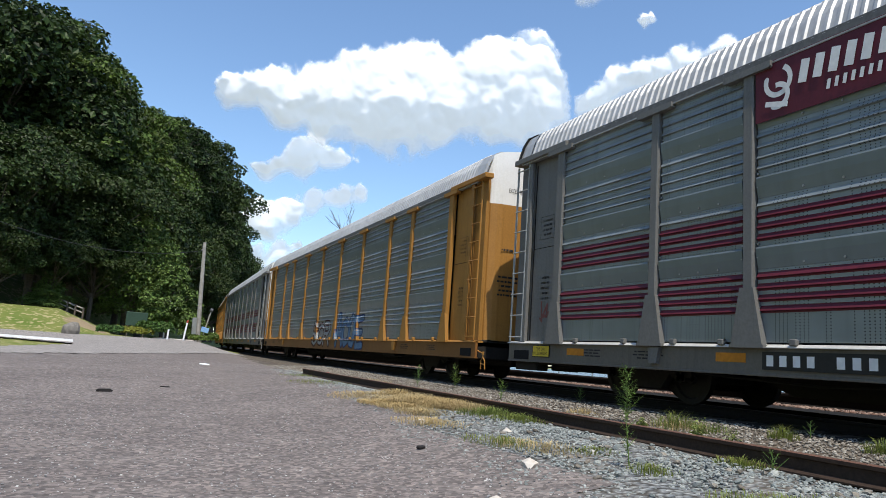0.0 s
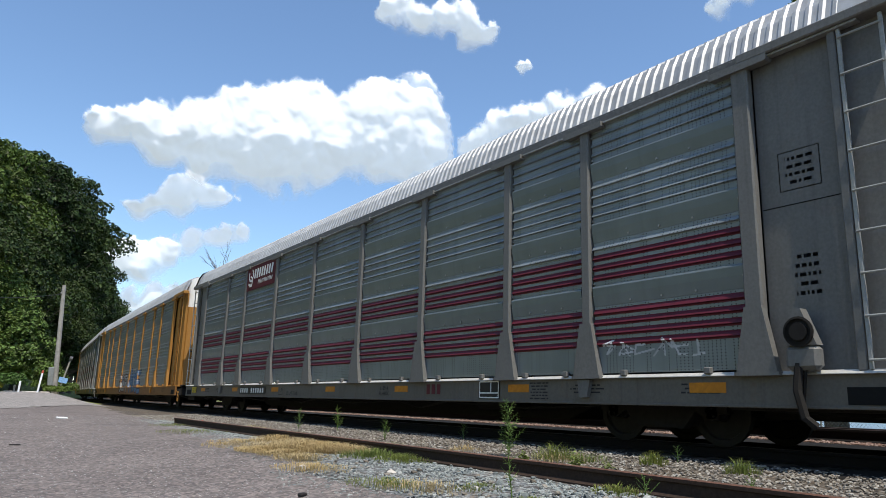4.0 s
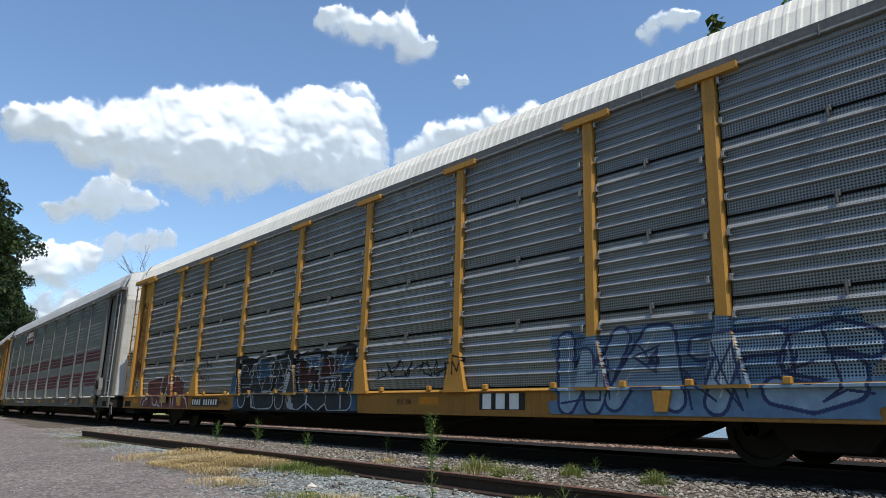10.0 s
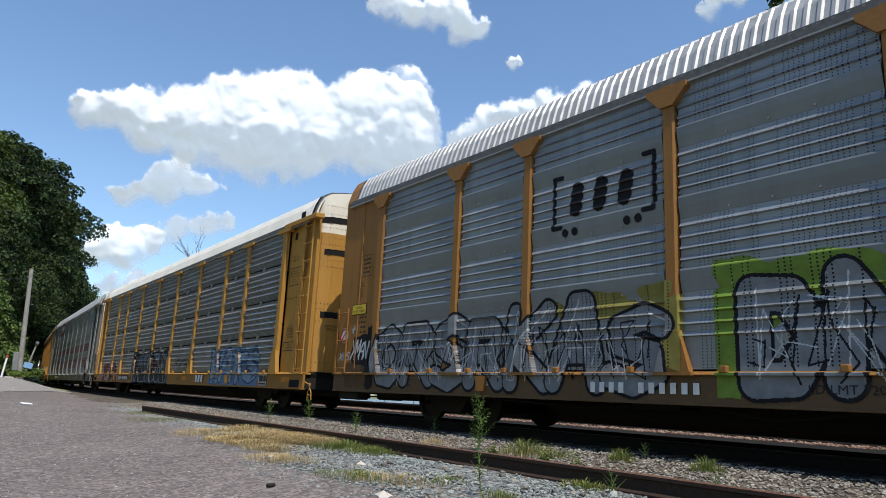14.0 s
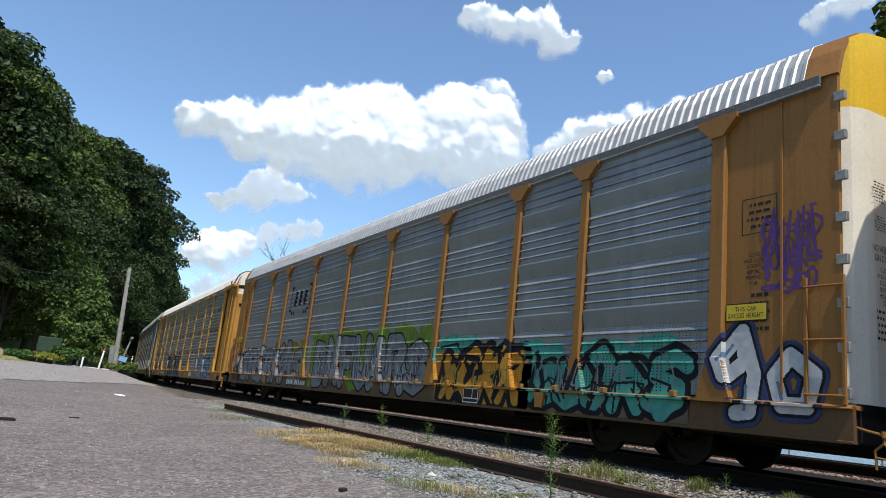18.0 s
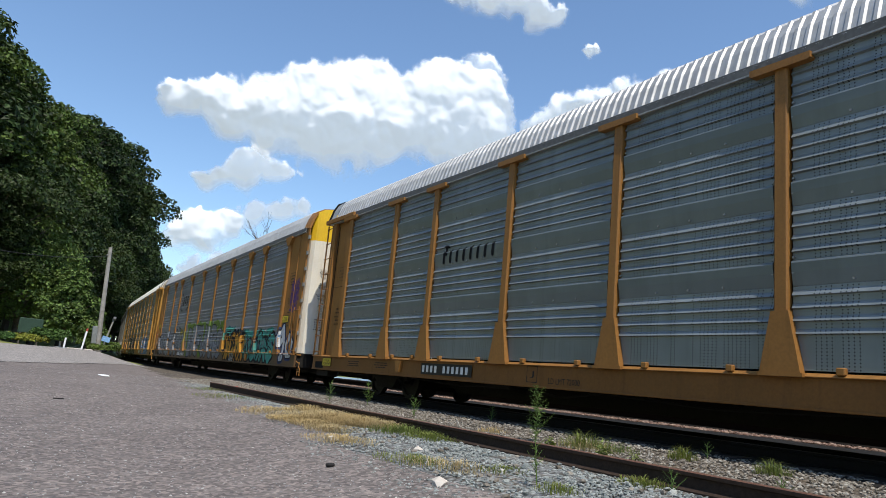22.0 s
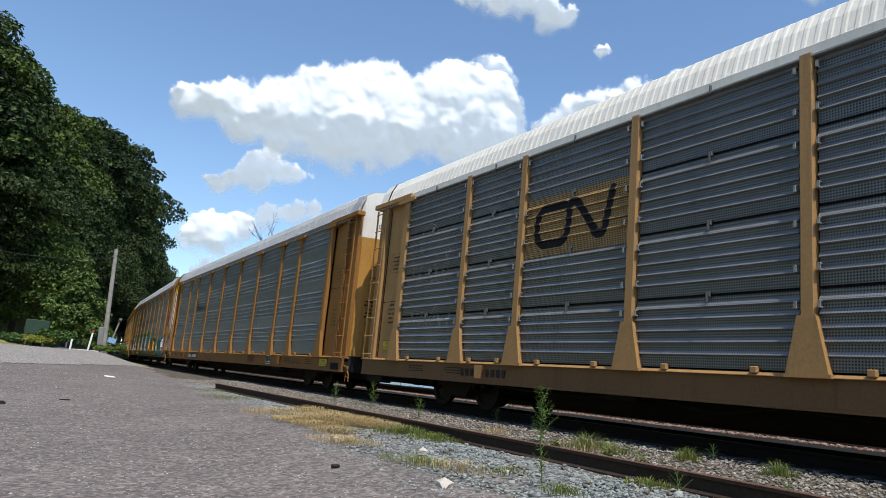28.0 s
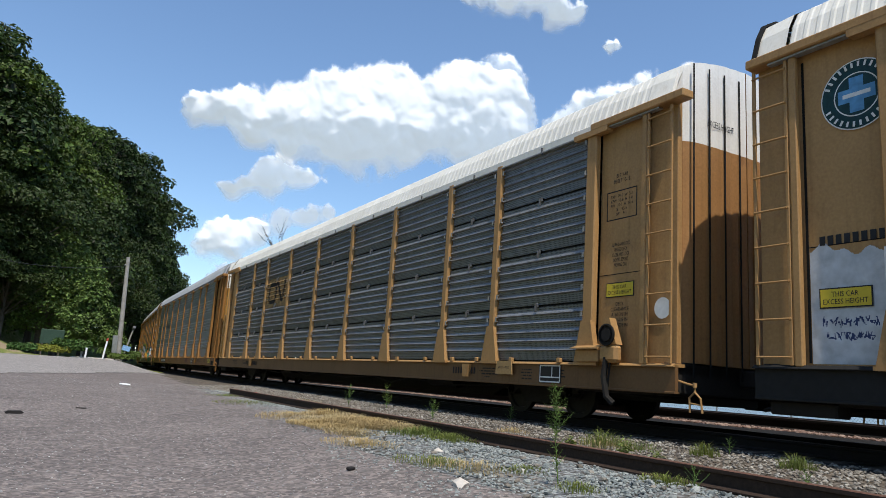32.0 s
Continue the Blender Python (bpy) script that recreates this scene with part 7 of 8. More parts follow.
lettered(CAR_D, "EXCESS\nHEIGHT\nCAR", 0, 5.15, 0.42, 0.36, INK, 0, -0.42)
for zz in (3.4, 4.85):
    part("lock_plate", cached("lock_plate", lambda: Mesh().box(-0.05, 0.05, -0.02, 0.0, -0.6, 0.6, 0, 0.01).data("lock_plate", EDGECLIP)), CAR_D, pose(-0.66, -HALF - 0.035, zz))
spray(CAR_F, "perforated", 0.7, 2.0, 5.0, 1.2, 4.4, [(scribble(61, 2.3, 4.2, 1.6, 2.2, 6), 0.016, "white"), (scribble(62, 2.2, 3.9, 2.4, 3.4, 5), 0.014, "white"), ([arc(3.0, 3.7, 0.4, 0, 330)], 0.016, "white")], "thin chalky white scrawl")


def ball(level):
    bm = bmesh.new()
    bmesh.ops.create_icosphere(bm, subdivisions=level, radius=1.0)
    bm.verts.index_update()
    v = np.array([w.co[:] for w in bm.verts])
    f = np.array([[w.index for w in q.verts] for q in bm.faces])
    bm.free()
    return v, f


# ---------------------------------------------------------------- stones, weeds, litter


def stone_shape(seed):
    r = np.random.RandomState(seed)
    v, f = ball(1)
    v = v[:12] if len(v) == 12 else v
    v = v * (1 + r.uniform(-0.35, 0.35, (len(v), 1))) * np.array((1.0, r.uniform(0.6, 0.9), r.uniform(0.35, 0.6)))
    return v, f


STONES = [stone_shape(i) for i in range(6)]


def stone_material(name, cols):
    k = Nodes(name, 0.8, 0.0, 0.25)
    g = k.n("NewGeometry")
    a = k.ramp(k.math("FRACT", k.math("ADD", g.outputs["Random Per Island"], k.random())), [(i / (len(cols) - 1), q) for i, q in enumerate(cols)])
    n = k.noise(k.coord(), 30.0, 4)
    a = k.mix(0.35, a, k.ramp(n, [(0.3, (0.2, 0.2, 0.2)), (0.7, (1, 1, 1))]), "OVERLAY")
    k.base(a)
    k.bump(n, 0.3, 0.004)
    return k.m


GREY_STONE = stone_material("blue_grey_crushed_stone", [(0.09, 0.10, 0.10), (0.16, 0.178, 0.172), (0.22, 0.238, 0.228), (0.30, 0.31, 0.29), (0.13, 0.145, 0.14)])
BROWN_STONE = stone_material("brown_ballast_stone", [(0.10, 0.085, 0.068), (0.17, 0.147, 0.12), (0.25, 0.225, 0.19), (0.14, 0.122, 0.10), (0.36, 0.34, 0.30)])


def strew(name, mat, n, where, size, label, seed, owner=None, singles=0):
    """Many small stones as one mesh; where(r) gives a place (x, y, z) or None."""
    r = random.Random(seed)
    vs, fs, k = [], [], 0
    for i in range(n):
        p = where(r)
        if p is None:
            continue
        sv, sf = STONES[i % 6]
        s = size * r.uniform(0.55, 1.35)
        a, b = r.uniform(0, math.tau), r.uniform(-0.5, 0.5)
        ca, sa, cb, sb = math.cos(a), math.sin(a), math.cos(b), math.sin(b)
        R = np.array(((ca, -sa * cb, sa * sb), (sa, ca * cb, -ca * sb), (0, sb, cb)))
        vs.append((sv * s) @ R.T + np.array(p))
        fs.append(sf + k)
        k += len(sv)
    me = bpy.data.meshes.new(name)
    me.from_pydata(np.concatenate(vs).tolist(), [], np.concatenate(fs).tolist())
    me.materials.append(mat)
    ob = new(name, me)
    return tagged(ob, label, "gravel", kind="stuff")


def in_strip(r):
    y = -2 + 26 * r.random() ** 1.5
    e = lot_edge(y)
    x = e - 0.5 + (5.75 - e + 0.5) * r.random()
    if x < e + 0.2 and r.random() < 0.6:
        return None
    if 5.2 < x < 5.4:
        return None
    return x, y, ground_z(x, y) + 0.015


def in_bed(r):
    y = -3 + 32 * r.random() ** 1.4
    x = 5.42 + 3.0 * r.random()
    d = x - TRACK_X
    z = np.interp(d, [-4.6, -4.2, -3.0, -2.0, -1.4, 0], [-0.62, -0.33, -0.29, -0.235, -0.20, -0.19])
    return x, y, max(float(z), ground_z(x, y)) + 0.012


def on_lot(r):
    y = 2.2 + 26 * r.random() ** 1.6
    x = -9 + (lot_edge(y) + 9) * r.random() ** 0.6
    return x, y, ground_z(x, y) + 0.022


strew("crushed_stone", GREY_STONE, 38000, in_strip, 0.019, "loose blue-grey crushed stone", 5)
strew("track_ballast", BROWN_STONE, 27000, in_bed, 0.022, "loose brown and grey ballast stones", 6)
def in_second(r):
    y = -2 + 34 * r.random()
    return TRACK_X + 2.5 + 1.0 * r.random(), y, -0.01


strew("second_track_stones", stone_material("rust_stained_stone", [(0.10, 0.055, 0.04), (0.20, 0.125, 0.10), (0.30, 0.22, 0.18), (0.05, 0.03, 0.025)]), 5000, in_second, 0.034, "loose rust-stained stones of the second track", 8)
strew("lot_grit", stone_material("pale_grit", [(0.20, 0.195, 0.19), (0.34, 0.33, 0.32), (0.12, 0.12, 0.125), (0.45, 0.44, 0.42)]), 16000, on_lot, 0.010, "grit scattered over the asphalt", 7)
pile = thing("loose_stones", "larger loose stones along the edge of the crushed stone", "stones")
single = []
for i, (v, f) in enumerate(STONES):
    me = bpy.data.meshes.new("stone")
    me.from_pydata((v * 0.036).tolist(), [], f.tolist())
    me.materials.append(GREY_STONE if i % 3 else BROWN_STONE)
    single.append(me)
r = random.Random(12)
for i in range(240):
    y = 2.6 + 9.5 * r.random() ** 1.3
    x = lot_edge(y) + 0.1 + (5.1 - lot_edge(y)) * r.random()
    part("stone", single[i % 6], pile, pose(x, y, ground_z(x, y) + 0.03, r.uniform(-25, 25), r.uniform(-25, 25), r.uniform(0, 360)))

PALE = plain("pale_limestone", (0.55, 0.50, 0.44), 0.8, 0, 0.15)
for x, y, s, sq in ((3.43, 5.40, 0.13, 0.35), (4.23, 7.17, 0.07, 0.5), (2.66, 4.60, 0.09, 0.4), (3.74, 8.5, 0.10, 0.5), (3.05, 4.2, 0.05, 0.5), (2.3, 4.4, 0.04, 0.5), (1.6, 4.2, 0.035, 0.5)):
    v, f = STONES[int(s * 100) % 6]
    me = bpy.data.meshes.new("rock")
    me.from_pydata((v * np.array((s, s, s * sq / 0.45))).tolist(), [], f.tolist())
    me.materials.append(PALE)
    thing("rock", "pale flat stone lying on the gravel", "stone", pose(x, y, ground_z(x, y) + s * 0.2, 0, 0, x * 77), data=me)

WHITEP = plain("white_litter", (0.80, 0.80, 0.80), 0.6, 0, 0.06)
m = Mesh().box(-0.14, 0.14, -0.13, 0.13, 0.0, 0.05, 0, 0.02)
thing("litter", "crumpled white paper litter on the asphalt", "litter", pose(2.88, 24.5, ground_z(2.88, 24.5) + 0.02, 3, 2, 15), data=m.data("litter", WHITEP))
DARKW = plain("dark_wood_scrap", (0.02, 0.018, 0.018), 0.8)
m = Mesh().prism([(-0.13, 0), (0.12, 0), (0.15, 0.03), (0.1, 0.06), (-0.1, 0.055), (-0.15, 0.03)], "y", -0.05, 0.05)
thing("scrap", "dark piece of scrap lying on the asphalt", "scrap", pose(0.01, 15.04, ground_z(0.01, 15.04) + 0.02, 0, 0, 4), data=m.data("scrap", DARKW))
m = Mesh().prism([(-0.1, 0), (0.1, 0), (0.09, 0.02), (-0.1, 0.018)], "y", -0.03, 0.03)
thing("scrap", "thin dark stick lying on the asphalt", "scrap", pose(1.18, 16.44, ground_z(1.18, 16.44) + 0.02, 0, 0, -6), data=m.data("scrap", DARKW))
m = Mesh().box(-0.05, 0.05, -0.03, 0.03, 0, 0.035, 0, 0.012)
thing("scrap", "small black lump on the asphalt", "scrap", pose(3.01, 6.80, ground_z(3.01, 6.8) + 0.02, 0, 0, 30), data=m.data("scrap", DARKW))
m = Mesh().box(-0.1, 0.1, -0.06, 0.06, 0, 0.09, 0, 0.03)
thing("litter", "small red scrap beside the rail end", "litter", pose(6.1, 21.3, -0.30, 0, 0, 20), data=m.data("red_scrap", plain("red_plastic", (0.5, 0.05, 0.04), 0.5)))

WEED = leafy("weed_green", (0.095, 0.16, 0.04), 0.5)
GRASS = leafy("fresh_grass", (0.15, 0.19, 0.05), 0.45)
STRAW = leafy("dry_straw_grass", (0.46, 0.37, 0.21), 0.3)


def blades(n, spread, height, seed, mat, name="grass_blades", lay=0.6, wide=0.0022):
    """Bent tapering blades, thickest in the middle of the tuft."""
    r = np.random.RandomState(seed)
    v, f = [], []
    for i in range(n):
        a, rr = r.uniform(0, math.tau), spread * r.uniform() ** 0.75
        x, y = rr * math.cos(a), rr * math.sin(a) * 1.25
        h = height * r.uniform(0.35, 1.15) * (1.15 - 0.6 * rr / spread)
        b = a + r.normal() * 0.9
        l = h * lay * r.uniform(0.3, 1.3)
        w = wide * r.uniform(0.7, 1.5)
        px, py = -math.sin(b) * w, math.cos(b) * w
        k = len(v)
        dx, dy = math.cos(b) * l, math.sin(b) * l
        v += [(x - px, y - py, -0.01), (x + px, y + py, -0.01), (x + dx * .3 + px, y + dy * .3 + py, h * .6), (x + dx * .3 - px, y + dy * .3 - py, h * .6), (x + dx, y + dy, h * max(0.25, 1 - 0.3 * lay))]
        f += [(k, k + 1, k + 2, k + 3), (k + 3, k + 2, k + 4)]
    me = bpy.data.meshes.new(name)
    me.from_pydata(v, [], f)
    me.materials.append(mat)
    return me


def weed(h, seed, leaf):
    """A stalk with rising side shoots, all set with narrow leaves."""
    r = random.Random(seed)
    m = Mesh()

    def shoot(p, d, l, thick, lf):
        e = p + d * l
        m.tube(p, e, thick, 5, 0, thick * 0.4)
        n = max(5, int(l * 75))
        for i in range(n):
            t = 0.12 + 0.88 * (i + 1) / n
            a = i * 2.4 + r.uniform(-0.4, 0.4)
            side = d.orthogonal().normalized()
            o = (Matrix.Rotation(a, 3, d) @ side)
            q0 = p.lerp(e, t)
            ll = lf * (1.15 - 0.75 * t) * r.uniform(0.7, 1.25)
            tip = q0 + o * ll + d * ll * 0.55 - Vector((0, 0, ll * 0.15))
            mid = q0 + o * ll * 0.5 + d * ll * 0.38
            wv = d.cross(o).normalized() * ll * 0.10
            m.add([tuple(q0), tuple(mid + wv), tuple(tip), tuple(mid - wv)], [(0, 1, 2, 3)])

    lean = Vector((r.uniform(-.08, .08), r.uniform(-.08, .08), 1)).normalized()
    shoot(Vector((0, 0, -0.01)), lean, h, 0.006, leaf * 0.5)
    n = int(6 + h * 13)
    for i in range(n):
        t = 0.15 + 0.75 * i / n
        a = i * 2.4
        d = (Vector((math.cos(a), math.sin(a), 0)) * 0.75 + Vector((0, 0, 0.8))).normalized()
        shoot(lean * (h * t), d, leaf * (1.25 - t) * r.uniform(0.7, 1.1) + 0.03, 0.003, leaf * 0.26)
    return m.data("stalk", WEED, fix=False)


def leafy_weed(h, seed):
    """A low weed with broad pointed leaves in whorls up several stems."""
    r = random.Random(seed)
    m = Mesh()
    for k in range(5):
        a = k * 1.3 + r.uniform(0, 0.5)
        d = (Vector((math.cos(a), math.sin(a), 0)) * (0.25 if k else 0.02) + Vector((0, 0, 1))).normalized()
        l = h * r.uniform(0.7, 1.0)
        m.tube((0, 0, -0.01), tuple(d * l), 0.004, 5, 0, 0.002)
        for i in range(11):
            t, b = 0.2 + 0.8 * i / 10, i * 2.4 + k
            o = Vector((math.cos(b), math.sin(b), r.uniform(0.0, 0.5))).normalized()
            q, ll = d * l * t, 0.11 * (1.2 - 0.6 * t)
            w = o.cross(Vector((0, 0, 1))).normalized() * ll * 0.2
            m.add([tuple(q), tuple(q + o * ll * 0.45 + w + Vector((0, 0, 0.01))), tuple(q + o * ll - Vector((0, 0, 0.015))), tuple(q + o * ll * 0.45 - w + Vector((0, 0, 0.01)))], [(0, 1, 2, 3)])
    return m.data("stalk", GRASS, fix=False)


for x, y, h, lf, sd in ((6.75, 8.1, 0.85, 0.30, 1), (4.05, 4.83, 0.50, 0.13, 2), (8.1, 11.1, 0.32, 0.14, 4), (7.0, 16.3, 0.55, 0.20, 5), (6.9, 12.0, 0.42, 0.2, 6), (7.4, 15.0, 0.6, 0.22, 7), (5.0, 4.2, 0.2, 0.12, 8), (7.9, 6.1, 0.22, 0.1, 9), (5.6, 3.6, 0.25, 0.12, 10)):
    w = thing("weed", "green weed with narrow leaves beside the rail" if h < 0.6 else "tall feathery green weed beside the rail", "weed", pose(x, y, max(ground_z(x, y), -0.33), 0, 0, sd * 40), "weeds along the siding")
    part("stalk", weed(h, sd, lf), w)
for x, y, h, sd in ((5.52, 5.55, 0.34, 3), (5.62, 5.2, 0.24, 11), (6.3, 7.3, 0.2, 12)):
    w = thing("weed", "low bright green weed with broad pointed leaves", "weed", pose(x, y, max(ground_z(x, y), -0.33), 0, 0, sd * 40), "weeds along the siding")
    part("stalk", leafy_weed(h, sd), w)

for x, y, n, sp, h, mat, sd in ((7.03, 7.44, 420, 0.30, 0.28, GRASS, 1), (7.1, 6.9, 260, 0.28, 0.18, GRASS, 2), (7.46, 6.13, 300, 0.16, 0.2, GRASS, 3), (7.45, 4.9, 300, 0.18, 0.2, GRASS, 4), (5.0, 8.9, 1500, 0.5, 0.16, GRASS, 5), (5.05, 8.2, 900, 0.4, 0.13, GRASS, 6),
                                (3.95, 3.2, 900, 0.45, 0.10, GRASS, 7), (4.4, 2.9, 900, 0.45, 0.10, GRASS, 8), (4.6, 2.5, 800, 0.4, 0.10, GRASS, 9), (5.1, 4.6, 420, 0.25, 0.12, GRASS, 10), (4.0, 6.0, 700, 0.5, 0.07, STRAW, 11), (3.75, 6.4, 500, 0.45, 0.06, GRASS, 12), (3.74, 8.2, 700, 0.5, 0.07, STRAW, 13),
                                (6.2, 10.5, 420, 0.3, 0.14, GRASS, 14), (6.0, 14.0, 420, 0.4, 0.16, GRASS, 15), (6.3, 17.5, 420, 0.5, 0.18, STRAW, 16), (4.3, 5.6, 300, 0.25, 0.09, GRASS, 17), (6.9, 9.4, 300, 0.25, 0.14, STRAW, 18), (4.2, 12.4, 600, 0.6, 0.08, STRAW, 19), (4.6, 16.5, 700, 0.8, 0.1, GRASS, 20), (4.1, 4.6, 260, 0.2, 0.09, GRASS, 21), (7.0, 7.3, 300, 0.5, 0.16, STRAW, 22), (4.9, 19.6, 500, 0.6, 0.1, GRASS, 23)):
    g = thing("grass_tuft", "tuft of dry straw-coloured grass" if mat is STRAW else "tuft of green grass in the gravel", "grass", pose(x, y, max(ground_z(x, y), -0.36)), "grass tufts")
    part("grass_clump", blades(n, sp, h, sd, mat), g)["kind"] = "stuff"
for i, (x, y, n, sp) in enumerate(((4.75, 10.8, 1300, 0.5), (4.92, 10.1, 1500, 0.45), (4.6, 11.6, 600, 0.5), (4.4, 12.8, 300, 0.5), (5.0, 9.6, 600, 0.35), (4.3, 10.2, 1000, 0.45), (4.25, 11.0, 900, 0.45), (4.2, 9.4, 450, 0.4), (5.0, 11.5, 800, 0.4), (5.0, 12.6, 500, 0.4), (4.95, 10.5, 900, 0.3))):
    g = thing("dry_grass_mat", "flattened mat of dead yellow grass against the siding rail", "dry grass", pose(x, y, max(ground_z(x, y), -0.36) + 0.005), "dry grass")
    part("straw", blades(int(n * 1.9), sp * 1.15, 0.20 if x > 4.7 else 0.11, 60 + i, STRAW, lay=1.5, wide=0.0026), g)["kind"] = "stuff"

# ---------------------------------------------------------------- beyond the lot
PALEW = plain("weathered_pole_wood", (0.30, 0.28, 0.25), 0.85, 0, 0.25, 4)


def at(bx, y, dz=0.0):
    return bx * y, y, ground_z(bx * y, y) + dz


x, y, z = at(0.1052, 58.5)
pole = thing("utility_pole", "weathered grey wooden utility pole leaning slightly", "utility pole", pose(x, y, z - 0.3, 0, -2.6, 0))
part("shaft", Mesh().tube((0, 0, 0), (0, 0, 8.2), 0.19, 14, 0, 0.13).data("shaft", PALEW), pole)
part("meter_box", Mesh().box(-0.5, -0.14, -0.2, 0.1, 0.9, 2.2, 0, 0.03).data("meter_box", plain("grey_box", (0.22, 0.23, 0.22), 0.6)), pole)
part("insulator", Mesh().lathe([(0.0, 0), (0.06, 0), (0.05, 0.06), (0.07, 0.1), (0.03, 0.16), (0.0, 0.17)], (-0.16, 0, 7.5), "z", 10).data("insulator", CLIP), pole)
top = Vector((x - 0.33, y, z + 7.25))
WIRE = plain("black_wire", (0.02, 0.02, 0.02), 0.6)
end = Vector((-16.0, 40.0, 10.2))
m = Mesh()
pts = [tuple(top.lerp(end, t / 24) + Vector((0, 0, -2.6 * 4 * (t / 24) * (1 - t / 24)))) for t in range(25)]
m.path(pts, 0.022, 5)
thing("power_line", "black overhead wire slung from the utility pole", "cable", data=m.data("power_line", WIRE))
x, y, z = at(0.1088, 60.0)
s = thing("leaning_signal_post", "grey leaning post with a small blue sign and lamp head", "post", pose(x, y, z, 0, 12, 0))
part("shaft", Mesh().tube((0, 0, 0), (0, 0, 2.7), 0.06, 8).data("shaft", PALEW), s)
part("sign", Mesh().box(-0.3, 0.3, -0.09, -0.06, 0.9, 1.3, 0, 0.01).data("sign", plain("light_blue_sign", (0.25, 0.45, 0.75), 0.5)), s)
part("lamp_head", Mesh().lathe([(0, -0.1), (0.16, -0.1), (0.17, 0.1), (0, 0.12)], (0, 0, 2.75), "x", 12).data("lamp_head", CLIP), s)
for bx, y, h, lean, lab in ((0.0868, 56.5, 1.35, 6, "white marker post with a red top"), (0.0668, 55.5, 0.75, 2, "short white bollard post"), (0.062, 57.5, 0.5, 0, "short white stake by the road")):
    x, y, z = at(bx, y)
    p = thing("marker_post", lab, "post", pose(x, y, z, 0, lean, 0), "marker posts")
    part("shaft", Mesh().box(-0.06, 0.06, -0.05, 0.05, 0, h, 0, 0.02).data("shaft", WHITEP), p)
    if h > 1:
        part("cap", Mesh().box(-0.065, 0.065, -0.055, 0.055, h, h + 0.2, 0, 0.02).data("cap", plain("red_cap", (0.45, 0.10, 0.06), 0.5)), p)
HEDGE = leafy("clipped_hedge_leaves", (0.055, 0.11, 0.025))
FLOWER = leafy("yellow_green_groundcover", (0.17, 0.19, 0.03))
for bx, y, w, h, mat, lab in ((-0.002, 56.0, 1.5, 0.75, HEDGE, "low dark green shrub"), (0.022, 56.5, 2.6, 0.75, FLOWER, "low yellow-green shrub bed"), (0.05, 56.8, 2.3, 1.25, HEDGE, "clipped dark green hedge bush"), (0.115, 60.5, 1.7, 1.0, LEAF_LIGHT, "low green shrub by the pole"), (0.105, 57.5, 1.2, 0.5, LEAF_LIGHT, "clump of green weeds at the pole foot")):
    x, y, z = at(bx, y)
    b = thing("shrub", lab, "shrub", pose(x, y, z), "roadside shrubs")
    lobes = [((w * (i / 4 - 0.5) * 0.8, 0.1 * (-1) ** i, h * 0.5), (w * 0.22, 0.6, h * 0.55)) for i in range(5)]
    part("leaves", leaves_mesh("leaves", lobes, 1500, 0.14, mat, int(w * 100)), b)
x, y, z = at(0.027, 62.0)
s = thing("notice_board", "dark green notice board on posts", "sign", pose(x, y, z + 0.3))
part("board", Mesh().box(-0.8, 0.8, -0.05, 0.05, 0.6, 1.7, 0, 0.03).data("board", plain("dark_green_board", (0.03, 0.06, 0.04), 0.6)), s)
for q in (-0.6, 0.6):
    part("leg", Mesh().box(q - 0.05, q + 0.05, -0.05, 0.05, -0.3, 0.6, 0, 0.01).data("leg", BARK), s)
x, y, z = at(-0.046, 53.0)
v, f = ball(2)
me = bpy.data.meshes.new("boulder")
me.from_pydata([(p[0] * 0.6 * (1 + 0.2 * noise.noise(Vector(p) * 1.5)), p[1] * 0.5, p[2] * 0.6 * (1 + 0.25 * noise.noise(Vector(p) * 2))) for p in v], [], f.tolist())
me.materials.append(plain("grey_boulder", (0.18, 0.165, 0.145), 0.9, 0, 0.3, 5, 0.5))
thing("boulder", "grey boulder at the foot of the grass bank", "boulder", pose(x, y, z + 0.25), data=me)
x, y, z = at(0.075, 57.2)
thing("kerb_island", "pale concrete kerb stone by the road edge", "kerb", pose(x, y, z - 0.02, 0, 0, 5), data=Mesh().box(-1.4, 1.4, -0.4, 0.4, 0, 0.12, 0, 0.04).data("kerb", PALE))
m = Mesh()
f0, f1 = Vector(at(-0.064, 66.0, 0.0)), Vector(at(-0.036, 66.0, 0.0))
fence = thing("wooden_fence", "low dark wooden rail fence at the edge of the woods", "fence")
for i in range(4):
    p = f0.lerp(f1, i / 3)
    part("post", Mesh().box(p.x - 0.07, p.x + 0.07, p.y - 0.07, p.y + 0.07, p.z - 0.2, p.z + 0.9, 0, 0.015).data("post", BARK), fence)
for dz in (0.45, 0.8):
    part("rail", Mesh().tube(f0 + Vector((0, 0, dz)), f1 + Vector((0, 0, dz)), 0.06, 8).data("rail", PALEW), fence)
m = Mesh()
a, b = Vector((-14.0, 45.5, 0)), Vector((-1.7, 40.0, 0))
rows = []
for i in range(25):
    p = a.lerp(b, i / 24)
    z = ground_z(p.x, p.y)
    rows.append([(p.x, p.y - 0.10, z - 0.1), (p.x, p.y - 0.08, z + 0.15), (p.x, p.y + 0.08, z + 0.15), (p.x, p.y + 0.10, z - 0.1)])
m.strip(rows)
tagged(new("road_kerb", m.data("road_kerb", WHITEP)), "low white-painted kerb along the road edge", "kerb", kind="structure")

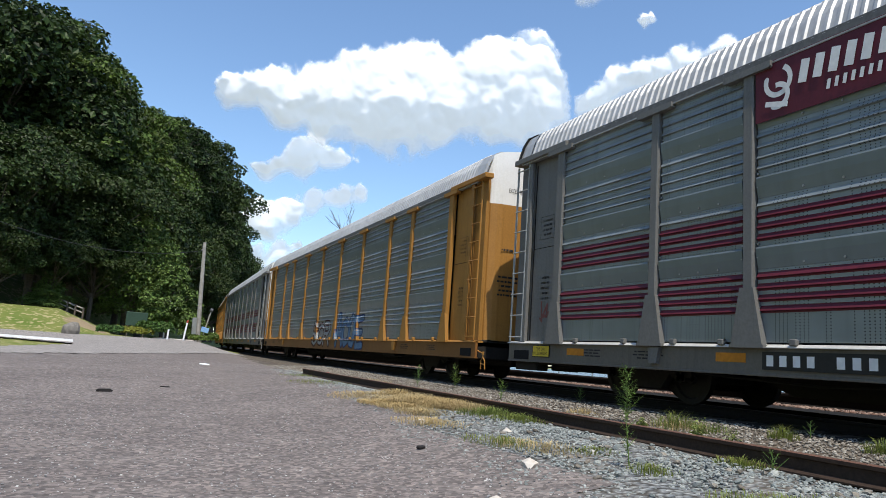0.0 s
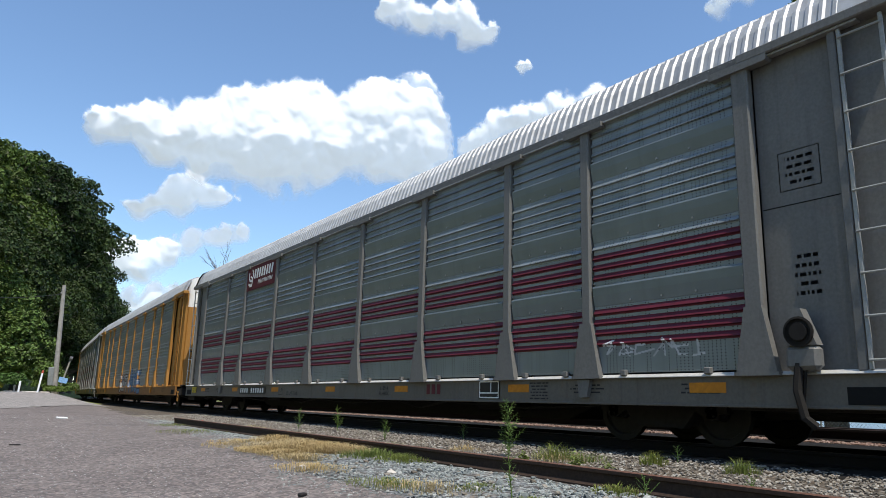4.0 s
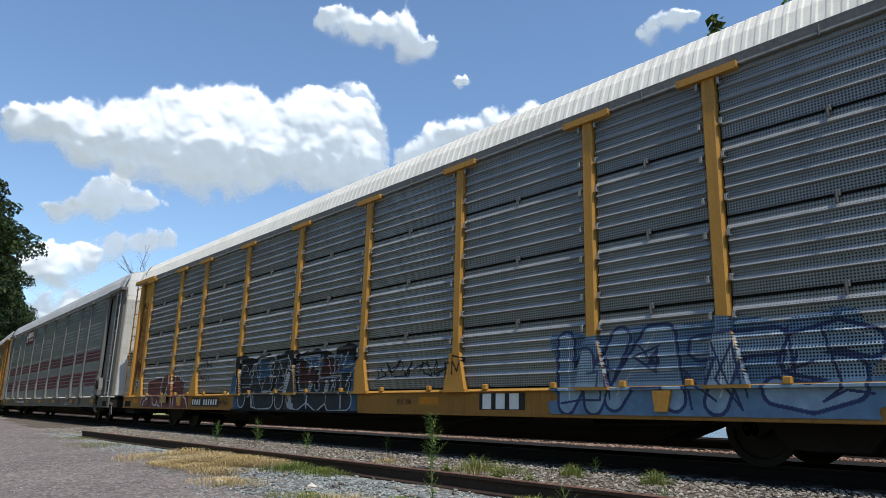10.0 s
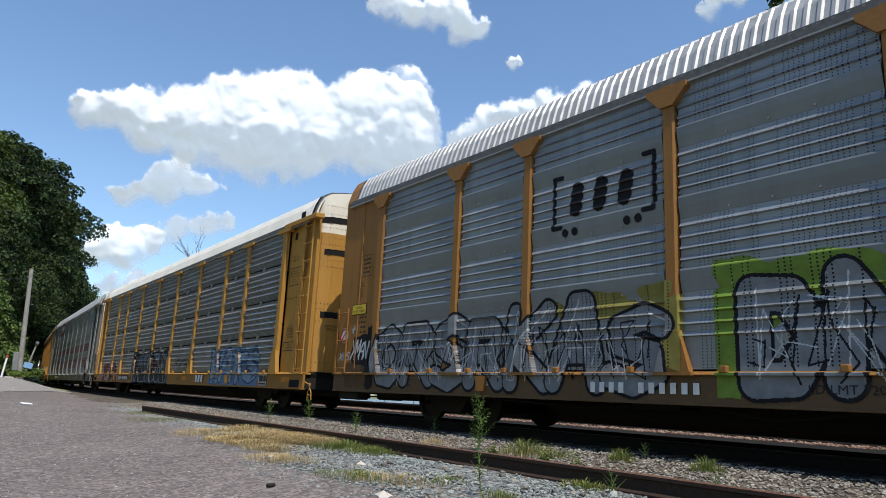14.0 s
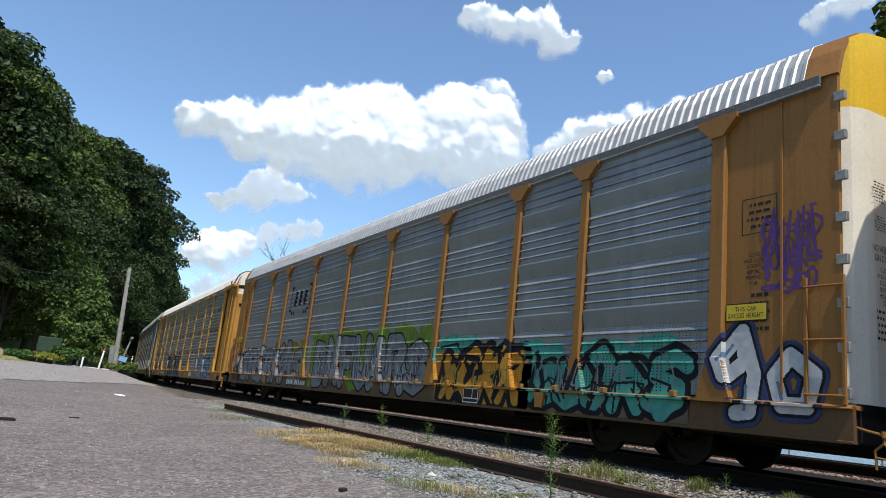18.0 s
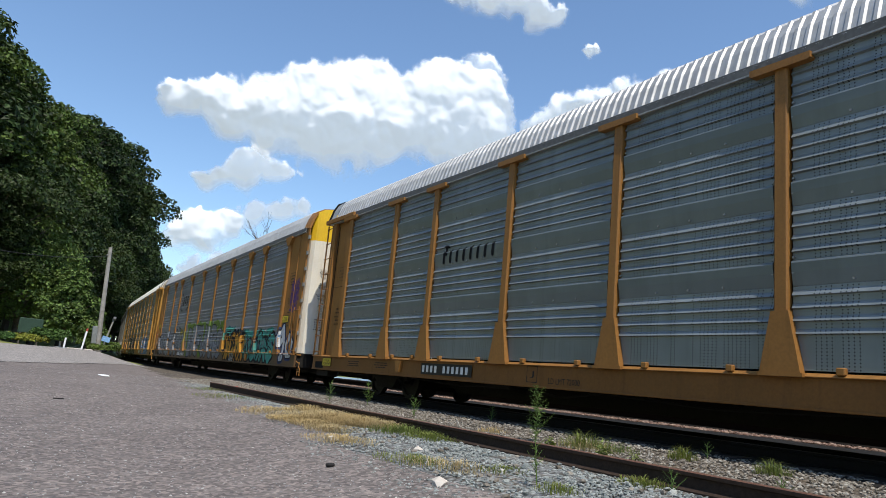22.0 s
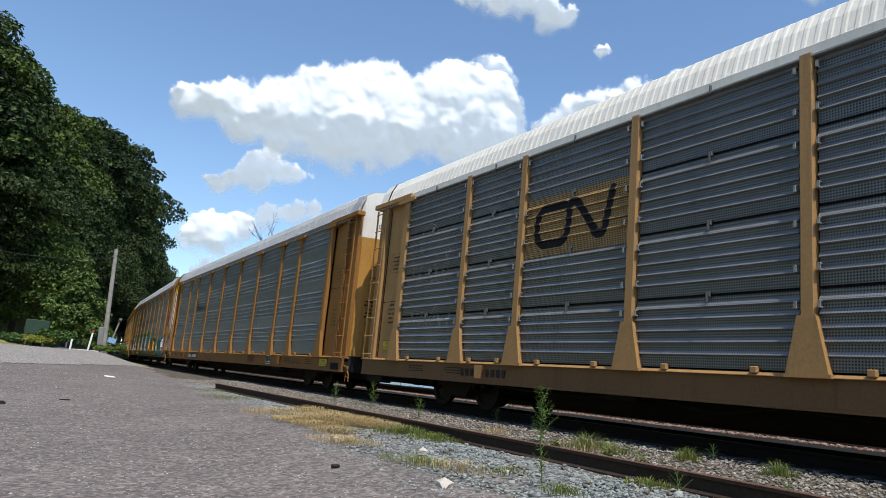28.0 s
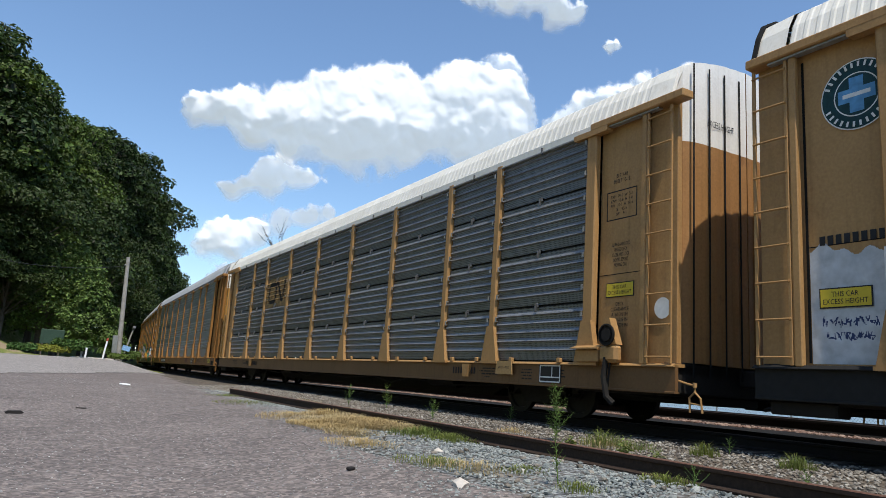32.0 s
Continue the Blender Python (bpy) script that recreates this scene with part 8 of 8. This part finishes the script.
# trees by the road and across the track
CONE = tree_data(41, 8, 2.6, LEAF_LIGHT, 9000, 0.20, True)
x, y, z = at(0.066, 64.0)
tree(CONE, x, y, z, 7.4, "bushy light green young tree beside the pole", 8.0, 0.5, 1.15, "roadside trees")
x, y, z = at(0.098, 70.0)
tree(CONE, x, y, z, 3.6, "green bush behind the utility pole", 8.0, 1.5, 1.3, "roadside trees")
x, y, z = at(-0.078, 67.0)
tree(CONE, x, y, z - 0.4, 3.4, "rounded dark green bush at the wood's edge", 8.0, 2.5, 1.9, "roadside trees")
ACROSS = tree_data(52, 20, 5.5, LEAF_BRIGHT, 30000, 0.19)
for x, y, h in ((25.0, 8.4, 16.5), (26.0, 4.6, 16.0), (28.0, 0.0, 16.0)):
    tree(ACROSS, x, y, -2.6, h + 2.6, "broadleaf tree with bright green leaves across the track", 20, x, 0.62, "trees across the track")
THIN = tree_data(47, 18, 0.8, LEAF_MID, 900, 0.30, True)
tree(THIN, 24.0, 12.2, -2.4, 19.3, "slender tree whose green tip shows over the train", 18.0, 0.3, 1.0, "trees across the track")
m = Mesh()
r = random.Random(4)
def branch(p, d, l, w, depth):
    e = p + d * l
    m.tube(p, e, w, 5, 0, w * 0.6)
    if depth:
        for _ in range(3):
            n = (d + Vector((r.uniform(-.55, .55), r.uniform(-.55, .55), r.uniform(0, .4)))).normalized()
            branch(p.lerp(e, r.uniform(0.55, 1.0)), n, l * r.uniform(0.5, 0.75), w * 0.55, depth - 1)
branch(Vector((0, 0, 0)), Vector((0, 0, 1)), 8.5, 0.16, 4)
bare = m.data("bare_limbs", BARK)
for x, y, h in ((20.3, 63.0, 0.88), (19.2, 66.0, 0.72)):
    t = thing("bare_tree", "bare dead tree whose twigs show over the train", "tree", group="trees across the track")
    t.matrix_basis = Matrix.LocRotScale((x, y, -0.5), Euler((0, 0, x)), (h, h, h))
    part("trunk", bare, t)

# ---------------------------------------------------------------- chain-link fence and shore behind the track
STEELP = plain("galvanised_fence", (0.32, 0.33, 0.33), 0.5, 0.5)
fence = thing("chain_link_fence", "grey chain-link fence between the track and the river", "fence")
y0, y1, fx, z0, z1 = -6.0, 48.0, 22.6, -0.75, 1.0
post = Mesh().tube((0, 0, z0 - 0.2), (0, 0, z1 + 0.05), 0.03, 8).data("post", STEELP)
for i in range(19):
    part("post", post, fence, pose(fx, y0 + i * 3.0, 0))
for z in (z1, z0 + 0.05):
    part("rail", Mesh().tube((fx, y0, z), (fx, y1, z), 0.02, 6).data("rail", STEELP), fence)
m = Mesh()
h = z1 - z0
n = int((y1 - y0) / 0.11)
for i in range(n):
    y = y0 + i * 0.11
    for sg in (1, -1):
        ya, yb = y, y + sg * h
        m.add([(fx + 0.01 * sg, ya, z0), (fx + 0.01 * sg, ya + 0.009, z0), (fx + 0.01 * sg, yb + 0.009, z1), (fx + 0.01 * sg, yb, z1)], [(0, 1, 2, 3)])
part("wire_mesh", m.data("wire_mesh", STEELP, fix=False), fence)["kind"] = "stuff"
r = random.Random(9)
for i in range(9):
    y = 2.0 + i * 5.2 + r.uniform(-1, 1)
    b = thing("bush", "low green bush on the river bank", "shrub", pose(24.6 + r.uniform(-0.5, 1.0), y, -2.0), "river bank bushes")
    w = r.uniform(1.2, 2.4)
    lobes = [((r.uniform(-.6, .6) * w, r.uniform(-.6, .6) * w, 0.9), (w * 0.5, w * 0.5, 0.9)) for _ in range(5)]
    part("leaves", leaves_mesh("leaves", lobes, 900, 0.2, LEAF_MID, i + 80), b)

# ---------------------------------------------------------------- what moves
SPEED, ROLL = 4.208, 0.42


def motions():
    """The train rolls away along the track; its wheels turn with it."""
    for car, front_s in CARS:
        rows = []
        for i in range(33):
            gain = 0.055 * max(0, i - 29) ** 2  # the train gathers speed at the end
            x, y, a = on_track(front_s + SPEED * i + gain - HALF)
            rows.append((float(i), pose(x, y, 0, 0, 0, -math.degrees(a))))
        walk(car, rows)
    turn = math.degrees(SPEED / ROLL)
    for w in WHEELS:
        place = w.matrix_basis.translation.copy()
        walk(w, [(i * 4 / 30, pose(*place, -turn * i * 4 / 30 % 360 - 0.0)) for i in range(241)])
    for cloud in CLOUDS:
        walk(cloud, [(0.0, pose(0, 0, 0, 0, 0, 0.69)), (32.0, pose(0, 0, 0, 0, 0, -2.14))])


motions()
